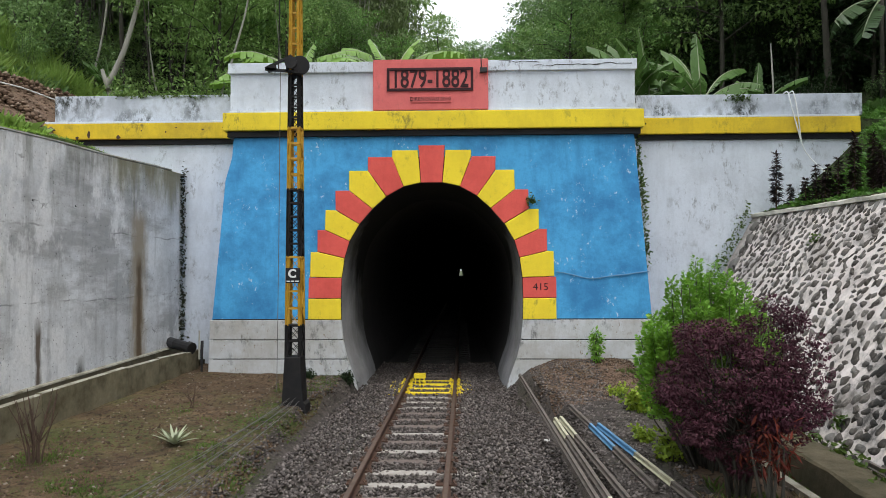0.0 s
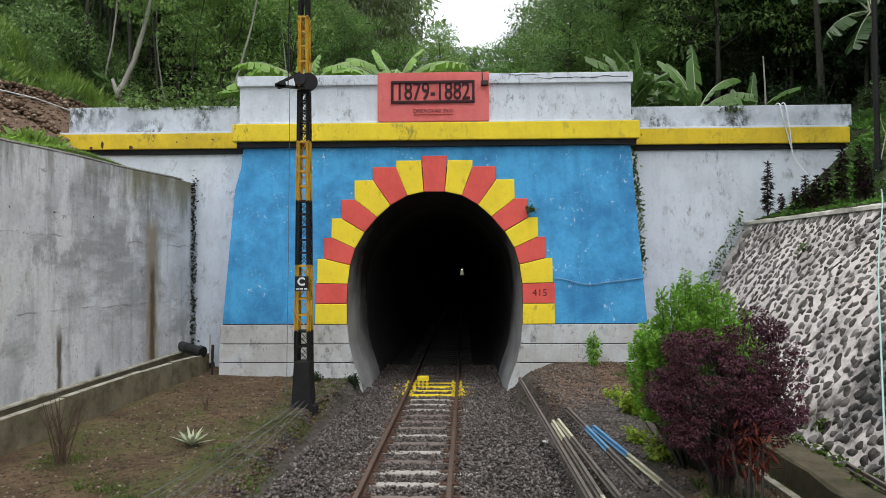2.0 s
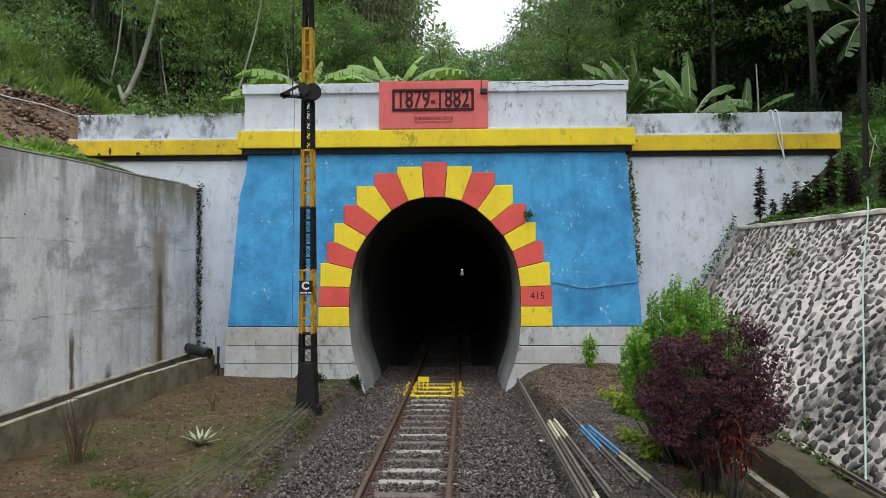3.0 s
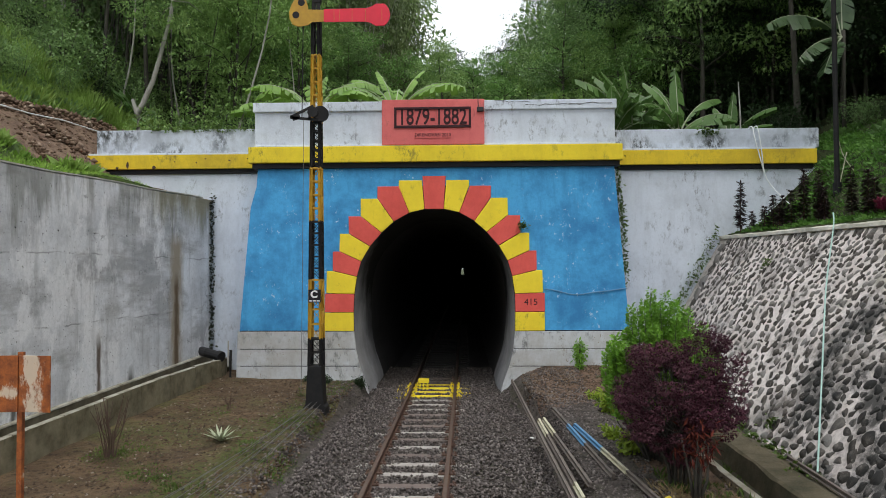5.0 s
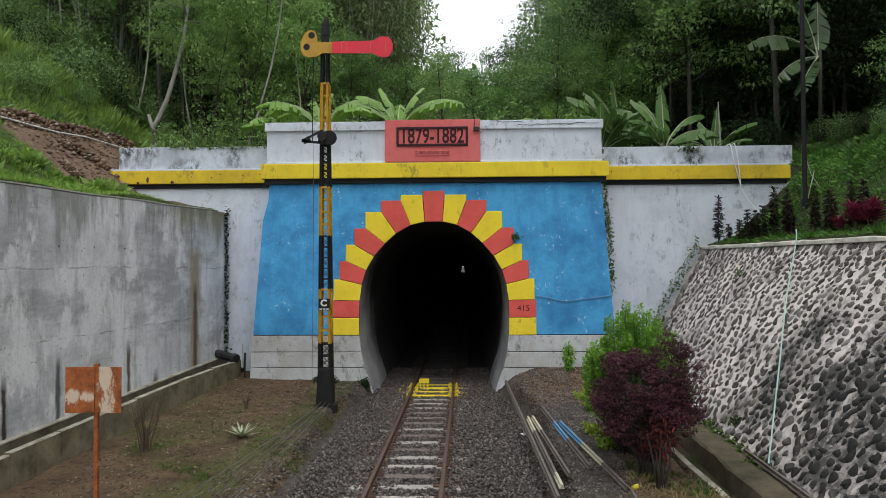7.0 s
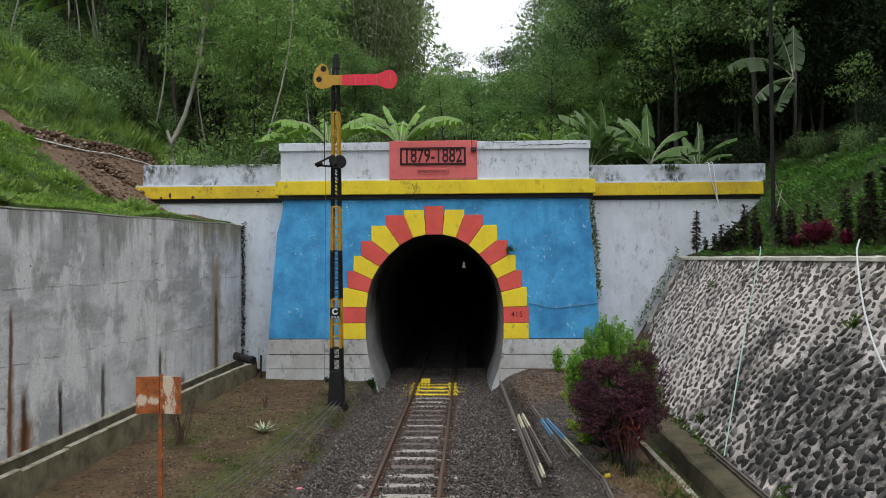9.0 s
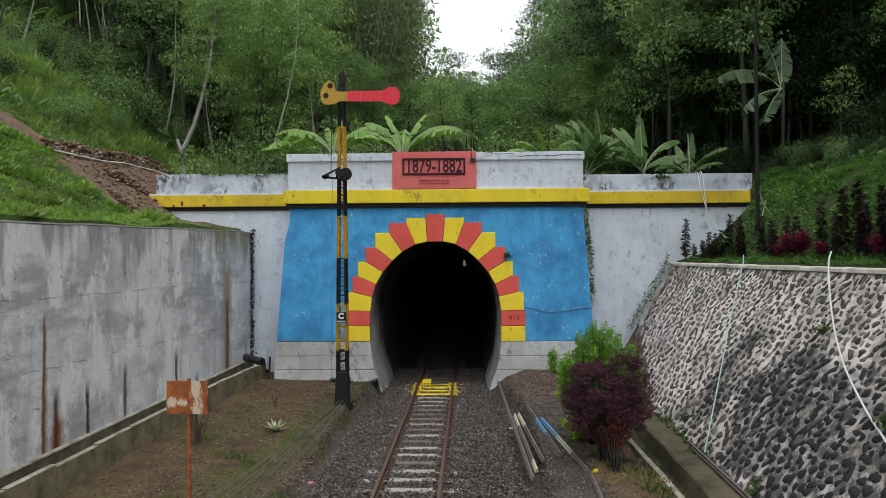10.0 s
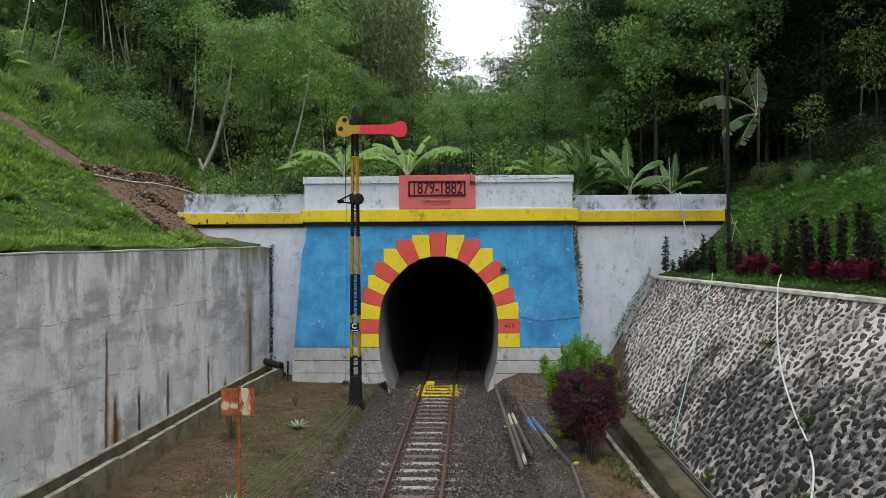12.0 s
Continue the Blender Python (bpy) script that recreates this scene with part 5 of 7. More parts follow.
def build_sign():
    th = group("rusty_sign", (-2.87, 3.69, 0.0))
    tagged(th, "rusty folded steel sign board on a rusty post", "sign")
    bm = bmesh.new()
    box(bm, (-0.022, -0.022, -0.25), (0.022, 0.022, 2.36), 0.004)
    part("post", bm, RUST, th)
    for a, b, tilt in ((-0.295, -0.006, 7), (0.006, 0.295, -7)):
        bm = bmesh.new()
        box(bm, (a, -0.012, 1.865), (b, 0.0, 2.335), 0.003)
        m = Matrix.Translation((0, -0.03, 0)) @ pose(0, 0, 0, 0, 0, tilt)
        bmesh.ops.transform(bm, matrix=m, verts=bm.verts)
        part("board", bm, RUST_LOW if a < -0.1 else RUST_PALE, th, "rusty board with worn white paint")


build_sign()


def build_old_rails():
    def one(a, b, z, colours, label):
        th = group("stored_rail", (a[0], a[1], z))
        tagged(th, label, "rail", "old rails beside the track")
        d = Vector((b[0] - a[0], b[1] - a[1], 0))
        turn = math.atan2(d.x, -d.y)
        outline = [(0.036, 0.0), (0.036, 0.008), (0.007, 0.014), (0.007, 0.046), (0.02, 0.05), (0.02, 0.066), (-0.02, 0.066), (-0.02, 0.05), (-0.007, 0.046), (-0.007, 0.014), (-0.036, 0.008), (-0.036, 0.0)]
        t0 = 0.0
        for share, material, lab in colours:
            bm = bmesh.new()
            prism(bm, outline, -d.length * (t0 + share), -d.length * t0)
            bmesh.ops.rotate(bm, matrix=Euler((0, 0, turn)).to_matrix(), verts=bm.verts)
            for v in bm.verts:
                v.co.z += 0.03 * v.co.y
            part("rail_length", bm, material, th, lab)
            t0 += share

    brown, old = "brown weathered length", "weathered rail lying on gravel"
    one((1.96, 15.3), (2.24, 6.6), 0.31, ((1.0, OLD_RAIL, ""),), "long brown weathered rail lying beside the ballast")
    one((2.185, 11.05), (2.33, 6.9), 0.24, ((0.26, PIPE_CREAM, "cream painted length"), (0.6, OLD_RAIL, brown), (0.14, PIPE_CREAM, "cream painted end")), old + " with cream ends")
    one((2.29, 11.2), (2.52, 7.5), 0.23, ((0.30, PIPE_CREAM, "cream painted length"), (0.70, OLD_RAIL, brown)), old + " with a cream end")
    one((2.57, 12.1), (2.90, 7.9), 0.25, ((0.32, OLD_RAIL, brown), (0.30, PIPE_BLUE, "blue painted length"), (0.38, OLD_RAIL, brown)), old + " with a blue middle")
    one((2.80, 10.8), (3.28, 6.9), 0.21, ((0.40, PIPE_BLUE, "blue painted length"), (0.30, PIPE_CREAM, "cream painted length"), (0.30, OLD_RAIL, brown)), "old rail painted blue and cream lying on gravel")
    one((5.56, 8.5), (5.62, -3.0), 0.235, ((1.0, OLD_RAIL, ""),), "dark old rail lying at the revetment's foot")
    one((3.30, 6.85), (3.24, 4.6), 0.10, ((1.0, OLD_RAIL, ""),), "brown weathered rail lying on gravel")


build_old_rails()


def build_hoses():
    def hose(pts, radius, material, label):
        bm = bmesh.new()
        cu = []
        for i in range(len(pts) - 1):
            for t in np.linspace(0, 1, 5, endpoint=False):
                p0, p1, p2, p3 = (Vector(pts[max(0, min(len(pts) - 1, i + k))]) for k in (-1, 0, 1, 2))
                cu.append(0.5 * (2 * p1 + (p2 - p0) * t + (2 * p0 - 5 * p1 + 4 * p2 - p3) * t * t + (3 * p1 - p0 - 3 * p2 + p3) * t ** 3))
        cu.append(Vector(pts[-1]))
        tube(bm, cu, radius, 6)
        tagged(part("hose", bm, material), label, "hose")

    hose([revet(11.9, 1.06, 0.16), revet(11.7, 0.99, 0.10), revet(10.75, 0.7, 0.07), revet(9.4, 0.38, 0.07), revet(7.85, 0.04, 0.07)], 0.013, ROPE_GREEN, "pale green hose hanging down the stone revetment")
    hose([revet(8.2, 1.08, 0.14), revet(7.95, 1.0, 0.13), revet(6.9, 0.78, 0.06), revet(5.7, 0.6, 0.06), revet(4.4, 0.46, 0.06), revet(3.38, 0.37, 0.06), revet(2.7, 0.28, 0.06), revet(1.9, 0.1, 0.06)], 0.017, ROPE_WHITE, "white hose running down the stone revetment")
    bm = bmesh.new()
    p = revet(3.38, 0.37, 0.07)
    bar(bm, p + Vector((-0.02, -0.12, 0)), p + Vector((0.02, 0.16, 0.03)), 0.05)
    tagged(part("clamp", bm, RUBBER), "dark clamp holding the white hose", "clamp")
    hose([(8.44, 17.3, 6.76), (8.45, 17.0, 6.77), (8.47, 16.86, 6.4), (8.68, 16.85, 5.55)], 0.014, ROPE_WHITE, "white rope hanging over the wing wall")
    hose([(8.58, 17.3, 6.76), (8.58, 17.0, 6.77), (8.62, 16.86, 6.2), (8.70, 16.85, 5.5), (8.86, 16.7, 5.1), (9.09, 16.3, 4.65)], 0.014, ROPE_WHITE, "white rope hanging over the wing wall")
    hose([(9.36, 14.42, 6.05), (9.52, 14.45, 5.55), (9.96, 14.5, 5.0)], 0.01, PIPE_CREAM, "thin cord running from the post to the bank")
    hose([(9.60, 14.5, 5.68), (9.50, 14.48, 5.3), (9.31, 14.45, 4.55)], 0.012, PIPE_CREAM, "thin cord running from the post to the bank")
    bm = bmesh.new()
    tube(bm, [(8.43, 17.75, 6.0), (8.41, 17.7, 7.2), (8.37, 17.7, 8.15)], [0.025, 0.022, 0.016], 7)
    tagged(part("stake", bm, PALE_BARK), "thin pale bamboo stake behind the wing wall", "stake")


build_hoses()


def build_pole():
    th = group("lamp_post", (9.32, 14.4, land(9.32, 14.4)))
    tagged(th, "tall dark green steel post on the bank", "post")
    bm = bmesh.new()
    tube(bm, [(0, 0, -0.3), (0, 0, 3.0), (0, 0, 6.4)], [0.06, 0.055, 0.045], 12)
    part("shaft", bm, SIGNAL_BLACK, th)
    bm = bmesh.new()
    tube(bm, [(0, 0, -0.05), (0, 0, 0.25)], 0.09, 12)
    part("foot_sleeve", bm, SIGNAL_BLACK, th)


build_pole()

# ---- plants ----


def crown_leaves(name, clumps, per, leaf, ratio, material, flat=0.6, up=0.5, fine=False):
    """A crown: leaves gathered in clumps; each clump is (x, y, z, radius)."""
    cs, dirs = [], []
    for x, y, z, r in clumps:
        k = max(8, int(per * r * r))
        d = randdir(k)
        rad = r * rng.uniform(0.35, 1.0, (k, 1)) ** 0.5
        p = d * rad
        p[:, 2] *= flat
        cs.append(p + (x, y, z))
        out = d + randdir(k) * 0.7
        out[:, 2] -= 0.15
        dirs.append(out)
    c, a = np.concatenate(cs), np.concatenate(dirs)
    n = randdir(len(c), 0.5 + up * 2)
    size = leaf * rng.uniform(0.6, 1.35, len(c))
    v, f = blades(c, a, n, size, size * ratio, droop=0.15)
    if fine:
        v = v.reshape(-1, 4, 3)
        v = np.stack([v[:, 0] * 0.6 + v[:, 1] * 0.4, v[:, 2], v[:, 3]], 1).reshape(-1, 3)
        f = np.arange(len(v)).reshape(-1, 3)
    return leaf_mesh(name, v, f, material)


def limb_tree(name, seed, height, spread, first, leaf, ratio, per, material, bark, flat=0.6, thick=0.14, lean=0.0, clump=1.0, coarse=False):
    """A tree: a tapered, slightly bent trunk with limbs, and a crown of leaf clumps at the limbs' ends. Returned at the origin."""
    r = random.Random(seed)
    th = group(name)
    bm = bmesh.new()
    bend = [(lean * t * height + 0.05 * height * math.sin(3 * t + seed) * t * 0.6, 0.04 * height * math.sin(2.3 * t + 1.7 * seed) * t, height * t) for t in np.linspace(0, 1, 9)]
    bend[0] = (0, 0, -0.6)
    tube(bm, bend, [thick * (1.15 - t) for t in np.linspace(0, 0.98, 9)], 8)
    clumps = []
    for i in range(int(10 + spread * 2.2)):
        t = r.uniform(first, 1.0)
        k = min(7, int(t * 8))
        p = Vector(bend[k]).lerp(Vector(bend[k + 1]), t * 8 - k)
        a = r.uniform(0, math.tau)
        reach = spread * r.uniform(0.35, 1.0) * (1.15 - 0.7 * (t - first) / (1.01 - first))
        e = p + Vector((reach * math.cos(a), reach * math.sin(a), reach * r.uniform(0.1, 0.6)))
        m = p.lerp(e, 0.5) + Vector((0, 0, 0.12 * reach))
        tube(bm, [p, m, e], [thick * 0.42 * (1.2 - t), thick * 0.28 * (1.2 - t), 0.012], 5)
        clumps.append((*e, clump * r.uniform(0.6, 1.15)))
        if r.random() < 0.7:
            clumps.append((*(m + Vector((r.uniform(-0.5, 0.5), r.uniform(-0.5, 0.5), 0.3))), clump * r.uniform(0.5, 0.9)))
    clumps.append((*bend[-1], clump))
    part("trunk", bm, bark, th, smooth=True)
    part("crown", crown_leaves("crown", clumps, per * (0.42 if coarse else 1.12), leaf * (1.55 if coarse else 0.98), ratio * 1.35, material, flat, up=0.6, fine=True), None, th)
    return th


def bamboo_clump(name, seed, height, material):
    r = random.Random(seed)
    th = group(name)
    cs, ds = [], []
    for i in range(14):
        bm = bmesh.new()
        a, d = r.uniform(0, math.tau), r.uniform(0, 0.6)
        x0, y0 = d * math.cos(a), d * math.sin(a)
        bow = r.uniform(0.08, 0.3)
        h = height * r.uniform(0.75, 1.0)
        pts = [(x0 + bow * h * t * t * math.cos(a), y0 + bow * h * t * t * math.sin(a), h * (t - 0.12 * bow * t ** 3) - 0.3) for t in np.linspace(0, 1, 9)]
        tube(bm, pts, [0.05 * (1.1 - t) for t in np.linspace(0, 1, 9)], 5)
        part("cane", bm, PALE_BARK, th, smooth=True)
        for k in range(380):
            t = r.uniform(0.3, 1.0)
            j = min(7, int(t * 8))
            p = Vector(pts[j]).lerp(Vector(pts[j + 1]), t * 8 - j)
            s = 0.9 * (1.15 - t) + 0.25
            cs.append((p.x + r.gauss(0, s), p.y + r.gauss(0, s), p.z + r.gauss(0, 0.35)))
            ds.append((r.gauss(0, 0.6), r.gauss(0, 0.6), -0.8))
    n = len(cs)
    L = rng.uniform(0.16, 0.34, n)
    v, f = blades(np.array(cs), np.array(ds), randdir(n), L, L * 0.3, droop=0.2)
    part("crown", leaf_mesh("crown", v, f, material), None, th)
    return th


def banana(name, seed, material, leaves=7, length=2.0, stem=1.2, lift=0.9, broad=0.098, trunk=PALE_BARK, thick=1.0):
    """A banana plant: a pale stem and long torn leaves, each with a midrib."""
    r = random.Random(seed)
    th = group(name)
    bm = bmesh.new()
    tube(bm, [(0, 0, -0.4), (0.02, 0, stem * 0.5), (0.05, 0.02, stem)], [0.12 * thick, 0.1 * thick, 0.06], 9)
    part("stem", bm, trunk, th, smooth=True)
    if isinstance(leaves, int):
        leaves = [(math.degrees(i * math.tau * 0.382) + r.uniform(-17, 17), (80, 62, 45, 70, 52)[i % 5] * lift + r.uniform(-8, 8), (60, 85, 95, 105, 75)[i % 5] + r.uniform(-12, 12), r.uniform(0.8, 1.1)) for i in range(leaves)]
    for way, tilt, bend, share in leaves:
        a, tilt, bend, L = math.radians(way), math.radians(tilt), math.radians(bend), length * share
        ca, sa = math.cos(a), math.sin(a)
        steps = 26
        mid, at = [Vector((0.03 * ca, 0.03 * sa, stem * 0.93))], tilt
        for j in range(steps):
            at = tilt - bend * ((j + 0.5) / steps) ** 1.3
            mid.append(mid[-1] + Vector((ca * math.cos(at), sa * math.cos(at), math.sin(at))) * (L / steps))
        bm = bmesh.new()
        side = Vector((-sa, ca, 0))
        twist = r.uniform(-0.35, 0.35)
        for s in (-1, 1):
            sag, hang = 0.0, r.uniform(0.15, 0.55)
            for j in range(4, steps):
                f = (j - 4) / (steps - 4)
                w = broad * L * math.sin(math.pi * min(0.97, 0.1 + 0.87 * f)) ** 0.5
                if r.random() < 0.42:
                    sag, gap = r.uniform(-0.3, 0.6), 0.5
                else:
                    gap = 0.0
                drop = Vector((0, 0, -1)) * w * max(0.0, hang + 0.5 * f + sag + s * twist)
                out0 = mid[j].lerp(mid[j + 1], gap) + side * s * w * 0.93 + drop
                out1 = mid[j + 1] + side * s * w * 0.93 + drop + Vector((0, 0, r.uniform(-0.02, 0.02)))
                bm.faces.new([bm.verts.new(c) for c in (mid[j], mid[j + 1], out1, out0)])
        bmesh.ops.remove_doubles(bm, verts=bm.verts, dist=0.001)
        me = bpy.data.meshes.new("leaf")
        bm.to_mesh(me)
        bm.free()
        me.materials.append(material)
        leaf = part("leaf", me, None, th)
        bm = bmesh.new()
        tube(bm, mid[::2], [0.026 * (1.1 - t) for t in np.linspace(0, 1, len(mid[::2]))], 5)
        part("midrib", bm, L_AGAVE, leaf)
    return th


def shrub(name, seed, radius, height, leaf, ratio, count, material, stems=7, base=0.15, flat=1.0, bark=BARK, loose=1.0, fine=False):
    r = random.Random(seed)
    th = group(name)
    clumps = []
    for i in range(stems):
        a, d = i * math.tau * 0.382 + r.uniform(-0.3, 0.3), radius * r.uniform(0.2, 0.78)
        top = Vector((d * math.cos(a), d * math.sin(a), height * r.uniform(0.6, 0.92)))
        mid = top * 0.5 + Vector((r.uniform(-0.06, 0.06), r.uniform(-0.06, 0.06), -0.08 * height))
        bm = bmesh.new()
        tube(bm, [(r.uniform(-0.05, 0.05), r.uniform(-0.05, 0.05), -0.15), mid, top], [0.03, 0.02, 0.008], 6)
        part("stem", bm, bark, th, smooth=True)
        for t in (0.35, 0.6, 0.8, 1.0):
            p = mid.lerp(top, t * 2 - 1) if t > 0.5 else mid * (t * 2)
            for _ in range(3):
                q = p + Vector((r.uniform(-0.45, 0.45) * radius, r.uniform(-0.45, 0.45) * radius, r.gauss(0, 0.1 * height))) * loose
                if q.z > base * height:
                    clumps.append((*q, radius * r.uniform(0.16, 0.34) / loose ** 1.5))
    total = sum(c[3] ** 2 for c in clumps)
    part("foliage", crown_leaves("foliage", clumps, count / total, leaf, ratio, material, flat, fine=fine), None, th)
    return th


def spray_bush(name, seed, radius, low, high, leaf, ratio, sprays, per, material, bark):
    """A bush on a few branching stems that ends in many flat sprays of small leaves, uneven in outline, with gaps."""
    r = random.Random(seed)
    th = group(name)
    ends = []
    mid = (low + high) / 2
    while len(ends) < sprays:
        d = Vector((r.gauss(0, 1), r.gauss(0, 1), r.gauss(0, 1))).normalized()
        k = r.uniform(0.45, 1.0) ** 0.6 * (1 + 0.14 * math.sin(3 * math.atan2(d.y, d.x) + seed) + 0.16 * math.sin(6 * d.z + 5 * d.x))
        wide = radius * (0.78 + 0.22 * min(1.0, (d.z + 1.0) / 0.9))
        ends.append(Vector((d.x * wide * k, d.y * wide * k, mid + d.z * (high - low) / 2 * k)))
    for i in range(9):
        a = i * math.tau * 0.382
        bm = bmesh.new()
        mine = [e for j, e in enumerate(ends) if j % 9 == i]
        fork = Vector((0.32 * radius * math.cos(a), 0.32 * radius * math.sin(a), low + 0.12 * (high - low)))
        tube(bm, [(0.07 * math.cos(a), 0.07 * math.sin(a), -0.12), fork * 0.5 + Vector((0, 0, 0.04)), fork], [0.026, 0.021, 0.016], 6)
        for e in mine:
            tube(bm, [fork, fork.lerp(e, 0.55) + Vector((0, 0, 0.05)), e], [0.011, 0.007, 0.003], 4)
        part("stem", bm, bark, th, smooth=True)
    clumps = [(*e, radius * r.uniform(0.10, 0.21)) for e in ends]
    part("foliage", crown_leaves("foliage", clumps, per, leaf, ratio, material, 0.6, up=0.5), None, th)
    return th


def shoot_shrub(name, seed, radius, height, leaf, ratio, shoots, per, material, bark):
    """A shrub of many upright shoots, each clothed with leaves that point upwards."""
    r = random.Random(seed)
    th = group(name)
    cs, ds = [], []
    for i in range(shoots):
        a, d = i * math.tau * 0.382 + r.uniform(-0.3, 0.3), radius * math.sqrt((i + 0.5) / shoots) * r.uniform(0.85, 1.1)
        h = height * (1.02 - 0.42 * (d / radius) ** 2) * r.uniform(0.78, 1.03)
        foot = Vector((0.18 * d * math.cos(a), 0.18 * d * math.sin(a), -0.1))
        knee = Vector((0.75 * d * math.cos(a), 0.75 * d * math.sin(a), 0.42 * h))
        tip = Vector((d * math.cos(a) + r.uniform(-0.05, 0.05), d * math.sin(a) + r.uniform(-0.05, 0.05), h))
        bm = bmesh.new()
        tube(bm, [foot, foot.lerp(knee, 0.5), knee, tip], [0.018, 0.014, 0.010, 0.004], 5)
        part("stem", bm, bark, th, smooth=True)
        for _ in range(per):
            t = r.random() ** 0.75
            p = foot.lerp(knee, 0.35 + 0.65 * t / 0.4) if t < 0.4 else knee.lerp(tip, (t - 0.4) / 0.6)
            b, w = r.uniform(0, math.tau), (0.17 - 0.12 * t) * r.uniform(0.3, 1.0)
            if p.z < 0.45 + 0.3 * d / radius:
                continue
            cs.append((p.x + w * math.cos(b), p.y + w * math.sin(b), p.z + r.gauss(0, 0.03)))
            ds.append((math.cos(b), math.sin(b), r.uniform(0.1, 1.3)))
    n = len(cs)
    L = leaf * rng.uniform(0.6, 1.3, n)
    v, f = blades(np.array(cs), np.array(ds), randdir(n, 1.0), L, L * ratio, fold=0.1, droop=0.1)
    part("foliage", leaf_mesh("foliage", v, f, material), None, th)
    return th


def column_plant(name, seed, height, material, leaf=0.17, width=0.28, stem_bare=0.12, dense=260):
    """An upright plant with drooping leaves all the way up its stem."""
    r = random.Random(seed)
    th = group(name)
    bm = bmesh.new()
    lean = r.uniform(-0.06, 0.06)
    tube(bm, [(0, 0, -0.1), (lean * height * 0.5, 0, height * 0.5), (lean * height, 0, height)], [0.018, 0.014, 0.008], 6)
    part("stem", bm, TWIG, th)
    n = int(dense * height)
    t = rng.uniform(stem_bare, 1.0, n)
    a = rng.uniform(0, math.tau, n)
    c = np.stack([lean * height * t, np.zeros(n), height * t], 1)
    d = np.stack([np.cos(a), np.sin(a), rng.uniform(-0.25, 0.75, n) + 0.8 * (t > 0.93)], 1)
    L = leaf * rng.uniform(0.7, 1.2, n) * (1.1 - 0.35 * t)
    v, f = blades(c, d, np.tile((0, 0, 1.0), (n, 1)), L, L * width, fold=0.12, droop=0.35)
    part("foliage", leaf_mesh("foliage", v, f, material), None, th)
    return th


def cordyline(name, seed, height, material, leaves=70, length=0.42):
    r = random.Random(seed)
    th = group(name)
    fs = []
    for k in range(3):
        x, y, h = r.uniform(-0.16, 0.16), r.uniform(-0.16, 0.16), height * r.uniform(0.5, 0.85)
        bm = bmesh.new()
        tube(bm, [(x * 0.4, y * 0.4, -0.1), (x, y, h)], 0.014, 6)
        part("stem", bm, TWIG, th)
        n = leaves
        a = rng.uniform(0, math.tau, n)
        d = np.stack([np.cos(a), np.sin(a), rng.uniform(0.4, 2.4, n)], 1)
        c = np.stack([np.full(n, x), np.full(n, y), h * rng.uniform(0.4, 1.0, n)], 1)
        L = 0.85 * length * rng.uniform(0.6, 1.1, n)
        fs.append(blades(c, d, np.tile((0, 0, 1.0), (n, 1)), L, L * 0.2, fold=0.1, droop=0.3))
    v = np.concatenate([p[0] for p in fs])
    f = np.concatenate([p[1] + 4 * leaves * i for i, p in enumerate(fs)])
    part("foliage", leaf_mesh("foliage", v, f, material), None, th)
    return th


def stand(th, x, y, z=None, turn=0.0, size=1.0):
    th.matrix_world = pose(x, y, land(x, y) if z is None else z, 0, 0, turn) @ Matrix.Scale(size, 4)
    return th


def copy_at(th, x, y, turn, size, z=None):
    ob = copy_thing(th, Matrix.Identity(4))
    ob.matrix_basis = pose(x, y, land(x, y) if z is None else z, 0, 0, turn) @ Matrix.Scale(size, 4)
    return ob


# shrubs beside the track
th = tagged(stand(spray_bush("purple_bush", 3, 0.83, 0.36, 2.10, 0.037, 0.5, 240, 11500, L_PURPLE, BARK), 3.74, 7.75, 0.02), "spreading bush of dark purple leaves beside the gutter", "bush")
th = tagged(stand(shrub("red_shrub", 14, 0.24, 0.95, 0.11, 0.2, 150, L_RED, 6, 0.55), 3.78, 7.05, None), "low shrub with reddish leaves under the purple bush", "shrub")
th = tagged(stand(shoot_shrub("green_shrub", 4, 0.92, 2.66, 0.058, 0.64, 60, 760, L_SHRUB, BARK), 3.84, 8.95, 0.05), "bright lime green shrub with upright shoots behind the purple bush", "shrub")
th = tagged(stand(shrub("sapling", 6, 0.14, 0.75, 0.11, 0.4, 170, L_SHRUB, 4, 0.1), 3.6, 15.5), "small green sapling on the soil by the portal", "sapling")
for k, (x, y, s) in enumerate(((3.72, 12.1, 1.0), (3.45, 9.2, 0.9), (3.35, 10.2, 0.55), (4.6, 7.9, 0.45), (3.6, 13.2, 0.5))):
    th = tagged(stand(shrub("low_herb", 20 + k, 0.32, 0.38, 0.10, 0.65, 150, L_HERB, 5, 0.05), x, y, None, 40 * k, s), "low yellow-green leafy herb on the gravel", "herb", "herbs by the old rails")


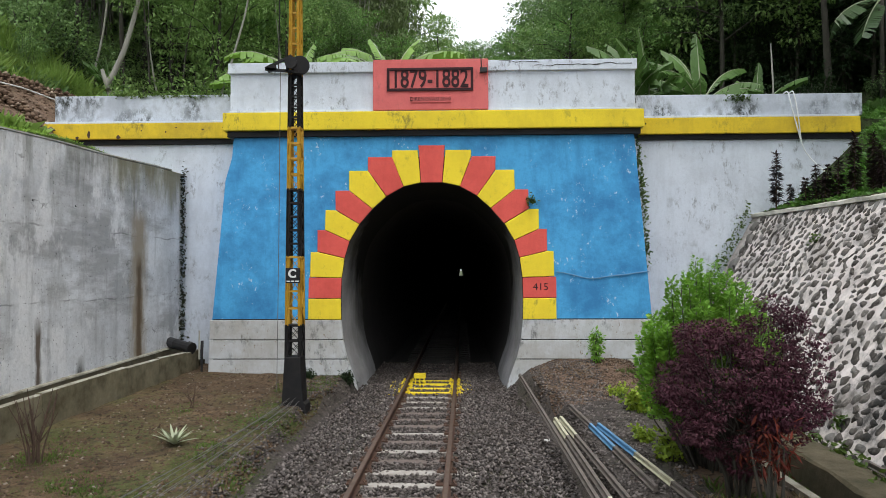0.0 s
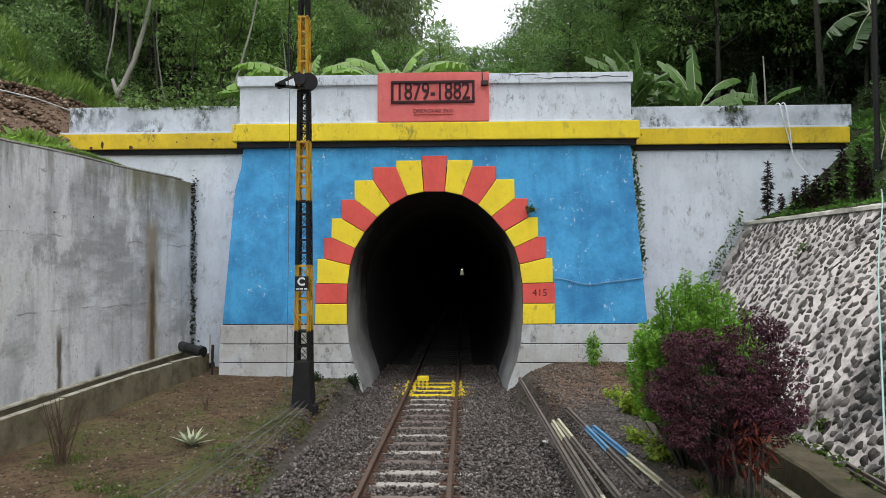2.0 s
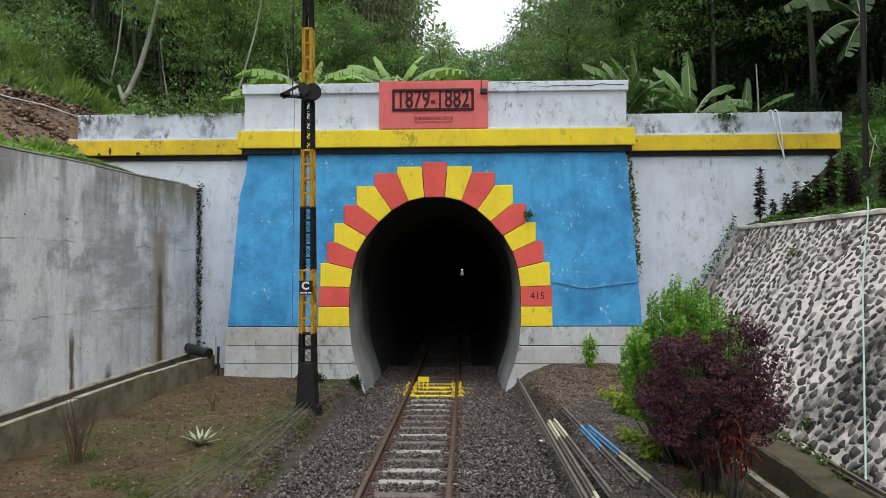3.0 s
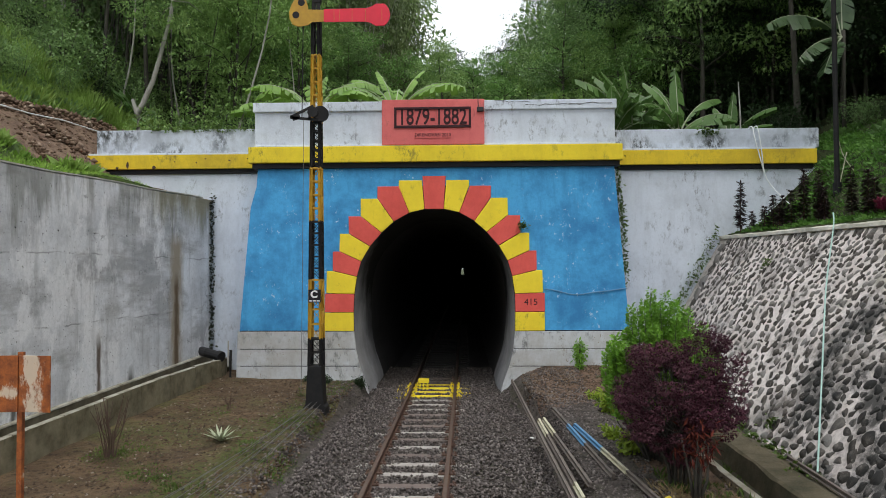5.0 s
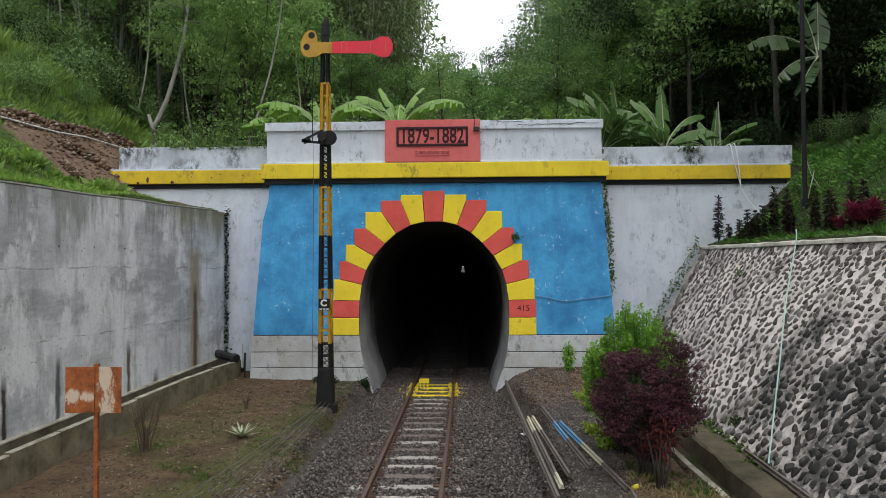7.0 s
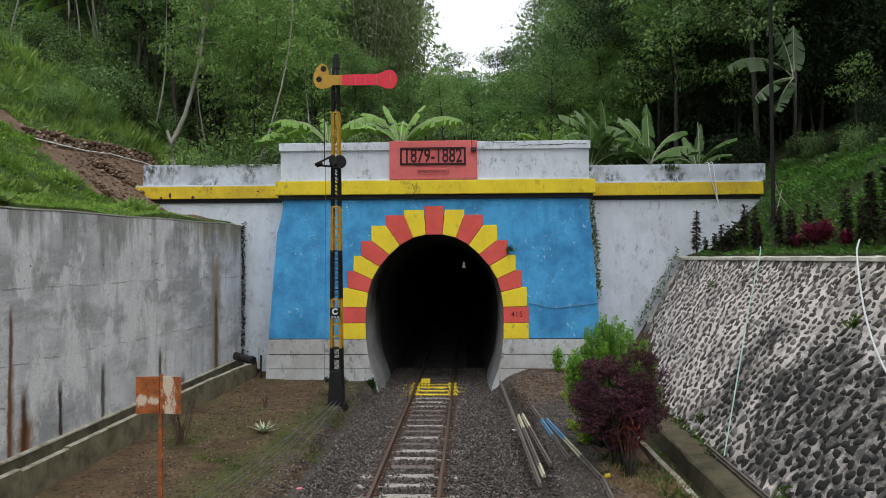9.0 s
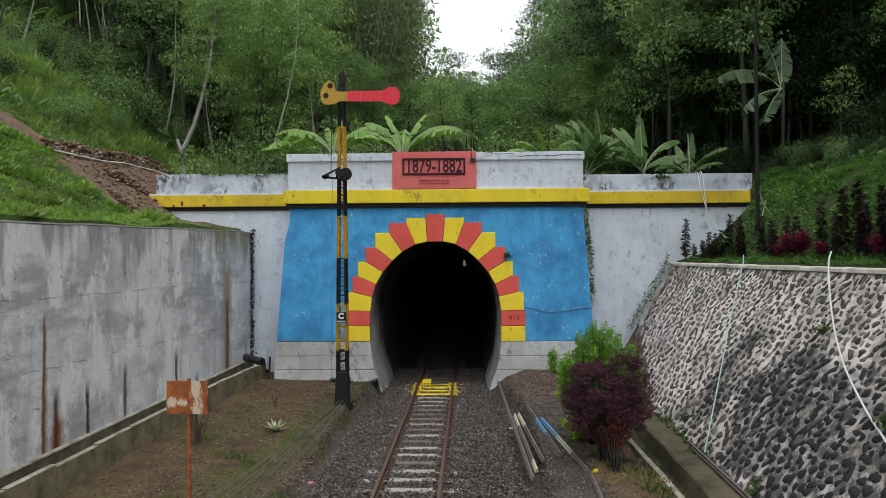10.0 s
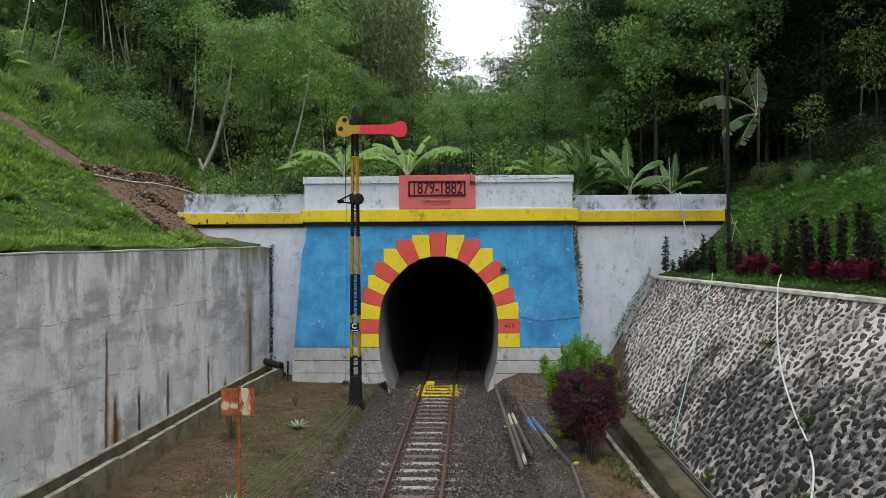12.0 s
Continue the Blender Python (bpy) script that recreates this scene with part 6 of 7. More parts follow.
def build_agave(x, y, size):
    th = group("agave", (x, y, land(x, y)))
    tagged(th, "small pale variegated agave rosette on bare soil", "agave", "agaves")
    r = random.Random(int(x * 10))
    for i in range(19):
        a = i * 2.4
        up = 0.35 + 0.9 * (i / 15)
        L = size * r.uniform(0.85, 1.15)
        bm = bmesh.new()
        pts = []
        for t in np.linspace(0, 1, 6):
            c = Vector((math.cos(a) * L * t / (1 + up), math.sin(a) * L * t / (1 + up), up * L * t / (1 + up) + 0.02 - 0.1 * L * t * t))
            w = 0.03 * size / 0.5 * (1 - t) ** 0.6 + 0.002
            s = Vector((-math.sin(a), math.cos(a), 0)) * w
            pts.append((c - s, c - Vector((0, 0, w * 0.5)), c + s))
        rows = [[bm.verts.new(p) for p in row] for row in pts]
        for r0, r1 in zip(rows, rows[1:]):
            for k in (0, 1):
                bm.faces.new((r0[k], r0[k + 1], r1[k + 1], r1[k]))
        part("leaf", bm, L_AGAVE, th)


build_agave(-3.38, 10.1, 0.48)
build_agave(-3.35, 4.6, 0.45)


def build_twigs(x, y, h, count, name, label):
    th = group(name, (x, y, land(x, y)))
    tagged(th, label, "shrub")
    r = random.Random(int(100 * h))
    for i in range(count):
        a = r.uniform(0, math.tau)
        bm = bmesh.new()
        pts = [Vector((0.05 * math.cos(a), 0.05 * math.sin(a), -0.1))]
        for t in (0.3, 0.6, 1.0):
            pts.append(Vector((h * 0.28 * t * math.cos(a) + r.uniform(-0.04, 0.04), h * 0.28 * t * math.sin(a) + r.uniform(-0.04, 0.04), h * t * r.uniform(0.8, 1))))
        tube(bm, pts, [0.014, 0.010, 0.008, 0.004], 5)
        for k in (1, 2):
            q = pts[k] + Vector((r.uniform(-0.16, 0.16), r.uniform(-0.16, 0.16), r.uniform(0.1, 0.25)))
            tube(bm, [pts[k], q], [0.006, 0.003], 4)
        part("twig", bm, TWIG, th)


build_twigs(-4.75, 9.0, 0.95, 14, "bare_shrub", "bare reddish twiggy shrub on damp soil")
build_twigs(-4.0, 12.4, 0.35, 3, "dead_stub", "dead twig stub in the soil")

# bed along the crest: dark columns and pink cordylines
proto = [column_plant("column_plant", 40 + k, h, L_COLUMN) for k, h in enumerate((0.6, 0.9, 1.2, 1.5))]
spots = ((7.86, 16.35, 2, 1.05), (7.98, 15.9, 0, 0.8), (8.12, 15.5, 0, 0.9), (8.2, 15.2, 1, 0.85), (8.25, 14.8, 1, 0.8), (8.3, 14.45, 1, 0.9), (8.42, 14.1, 2, 1.0), (8.5, 13.6, 2, 0.9), (8.45, 13.3, 1, 0.9), (8.75, 12.7, 2, 0.85),
         (8.8, 12.2, 1, 1.0), (8.6, 11.6, 1, 0.8), (8.85, 9.1, 2, 0.8), (8.9, 8.75, 3, 0.95), (9.0, 8.45, 3, 1.0), (8.95, 8.2, 2, 1.0), (8.8, 7.1, 2, 1.0), (9.0, 6.9, 3, 0.95), (9.05, 6.2, 3, 1.05), (9.1, 5.9, 3, 0.9), (9.1, 4.9, 2, 1.0), (9.2, 4.3, 3, 1.0), (9.2, 3.2, 2, 1.0), (9.3, 2.2, 3, 1.0), (9.3, 0.8, 2, 1.0), (8.1, 14.6, 0, 0.9), (8.35, 13.0, 1, 0.8), (8.65, 11.0, 2, 0.8), (8.75, 10.7, 1, 1.0), (8.85, 9.7, 2, 0.95), (8.8, 7.8, 2, 0.9), (8.95, 7.6, 3, 0.9), (8.9, 5.3, 2, 0.9), (9.05, 4.5, 2, 0.9))
used = set()
for k, (x, y, p, s) in enumerate(spots):
    th = copy_at(proto[p], x, y, 53 * k, s) if p in used else stand(proto[p], x, y, None, 53 * k, s)
    used.add(p)
    tagged(th, "upright blackish purple foliage plant in the bed above the revetment", "foliage plant", "dark bed plants")
proto = cordyline("pink_cordyline", 60, 0.8, L_PINK)
for k, (x, y, s) in enumerate(((8.65, 10.3, 0.8), (8.6, 11.3, 0.45), (8.75, 6.5, 0.6), (8.85, 5.6, 0.75), (8.95, 5.0, 0.6), (8.95, 3.6, 0.8), (9.0, 1.6, 0.8), (8.6, 10.6, 0.75), (8.7, 9.4, 0.5), (8.75, 7.3, 0.7), (8.8, 6.1, 0.75))):
    th = copy_at(proto, x, y, 70 * k, s) if k else stand(proto, x, y, None, 0, s)
    tagged(th, "pink-red cordyline in the bed above the revetment", "cordyline", "pink bed plants")


def cover(name, area, count, L, ratio, material, label, category, up=0.9, grow=None, tuft=6, spread=0.08):
    """Tufts of short blades or leaves spread over a piece of the ground, taller in some patches than in others."""
    x0, x1, y0, y1 = area
    cs, ds, ls = [], [], []
    g = random.Random(count)
    while len(cs) < count:
        x, y = g.uniform(x0, x1), g.uniform(y0, y1)
        if grow and not grow(x, y):
            continue
        tall = L * (1.0 + 0.9 * lump(x, y, 0.8, 4) + 0.5 * lump(x, y, 2.5, 6)) * g.uniform(0.7, 1.25)
        z = land(x, y)
        for _ in range(tuft):
            a, b = g.uniform(0, math.tau), g.uniform(0.15, 1.0)
            cs.append((x + spread * b * math.cos(a), y + spread * b * math.sin(a), z - 0.02))
            ds.append((b * math.cos(a), b * math.sin(a), up * g.uniform(0.6, 1.3)))
            ls.append(max(0.3 * L, tall * g.uniform(0.6, 1.1)))
    size = np.array(ls)
    v, f = blades(np.array(cs), np.array(ds), randdir(len(cs), 0.6), size, size * ratio, droop=0.3)
    tagged(new(name, leaf_mesh(name, v, f, material)), label, category, kind="stuff")


def turf_left(x, y):
    d = wall_x(min(y, 17)) - x
    return d > (0.30 if y < 7.5 else 0.75 if y < 13.2 else 1.3) and (y < 16.8 or x < -9.6) and not bare(x, y, 0.3 * lump(x, y, 1.5)) and lump(x, y, 0.9) > -0.55


def cover_right(x, y):
    e = x - crest_x(min(y, 16.8))
    return e > 0.28 and (y < 16.8 or x > 10.2) and x < 13.2 + 0.5 * lump(x, y, 0.6)


cover("bank_grass", (-17, -6.3, -6, 22), 72000, 0.145, 0.2, L_GRASS, "bright green grass on the bank above the wall", "grass", 1.0, turf_left)
cover("tall_grass", (-29, -10, 15.5, 42), 42000, 0.36, 0.12, L_TALL, "tall wild grass and weeds on the hillside", "grass", 1.1, spread=0.2, tuft=12, grow=lambda x, y: x < -12.3 + 0.14 * (y - 15.3) and 15.5 + 0.5 * (-12.4 - x) < y < 26 + 1.25 * max(0, -x - 13) and lump(x, y, 0.5) > -0.35)
cover("slope_grass", (-17, -10.0, 21.6, 27.5), 16000, 0.55, 0.09, L_TALL, "tall feathery grass above the dirt terrace", "grass", 1.2, spread=0.22, tuft=10, grow=lambda x, y: lump(x, y, 0.6, 7) > -0.45 and x < -10.0 - 0.25 * (y - 21.6))
cover("bank_cover", (7.7, 14.2, 0, 21.5), 84000, 0.11, 0.5, L_COVER, "dark green creeping leaves on the bank", "ground cover", 0.6, cover_right, 5, 0.14)
cover("wall_edge_grass", (-10.5, -5.4, -6, 16.6), 8000, 0.06, 0.22, L_GRASS, "short green grass along the top of the wall", "grass", 0.8, lambda x, y: 0.31 < wall_x(y) - x < 0.9 and y < 14.5, 6, 0.08)
cover("broad_leaved_weeds", (12.2, 14.6, 2, 21.5), 2600, 0.30, 0.85, L_BROAD, "heart-shaped broad leaves along the upper edge of the bank", "weeds", 0.5, lambda x, y: lump(x, y, 0.9, 12) + 0.5 * lump(x, y, 0.3, 2) > 0.1, 5, 0.22)
cover("bank_weeds", (-17, -6.5, -4, 17), 30000, 0.14, 0.5, L_HERB2, "broad-leaved weeds among the bank grass", "weeds", 0.6, lambda x, y: turf_left(x, y) and lump(x, y, 1.1, 9) > 0.12, 7, 0.12)
cover("bank_herbs", (-13, -6.6, 0, 16.5), 14000, 0.2, 0.36, L_TALL, "leafy herb clumps on the bank above the wall", "herbs", 1.0, lambda x, y: turf_left(x, y) and lump(x, y, 1.9, 14) + 0.4 * lump(x, y, 0.7, 3) > 0.35, 9, 0.16)
cover("slope_weeds", (-29, -10, 15.5, 41), 24000, 0.24, 0.45, L_FOREST, "leafy weeds on the open hillside", "weeds", 0.7, lambda x, y: x < -12.2 + 0.14 * (y - 15.3) and 15.3 + 0.5 * (-12.4 - x) < y < 26 + 1.25 * max(0, -x - 13) and lump(x, y, 0.7, 11) > 0.05, 9, 0.25)
cover("dry_grass", (3.4, 4.6, 3.5, 8.0), 5200, 0.12, 0.1, STRAW, "dry straw-coloured grass beside the foot gutter", "grass", 0.5, lambda x, y: lump(x, y, 0.9, 3) > -0.15)
cover("soil_weeds", (-5.2, -2.0, 4, 15.9), 15000, 0.045, 0.25, L_MOSS, "small weeds and moss on damp soil", "weeds", 0.8, lambda x, y: lump(x, y, 0.55, 2) + 0.5 * lump(x, y, 2.3, 5) > 0.22)
cover("verge_weeds", (-3.0, -1.95, 3, 15.9), 5000, 0.055, 0.2, L_MOSS, "thin green weeds on the ballast edge", "weeds", 0.9, lambda x, y: lump(x, y, 0.8, 5) > 0.0)
cover("channel_weeds", (3.6, 5.7, 2, 15), 4200, 0.12, 0.25, L_MOSS, "weeds along the foot gutter", "weeds", 0.9, lambda x, y: lump(x, y, 0.9, 8) > 0.1)


def build_moss(name, spots, label, material=None):
    cs, ds, ls = [], [], []
    g = random.Random(9)
    for (x, y, z, rx, rz, n) in spots:
        for _ in range(n):
            cs.append((x + g.gauss(0, rx), y + g.uniform(-0.05, 0.03), z + g.gauss(0, rz)))
            ds.append((g.gauss(0, 0.5), -0.8, g.gauss(-0.2, 0.5)))
            ls.append(g.uniform(0.05, 0.13))
    n = len(cs)
    v, f = blades(np.array(cs), np.array(ds), randdir(n), np.array(ls), np.array(ls) * 0.5, droop=0.2)
    tagged(new(name, leaf_mesh(name, v, f, material or L_MOSS)), label, "moss", kind="stuff")


TUFTS = ((6.9, 0.72, 110), (3.9, 0.46, 120), (13.6, 0.82, 60), (2.6, 0.2, 90), (9.8, 0.12, 60), (5.6, 0.05, 80))
build_moss("corner_ferns", [(4.84, 16.8, 5.2, 0.06, 0.35, 260), (4.88, 16.7, 4.5, 0.07, 0.2, 160), (4.95, 16.7, 3.9, 0.05, 0.35, 200), (5.0, 16.7, 3.0, 0.04, 0.25, 120)], "green ferns and moss in the corner of the portal")
build_moss("wing_ferns", [(6.3 + 0.14 * k, 16.99, 1.9 + 0.245 * k, 0.06, 0.12, 38) for k in range(9)], "small ferns along the revetment's end")
build_moss("parapet_moss", [(x, 17.07, 6.87 + 0.02 * math.sin(9 * x), 0.09, 0.03, 26) for x in np.arange(-7.6, -4.8, 0.23)] + [(7.3, 17.05, 6.66, 0.22, 0.05, 120)], "moss and weeds on top of the wing wall")
build_moss("arch_fern", [(2.30, 16.10, 4.16, 0.05, 0.06, 90)], "small fern growing on an arch stone")
# dark blades added in place of the joint's rough stone teeth
build_moss("wall_edge_moss", [(-5.98, 17.0, z, 0.03, 0.12, 40) for z in np.arange(1.0, 4.9, 0.3)], "dark tufts standing in for stone teeth in the retaining wall's joint", L_JOINT)
build_moss("foot_tufts", [(5.60 + 0.02 * (k % 3), 15.6 - 0.31 * k, floor_z(4.5, 15.6 - 0.31 * k) + 0.10, 0.09, 0.04, (70, 20, 45, 10)[k % 4]) for k in range(26)], "small weeds along the revetment's foot")
build_moss("revetment_tufts", [(*revet(y, s_, 0.03), 0.09, 0.06, k) for y, s_, k in TUFTS], "green tufts growing between the stones", L_MOSS)

for k, (x, y, s) in enumerate(((-2.62, 15.55, 0.45), (-1.75, 15.5, 0.6), (-3.1, 15.7, 0.35))):
    tagged(stand(shrub("weed_clump", 90 + k, 0.3, 0.42, 0.13, 0.3, 130, L_DARK, 5, 0.02), x, y, None, 50 * k, s), "small dark weed at the foot of the portal", "weed", "weeds by the portal")


def litter(name, x, y, label, category, material, build):
    bm = bmesh.new()
    build(bm)
    ob = part(name, bm, material, None)
    ob.matrix_world = pose(x, y, land(x, y), 0, 0, 35)
    tagged(ob, label, category)


def crumple(bm):
    g = random.Random(4)
    bmesh.ops.create_icosphere(bm, subdivisions=2, radius=0.08, matrix=Matrix.Diagonal((1.3, 0.8, 0.4, 1)))
    for v in bm.verts:
        v.co = v.co * g.uniform(0.75, 1.15)


litter("bottle", 2.12, 11.7, "small white plastic bottle lying by the ballast", "bottle", PLAIN_WHITE, lambda bm: tube(bm, [(-0.09, 0, 0.035), (-0.085, 0, 0.035), (0.05, 0, 0.035), (0.07, 0, 0.035), (0.10, 0, 0.035)], [0.01, 0.035, 0.035, 0.014, 0.014], 10))
litter("plastic_bag", -1.93, 7.15, "crumpled pink plastic bag at the ballast edge", "bag", PINK_BAG, crumple)
litter("plastic_cup", 3.42, 7.1, "yellow plastic cup lying by the old rails", "cup", YELLOW_CUP, lambda bm: tube(bm, [(-0.05, 0, 0.04), (-0.045, 0, 0.04), (0.05, 0, 0.045)], [0.01, 0.032, 0.042], 12))

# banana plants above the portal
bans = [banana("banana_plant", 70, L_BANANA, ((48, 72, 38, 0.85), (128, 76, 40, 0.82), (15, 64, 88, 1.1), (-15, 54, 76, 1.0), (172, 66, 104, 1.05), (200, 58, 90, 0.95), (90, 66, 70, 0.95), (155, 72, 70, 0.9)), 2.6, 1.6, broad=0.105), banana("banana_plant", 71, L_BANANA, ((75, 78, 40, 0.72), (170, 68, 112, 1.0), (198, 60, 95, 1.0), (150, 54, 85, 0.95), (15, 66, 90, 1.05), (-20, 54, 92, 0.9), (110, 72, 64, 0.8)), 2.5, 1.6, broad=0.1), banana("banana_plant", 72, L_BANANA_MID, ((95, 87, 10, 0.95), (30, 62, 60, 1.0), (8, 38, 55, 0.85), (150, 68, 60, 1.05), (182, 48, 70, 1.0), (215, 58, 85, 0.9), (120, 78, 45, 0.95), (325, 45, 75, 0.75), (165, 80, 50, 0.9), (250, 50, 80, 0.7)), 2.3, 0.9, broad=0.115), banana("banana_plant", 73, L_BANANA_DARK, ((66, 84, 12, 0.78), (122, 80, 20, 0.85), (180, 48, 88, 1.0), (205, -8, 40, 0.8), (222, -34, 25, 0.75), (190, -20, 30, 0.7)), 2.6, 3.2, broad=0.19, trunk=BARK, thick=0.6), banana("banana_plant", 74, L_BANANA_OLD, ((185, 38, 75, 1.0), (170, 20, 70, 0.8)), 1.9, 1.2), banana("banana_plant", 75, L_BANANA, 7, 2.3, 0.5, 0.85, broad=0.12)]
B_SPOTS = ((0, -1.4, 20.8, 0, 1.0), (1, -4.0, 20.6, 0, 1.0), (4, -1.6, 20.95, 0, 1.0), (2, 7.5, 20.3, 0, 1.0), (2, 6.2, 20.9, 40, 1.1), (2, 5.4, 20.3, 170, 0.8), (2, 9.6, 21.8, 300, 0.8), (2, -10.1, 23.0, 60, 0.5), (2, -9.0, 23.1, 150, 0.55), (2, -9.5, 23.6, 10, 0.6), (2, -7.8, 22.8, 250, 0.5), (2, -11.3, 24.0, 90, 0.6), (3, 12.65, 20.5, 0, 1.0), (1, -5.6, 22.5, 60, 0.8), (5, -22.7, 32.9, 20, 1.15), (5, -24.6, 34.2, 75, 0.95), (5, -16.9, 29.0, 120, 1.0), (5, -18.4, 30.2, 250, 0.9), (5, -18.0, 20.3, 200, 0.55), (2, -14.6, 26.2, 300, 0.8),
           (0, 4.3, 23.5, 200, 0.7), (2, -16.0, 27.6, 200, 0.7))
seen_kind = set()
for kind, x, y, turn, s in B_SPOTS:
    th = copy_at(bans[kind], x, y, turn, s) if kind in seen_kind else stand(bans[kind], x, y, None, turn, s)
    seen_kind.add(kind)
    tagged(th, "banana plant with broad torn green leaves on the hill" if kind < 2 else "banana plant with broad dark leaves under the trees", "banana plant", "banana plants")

# forest
def forked_tree(x, y):
    """A pale tree that forks low: a broken stub to one side and a leaning stem with a feathery crown."""
    th = group("leaning_tree", (x, y, land(x, y)))
    tagged(th, "pale leaning forked tree with feathery light green leaves", "tree")
    bm = bmesh.new()
    stem = [(0.05, 0, -0.4), (0.03, 0, 0.6), (0.0, 0, 1.32), (0.16, 0.03, 1.62), (0.46, 0.08, 2.35), (0.72, 0.12, 3.3), (1.0, 0.2, 4.6), (1.15, 0.25, 5.9), (1.35, 0.3, 7.4)]
    tube(bm, stem, [0.12, 0.105, 0.10, 0.085, 0.08, 0.07, 0.055, 0.04, 0.02], 9)
    tube(bm, [(0.02, 0, 1.15), (-0.10, 0, 1.5), (-0.19, 0.02, 1.76)], [0.085, 0.07, 0.05], 8)
    r = random.Random(6)
    clumps = []
    for i in range(15):
        a, t = i * 2.4, r.uniform(0.0, 1.0)
        foot = Vector(stem[6]).lerp(Vector(stem[8]), t)
        reach = r.uniform(0.9, 2.3) * (1.1 - 0.5 * t)
        end = foot + Vector((reach * math.cos(a), reach * math.sin(a), r.uniform(0.0, 0.8)))
        tube(bm, [foot, foot.lerp(end, 0.5) + Vector((0, 0, 0.18)), end], [0.03, 0.02, 0.008], 5)
        clumps += [(*foot.lerp(end, k), r.uniform(0.4, 0.75)) for k in (0.55, 1.0)]
    clumps += [(0.35, 0.0, 4.3, 0.75), (0.95, 0.1, 4.7, 0.8), (-0.15, 0.0, 4.9, 0.65), (1.4, 0.0, 4.3, 0.55), (0.6, -0.2, 3.7, 0.5)]
    part("trunk", bm, PALE_BARK, th, smooth=True)
    part("crown", crown_leaves("crown", clumps, 620, 0.15, 0.5, L_LIGHT, 0.4, up=0.8, fine=True), None, th)


forked_tree(-10.1, 21.4)
def umbrella_tree(name, seed, height, radius, tiers, material, leaf=0.17, dense=300, thick=0.07):
    """A slim tree with flat leafy tiers at the ends of spreading limbs, the upper ones lit."""
    r = random.Random(seed)
    th = group(name)
    bm = bmesh.new()
    lean = r.uniform(-0.06, 0.06)
    stem = [(lean * height * t + 0.03 * height * math.sin(5 * t), 0.02 * height * math.sin(4 * t + seed), height * t - 0.4 * (t == 0)) for t in np.linspace(0, 1, 7)]
    tube(bm, stem, [thick * (1.15 - 0.9 * t) for t in np.linspace(0, 1, 7)], 7)
    clumps = []
    for i in range(tiers):
        t = 0.45 + 0.55 * (i + 0.5) / tiers
        k = min(5, int(t * 6))
        p = Vector(stem[k]).lerp(Vector(stem[k + 1]), t * 6 - k)
        a, reach = i * 2.4 + r.uniform(-0.4, 0.4), radius * r.uniform(0.55, 1.0) * (1.15 - 0.6 * (t - 0.45) / 0.55)
        e = p + Vector((reach * math.cos(a), reach * math.sin(a), 0.22 * reach))
        tube(bm, [p, p.lerp(e, 0.5) + Vector((0, 0, 0.12 * reach)), e], [thick * 0.4, thick * 0.28, 0.008], 5)
        for share in (0.5, 0.8, 1.05):
            q = p.lerp(e, share)
            clumps.append((q.x + r.gauss(0, 0.15), q.y + r.gauss(0, 0.15), q.z + r.uniform(-0.05, 0.12), radius * r.uniform(0.22, 0.36)))
    clumps.append((*stem[-1], radius * 0.4))
    part("trunk", bm, BARK, th, smooth=True)
    part("crown", crown_leaves("crown", clumps, dense, leaf, 0.5, material, 0.3, up=1.6, fine=True), None, th)
    return th


L_VALLEY = leafy("valley_tree_leaves", (0.10, 0.24, 0.055), (0.27, 0.47, 0.12), vary=0.35)
# the third, small tree has leaves lightened to show in the shade
tiered = [umbrella_tree("tiered_tree", 51, 7.0, 2.4, 17, L_VALLEY), umbrella_tree("tiered_tree", 52, 5.4, 2.2, 15, L_VALLEY), umbrella_tree("tiered_tree", 53, 2.9, 0.9, 9, L_LIGHT, 0.15, 420, 0.045), umbrella_tree("tiered_tree", 54, 8.0, 2.6, 18, L_DARK, 0.2, 260)]
T_SPOTS = ((0, 9.2, 30.5, 1.05), (1, 6.4, 33.0, 1.1), (1, 3.8, 35.0, 1.0), (1, 5.2, 28.5, 0.75), (1, 7.6, 27.0, 0.8), (1, 1.2, 38.0, 1.0), (1, 2.6, 31.5, 0.7), (0, 11.0, 33.5, 1.1), (0, 12.6, 29.5, 0.95), (2, 14.0, 18.9, 0.95), (2, 16.6, 19.4, 1.3), (0, -6.6, 31.0, 1.0), (0, -4.6, 34.0, 0.9), (1, -8.0, 29.0, 1.0), (0, -9.5, 33.5, 1.15), (1, -2.4, 36.5, 1.0), (0, -12.6, 31.5, 1.1), (3, 12.2, 25.5, 0.9), (3, 15.2, 24.5, 0.9), (3, 10.2, 27.5, 0.85), (3, -15.5, 33.0, 1.0), (3, -18.5, 36.5, 1.0))
stood = set()
for n_, (k, x, y, size) in enumerate(T_SPOTS):
    th = copy_at(tiered[k], x, y, 67 * n_, size) if k in stood else stand(tiered[k], x, y, None, 67 * n_, size)
    stood.add(k)
    tagged(th, ("green tree with flat leafy tiers on the hillside", "green tree with flat leafy tiers on the hillside", "small umbrella-shaped tree on the dark slope", "dark green tree with flat leafy tiers")[k], "tree", "tiered trees")


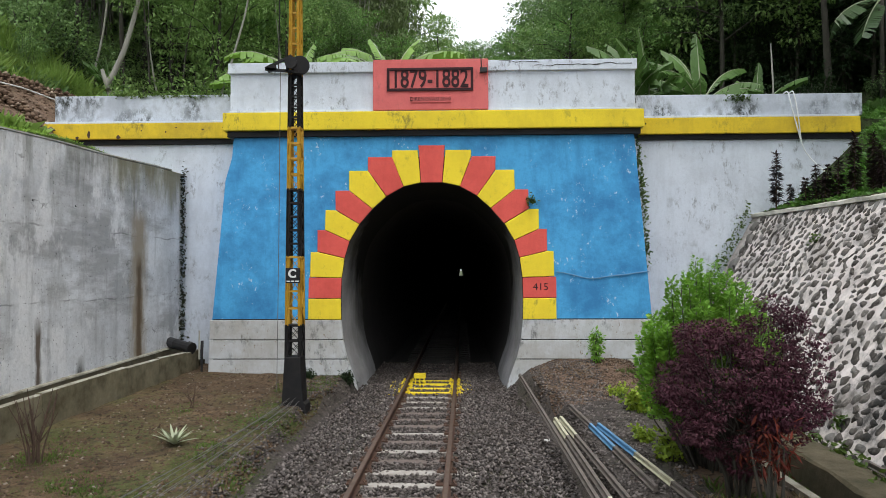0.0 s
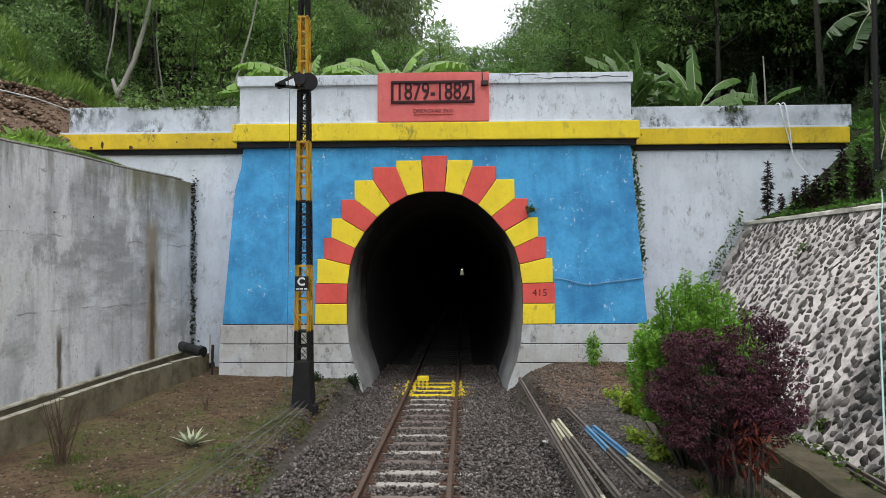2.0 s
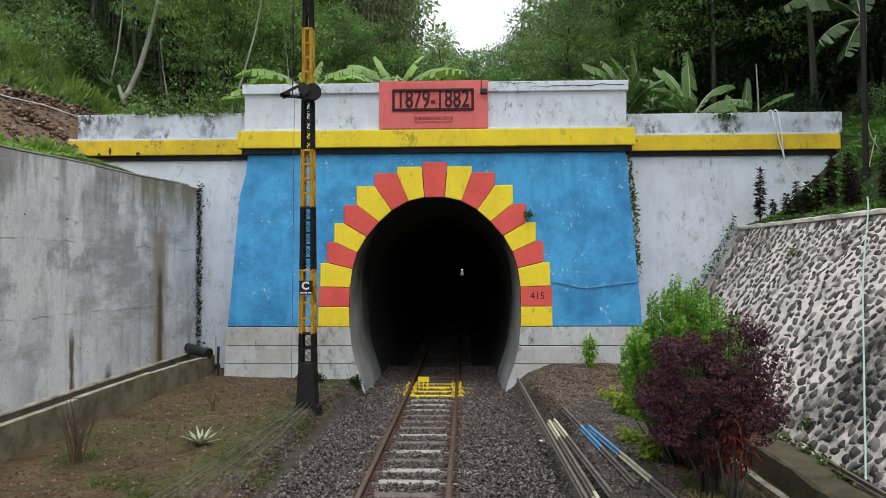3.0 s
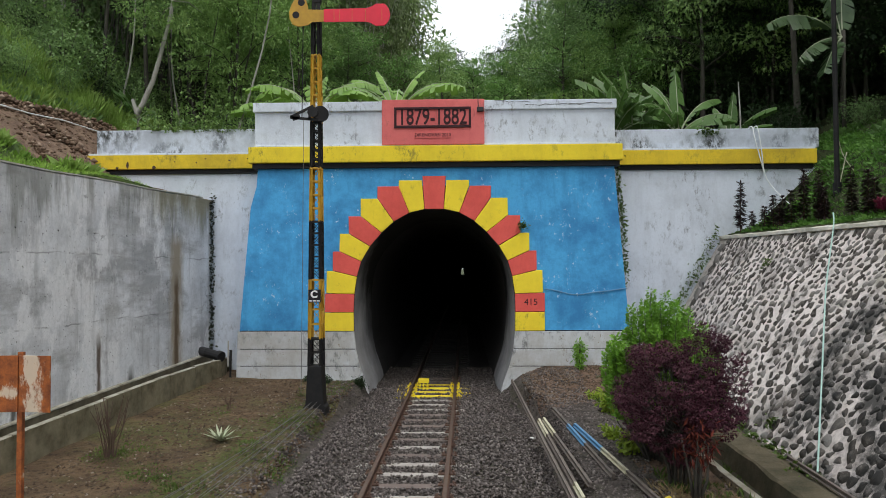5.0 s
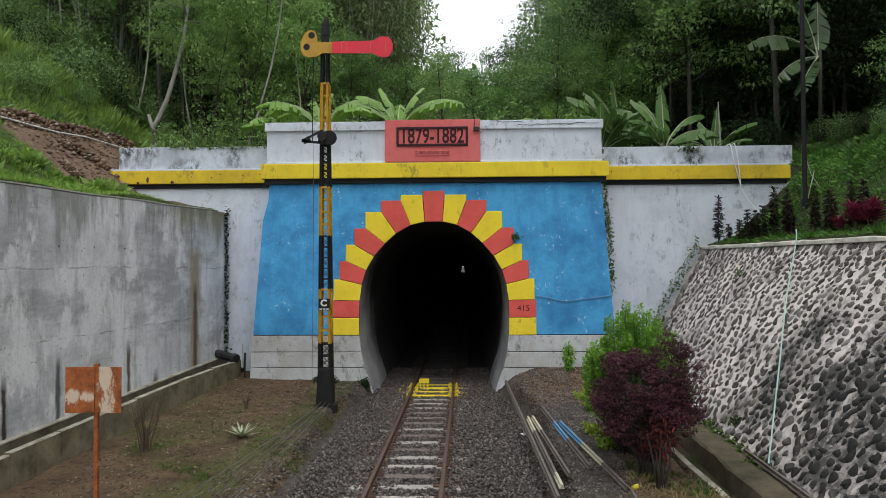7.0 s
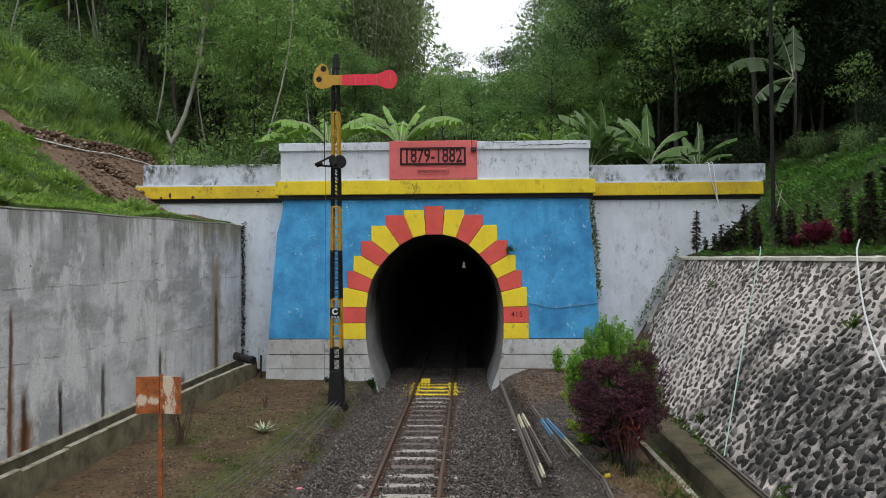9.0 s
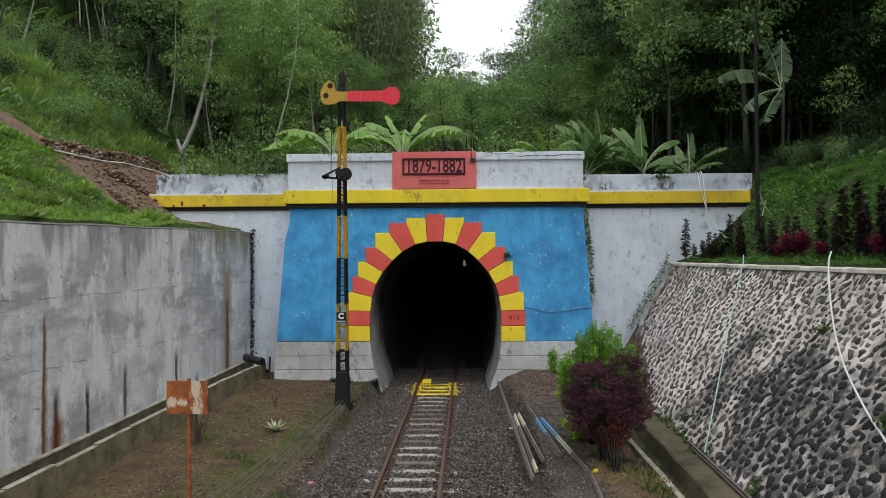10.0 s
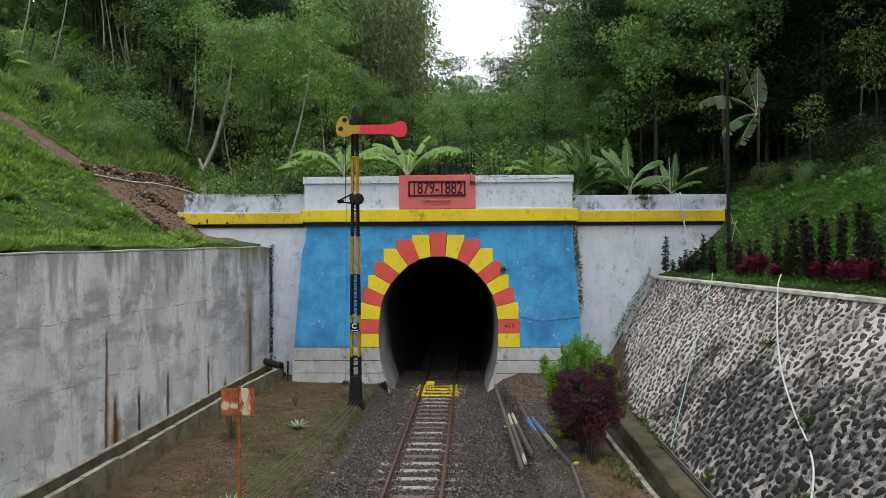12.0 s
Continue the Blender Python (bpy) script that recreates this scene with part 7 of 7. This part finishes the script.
def forest_kinds(coarse):
    return [
        limb_tree("forest_tree", 11, 12, 3.2, 0.35, 0.235, 0.5, 190, L_FOREST, BARK, 0.7, 0.12, 0.0, 1.3, coarse=coarse),
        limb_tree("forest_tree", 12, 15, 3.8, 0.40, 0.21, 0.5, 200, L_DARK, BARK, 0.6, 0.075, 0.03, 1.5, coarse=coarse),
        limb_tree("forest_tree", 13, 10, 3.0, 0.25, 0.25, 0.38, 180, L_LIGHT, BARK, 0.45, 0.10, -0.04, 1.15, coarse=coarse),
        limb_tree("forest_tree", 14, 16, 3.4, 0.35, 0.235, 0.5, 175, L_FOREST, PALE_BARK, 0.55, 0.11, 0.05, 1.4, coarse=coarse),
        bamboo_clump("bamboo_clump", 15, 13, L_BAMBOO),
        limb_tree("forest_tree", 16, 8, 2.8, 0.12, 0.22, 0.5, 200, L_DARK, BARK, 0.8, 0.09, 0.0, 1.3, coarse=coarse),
    ]


kinds, far_kinds = forest_kinds(False), forest_kinds(True)
under = [shrub("forest_shrub", 80, 1.5, 2.2, 0.19, 0.7, 1500, L_FOREST, 8, 0.02, fine=True), shrub("forest_shrub", 81, 1.4, 1.9, 0.18, 0.65, 1500, L_DARK, 8, 0.02, fine=True), shrub("forest_shrub", 82, 1.3, 2.4, 0.19, 0.6, 1500, L_LIGHT, 8, 0.02, fine=True)]


def plant_forest():
    g = random.Random(21)
    first = set()
    words = ("tall forest tree with a loose green crown", "tall dark green forest tree", "slender tree with layered light green leaves", "tall pale-trunked forest tree", "bamboo clump with drooping yellowish leaves", "dense dark green low tree")

    def put(pool, k, x, y, s, label, category, grp):
        key = (id(pool), k)
        if pool is not under and 26 < y < 95 and -0.045 < (x - 1.1) / (y + 7.5) < 0.047:
            # low trees in the valley bottom, under the line of the far ridge
            high = max(c[2] for ob in pool[k].children for c in ob.bound_box)
            s = min(s, max(0.25, (4.0 + 0.25 * (y + 7.5) - land(x, y)) / high))
        th = copy_at(pool[k], x, y, g.uniform(0, 360), s) if key in first else stand(pool[k], x, y, None, g.uniform(0, 360), s)
        first.add(key)
        tagged(th, label, category, grp)

    def row(n, xr, yr, pool_kinds, sr, keep=None):
        made, tries = [], 0
        while len(made) < n and tries < 4000:
            tries += 1
            x, y = g.uniform(*xr), g.uniform(*yr)
            if keep and not keep(x, y):
                continue
            if any((x - a) ** 2 + (y - b) ** 2 < 5.0 for a, b in made):
                continue
            made.append((x, y))
            k = g.choice(pool_kinds)
            put(far_kinds if y > 36 or y < 12 else kinds, k, x, y, g.uniform(*sr), words[k], "bamboo" if k == 4 else "tree", "forest trees")

    # left hillside, near then far
    def left_edge(x, y):
        return y > 24.5 + 1.25 * max(0, -x - 13.5)

    row(10, (-26, -13), (25, 38), (1, 0, 1), (0.7, 1.0), left_edge)
    row(12, (-13, -7), (25, 38), (0, 2, 2, 2, 3), (0.7, 1.0), left_edge)
    row(18, (-30, -4.5), (37, 52), (0, 0, 3, 4, 2), (0.9, 1.2), left_edge)
    row(9, (-12, -4), (36, 56), (4, 4, 0), (1.15, 1.4))
    row(8, (-34, -25), (28, 40), (0, 1, 3), (0.9, 1.1), left_edge)
    row(16, (-36, -13), (33, 46), (1, 1, 5), (0.9, 1.2), left_edge)
    # right hillside: a closed stand, its shade put into the dark leaf colour
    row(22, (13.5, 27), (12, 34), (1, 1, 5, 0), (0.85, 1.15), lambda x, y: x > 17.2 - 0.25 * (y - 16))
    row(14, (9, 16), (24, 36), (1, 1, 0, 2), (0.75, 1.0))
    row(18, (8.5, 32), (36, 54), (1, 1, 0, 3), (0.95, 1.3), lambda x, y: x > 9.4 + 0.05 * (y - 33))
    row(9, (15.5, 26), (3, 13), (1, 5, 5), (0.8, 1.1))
    # unseen trees beside the camera, added to shade the right bank
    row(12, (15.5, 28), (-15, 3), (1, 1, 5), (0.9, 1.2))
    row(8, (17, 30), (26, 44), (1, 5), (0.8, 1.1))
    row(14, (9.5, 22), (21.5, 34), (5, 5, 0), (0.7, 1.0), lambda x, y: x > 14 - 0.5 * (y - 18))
    row(9, (-9, 13), (50, 60), (0, 5, 2), (0.55, 0.75))
    for k, x, y, s in ((0, 8.3, 44, 1.15), (3, 8.5, 38.5, 1.0), (0, 12.0, 50, 1.3), (2, 7.4, 40, 1.0), (2, 7.6, 47, 1.2), (4, -5.0, 42, 1.3), (4, -5.4, 48, 1.4), (4, -4.8, 37, 1.2), (2, -4.6, 45, 1.4), (4, -4.8, 52, 1.35), (2, -8.2, 25.5, 0.85), (2, -5.9, 26.5, 0.7), (0, 10.6, 33, 0.9), (3, 12.0, 36, 1.0), (2, 5.6, 27.5, 0.5), (2, 7.8, 30, 0.65), (2, 3.6, 31, 0.5), (0, 9.4, 26.5, 0.6)):
        put(far_kinds if y > 40 else kinds, k, x, y, s, words[k], "bamboo" if k == 4 else "tree", "forest trees")
    # valley behind, low then rising to the ridge
    row(12, (-5, 9), (27, 48), (2, 2, 0), (0.4, 0.6))
    row(12, (-14, 18), (58, 90), (0, 5, 3), (0.7, 0.85))
    row(8, (-24, 34), (96, 135), (0, 3, 1), (0.7, 0.95))
    for i, x in enumerate((-5.5, -3.2, -1.0, 0.8, 2.6, 4.4, 6.6, 8.8)):
        put(far_kinds, (0, 3, 1, 0)[i % 4], x, 106 + 7 * (i % 3), 1.05 + 0.06 * (i % 3), words[(0, 3, 1, 0)[i % 4]], "tree", "forest trees")
    for n, xr, yr in ((38, (-24, -3), (22.5, 32)), (16, (-4, 6), (22, 34)), (36, (5, 18), (20, 30)), (14, (13.5, 20), (6, 21)), (12, (-22, -13), (19, 27)), (16, (-9.5, -3), (20.5, 24.5))) + ((120, (-23, -12.5), (16, 30)),):
        for _ in range(n):
            x, y = g.uniform(*xr), g.uniform(*yr)
            open_slope = x < -12 and y < 22.5 + 0.8 * (-x - 13)
            if open_slope and y < 16.5 + 0.5 * (-12.4 - x):
                continue
            if 4.5 < x < 10 and y < 22.3:
                continue
            if x > 12 and x < 13.6 - 0.25 * (y - 16):
                continue
            # far right: only shrubs with the shade in their leaf colour
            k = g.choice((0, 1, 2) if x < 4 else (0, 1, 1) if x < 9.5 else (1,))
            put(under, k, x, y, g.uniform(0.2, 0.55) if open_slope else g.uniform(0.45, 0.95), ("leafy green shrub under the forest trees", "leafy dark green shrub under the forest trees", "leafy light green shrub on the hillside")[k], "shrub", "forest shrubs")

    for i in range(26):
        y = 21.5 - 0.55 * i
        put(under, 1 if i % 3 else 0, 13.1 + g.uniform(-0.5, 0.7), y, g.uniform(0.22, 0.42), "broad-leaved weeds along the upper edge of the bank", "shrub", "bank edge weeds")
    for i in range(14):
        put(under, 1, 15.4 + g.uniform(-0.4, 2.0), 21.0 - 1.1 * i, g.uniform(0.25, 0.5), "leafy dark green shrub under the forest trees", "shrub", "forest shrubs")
    for x, y, s in ((-9.2, 25.0, 1.2), (-8.0, 26.2, 1.3), (-6.9, 24.6, 1.1), (-6.0, 26.0, 1.3), (-5.0, 25.0, 1.1), (-7.4, 27.6, 1.4), (-4.2, 27.0, 1.2), (2.6, 27.5, 1.2), (4.4, 26.0, 1.1), (6.4, 26.0, 1.2), (5.4, 28.5, 1.4)):
        put(under, 2, x, y, s, "leafy light green shrub on the hillside", "shrub", "forest shrubs")

    for pool in (kinds, far_kinds, under):
        for k, th in enumerate(pool):
            if (id(pool), k) not in first:
                for ob in (*th.children, th):
                    bpy.data.objects.remove(ob)


plant_forest()


def slender_stems():
    g = random.Random(8)
    spots = [(-7.0, 22.0, 9.0, 0.16), (-12.2, 24.0, 7.0, 0.16), (-19.0, 22.6, 7.5, 0.12), (-19.6, 24.6, 8.0, 0.1), (-19.2, 25.6, 8.5, 0.12), (-18.0, 27.5, 9.0, 0.06), (-17.6, 28.0, 9.0, 0.0), (-16.8, 28.6, 9.0, 0.01), (-14.6, 28.2, 8.5, 0.13), (-11.2, 26.0, 8.0, 0.05), (-8.9, 24.8, 7.5, 0.03), (-10.2, 25.4, 7.0, -0.04), (-8.2, 26.0, 8.0, 0.08), (17.0, 20.8, 4.2, -0.03)] + [(g.uniform(-20, -6), 0, g.uniform(5, 8), g.uniform(-0.12, 0.14)) for _ in range(6)]
    for x, y, h, lean in spots:
        y = y or 24.8 + 1.0 * max(0, -x - 13) + g.uniform(0, 2.5)
        th = group("slender_tree", (x, y, land(x, y)))
        tagged(th, "slender pale stem with a thin tuft of leaves", "tree", "slender trees")
        bm = bmesh.new()
        pts = [Vector((lean * h * t + 0.04 * h * math.sin(4 * t + x), 0, h * t - 0.3 * (t == 0))) for t in np.linspace(0, 1, 8)]
        tube(bm, pts, [0.04 * (1.2 - t) for t in np.linspace(0, 1, 8)], 6)
        part("trunk", bm, PALE_BARK if g.random() < 0.6 else BARK, th, smooth=True)
        clumps = [(*(pts[-1] + Vector((g.gauss(0, 0.5), g.gauss(0, 0.5), g.gauss(0, 0.4)))), g.uniform(0.35, 0.6)) for _ in range(7)]
        part("crown", crown_leaves("crown", clumps, 330, 0.2, 0.55, L_LIGHT, 0.6, fine=True), None, th)


slender_stems()


def far_woods():
    """Foliage of the woods that close the hillsides behind the nearer trees."""
    g = np.random.default_rng(12)
    cs = []
    for x0, x1, y0, y1, n in ((-75, -30, 30, 80, 800), (30, 75, 10, 80, 1000), (-40, -6, 52, 95, 500), (8, 45, 55, 95, 500), (-60, 60, 95, 150, 900), (-10, 14, 62, 95, 480), (-34, -4, 40, 58, 420), (11, 36, 32, 52, 420)):
        for x, y in zip(g.uniform(x0, x1, n), g.uniform(y0, y1, n)):
            top = land(x, y) + g.uniform(0.5, 6.5 if y < 58 and abs(x) < 36 else 8.6 if -11 < x < 15 and y < 96 else 11.0)
            p = g.normal(size=(22, 3)) * (1.3, 1.3, 0.8) + (x, y, top)
            cs.append(p)
    c = np.concatenate(cs)
    d = randdir(len(c))
    v, f = blades(c, d, randdir(len(c), 1.0), g.uniform(0.5, 1.1, len(c)), g.uniform(0.3, 0.6, len(c)), droop=0.2)
    tagged(new("far_woods", leaf_mesh("far_woods", v, f, L_FOREST)), "dense green woods covering the far hillsides", "woods", kind="stuff")


far_woods()
th = tagged(stand(limb_tree("airy_tree", 31, 17, 4.2, 0.45, 0.22, 0.35, 120, L_DARK, BARK, 0.3, 0.13, 0.03, 1.2), 7.6, 62), "tall airy tree with thin branches against the sky", "tree", "ridge trees")
for k, (x, y, s) in enumerate(((7.4, 70, 1.0), (8.6, 66, 1.1), (7.8, 58, 0.95), (2.2, 92, 0.5), (0.4, 66, 0.5))):
    tagged(copy_at(th, x, y, 77 * k + 30, s), "tall airy tree with thin branches against the sky", "tree", "ridge trees")


def lumps(name, n, place, size, material, label, category, seed):
    """Loose stones or clods as one mesh: place(generator) gives x, y and a height above the ground, or None."""
    g = random.Random(seed)
    q = np.random.default_rng(seed)
    at = []
    while len(at) < n:
        p = place(g)
        if p:
            at.append((p[0], p[1], land(p[0], p[1]) + p[2]))
    c = np.array(at)
    octa = np.array([(1, 0, 0), (0, 1, 0), (-1, 0, 0), (0, -1, 0), (0.2, 0.1, 0.75), (-0.1, 0, -0.75)], float)
    v = octa[None] * (size * q.uniform(0.4, 1.2, n))[:, None, None] * q.uniform(0.6, 1.4, (n, 6, 3)) + c[:, None]
    tri = np.array([(0, 1, 4), (1, 2, 4), (2, 3, 4), (3, 0, 4), (1, 0, 5), (2, 1, 5), (3, 2, 5), (0, 3, 5)])
    f = (np.arange(n)[:, None, None] * 6 + tri[None]).reshape(-1, 3)
    tagged(new(name, leaf_mesh(name, v.reshape(-1, 3), f, material)), label, category, kind="stuff")


def on_terrace(g):
    t = g.random()
    a, b = g.choice(((((-11.75, 15.1), (-10.9, 22.0)),) * 4 + (((-10.5, 16.4), (-9.5, 17.1)), ((-9.6, 14.9), (-8.5, 14.4)))))
    s = g.gauss(0, 0.22)
    return a[0] + (b[0] - a[0]) * t + s, a[1] + (b[1] - a[1]) * t - 0.3 * s, g.uniform(0, 0.22) * max(0, 1 - abs(s) * 2.5)


lumps("rubble", 1150, on_terrace, 0.095, DIRT_STONE, "brown broken stone heaped along the dirt terrace", "rubble", 1)
lumps("dirt_clods", 700, lambda g: (g.uniform(-12, -8.6), g.uniform(15, 21), 0.0), 0.06, DIRT_STONE, "brown clods on the bare dirt", "clods", 2)
lumps("soil_clods", 8500, lambda g: (g.uniform(-5.3, -1.9), g.uniform(3.5, 15.9), -0.006), 0.032, CLOD, "clods and pebbles on the damp soil", "clods", 3)
lumps("verge_gravel", 4200, lambda g: (min(-1.7, g.gauss(-2.2, 0.35)), g.uniform(3.5, 16), 0.0), 0.026, BALLAST, "scattered grey stones beside the ballast", "gravel", 4)
lumps("side_gravel", 7500, lambda g: (g.uniform(2.2, 3.6 if g.random() < 0.9 else 4.6), g.uniform(4, 15.9), 0.0), 0.028, BALLAST, "grey gravel between the old rails", "gravel", 5)
lumps("mound_gravel", 4500, lambda g: (g.uniform(2.2, 5.6), g.uniform(13, 15.95), 0.0), 0.026, CLOD, "brown gravel heaped at the portal's foot", "gravel", 6)
bm = bmesh.new()
tube(bm, [(x, y, land(x, y) + 0.12) for x, y in ((-11.45, 14.8), (-11.22, 15.8), (-11.05, 17.0), (-10.85, 18.3), (-10.55, 20.2), (-10.3, 21.4))], 0.022, 6)
tagged(part("pipe", bm, ROPE_WHITE), "pale pipe lying along the rubble on the terrace", "pipe")

# ---- the revetment's stones ----


def lay_stones():
    r = random.Random(31)
    spots = scatter_stones()
    spots.sort(key=lambda p: 0 if 5.4 < p[0] < 11.0 else 1)
    verts, faces = [], []
    for i, (y, s, cell) in enumerate(spots):
        shape, sides = stone_shape(r, cell)
        m, p = stone_frame(y, s)
        full = Matrix.Translation(p) @ m
        if i < 300:
            ob = part("stone", mesh("stone", shape, sides, STONE, smooth=True), None, REVET)
            ob.matrix_basis = full
        else:
            base = len(verts)
            verts += [tuple(full @ Vector(v)) for v in shape]
            faces += [tuple(base + q for q in f) for f in sides]
    rest = part("stonework", mesh("stonework", verts, faces, STONE, smooth=True), None, REVET, "dark field stones set in mortar")
    tagged(rest, kind="stuff")


lay_stones()
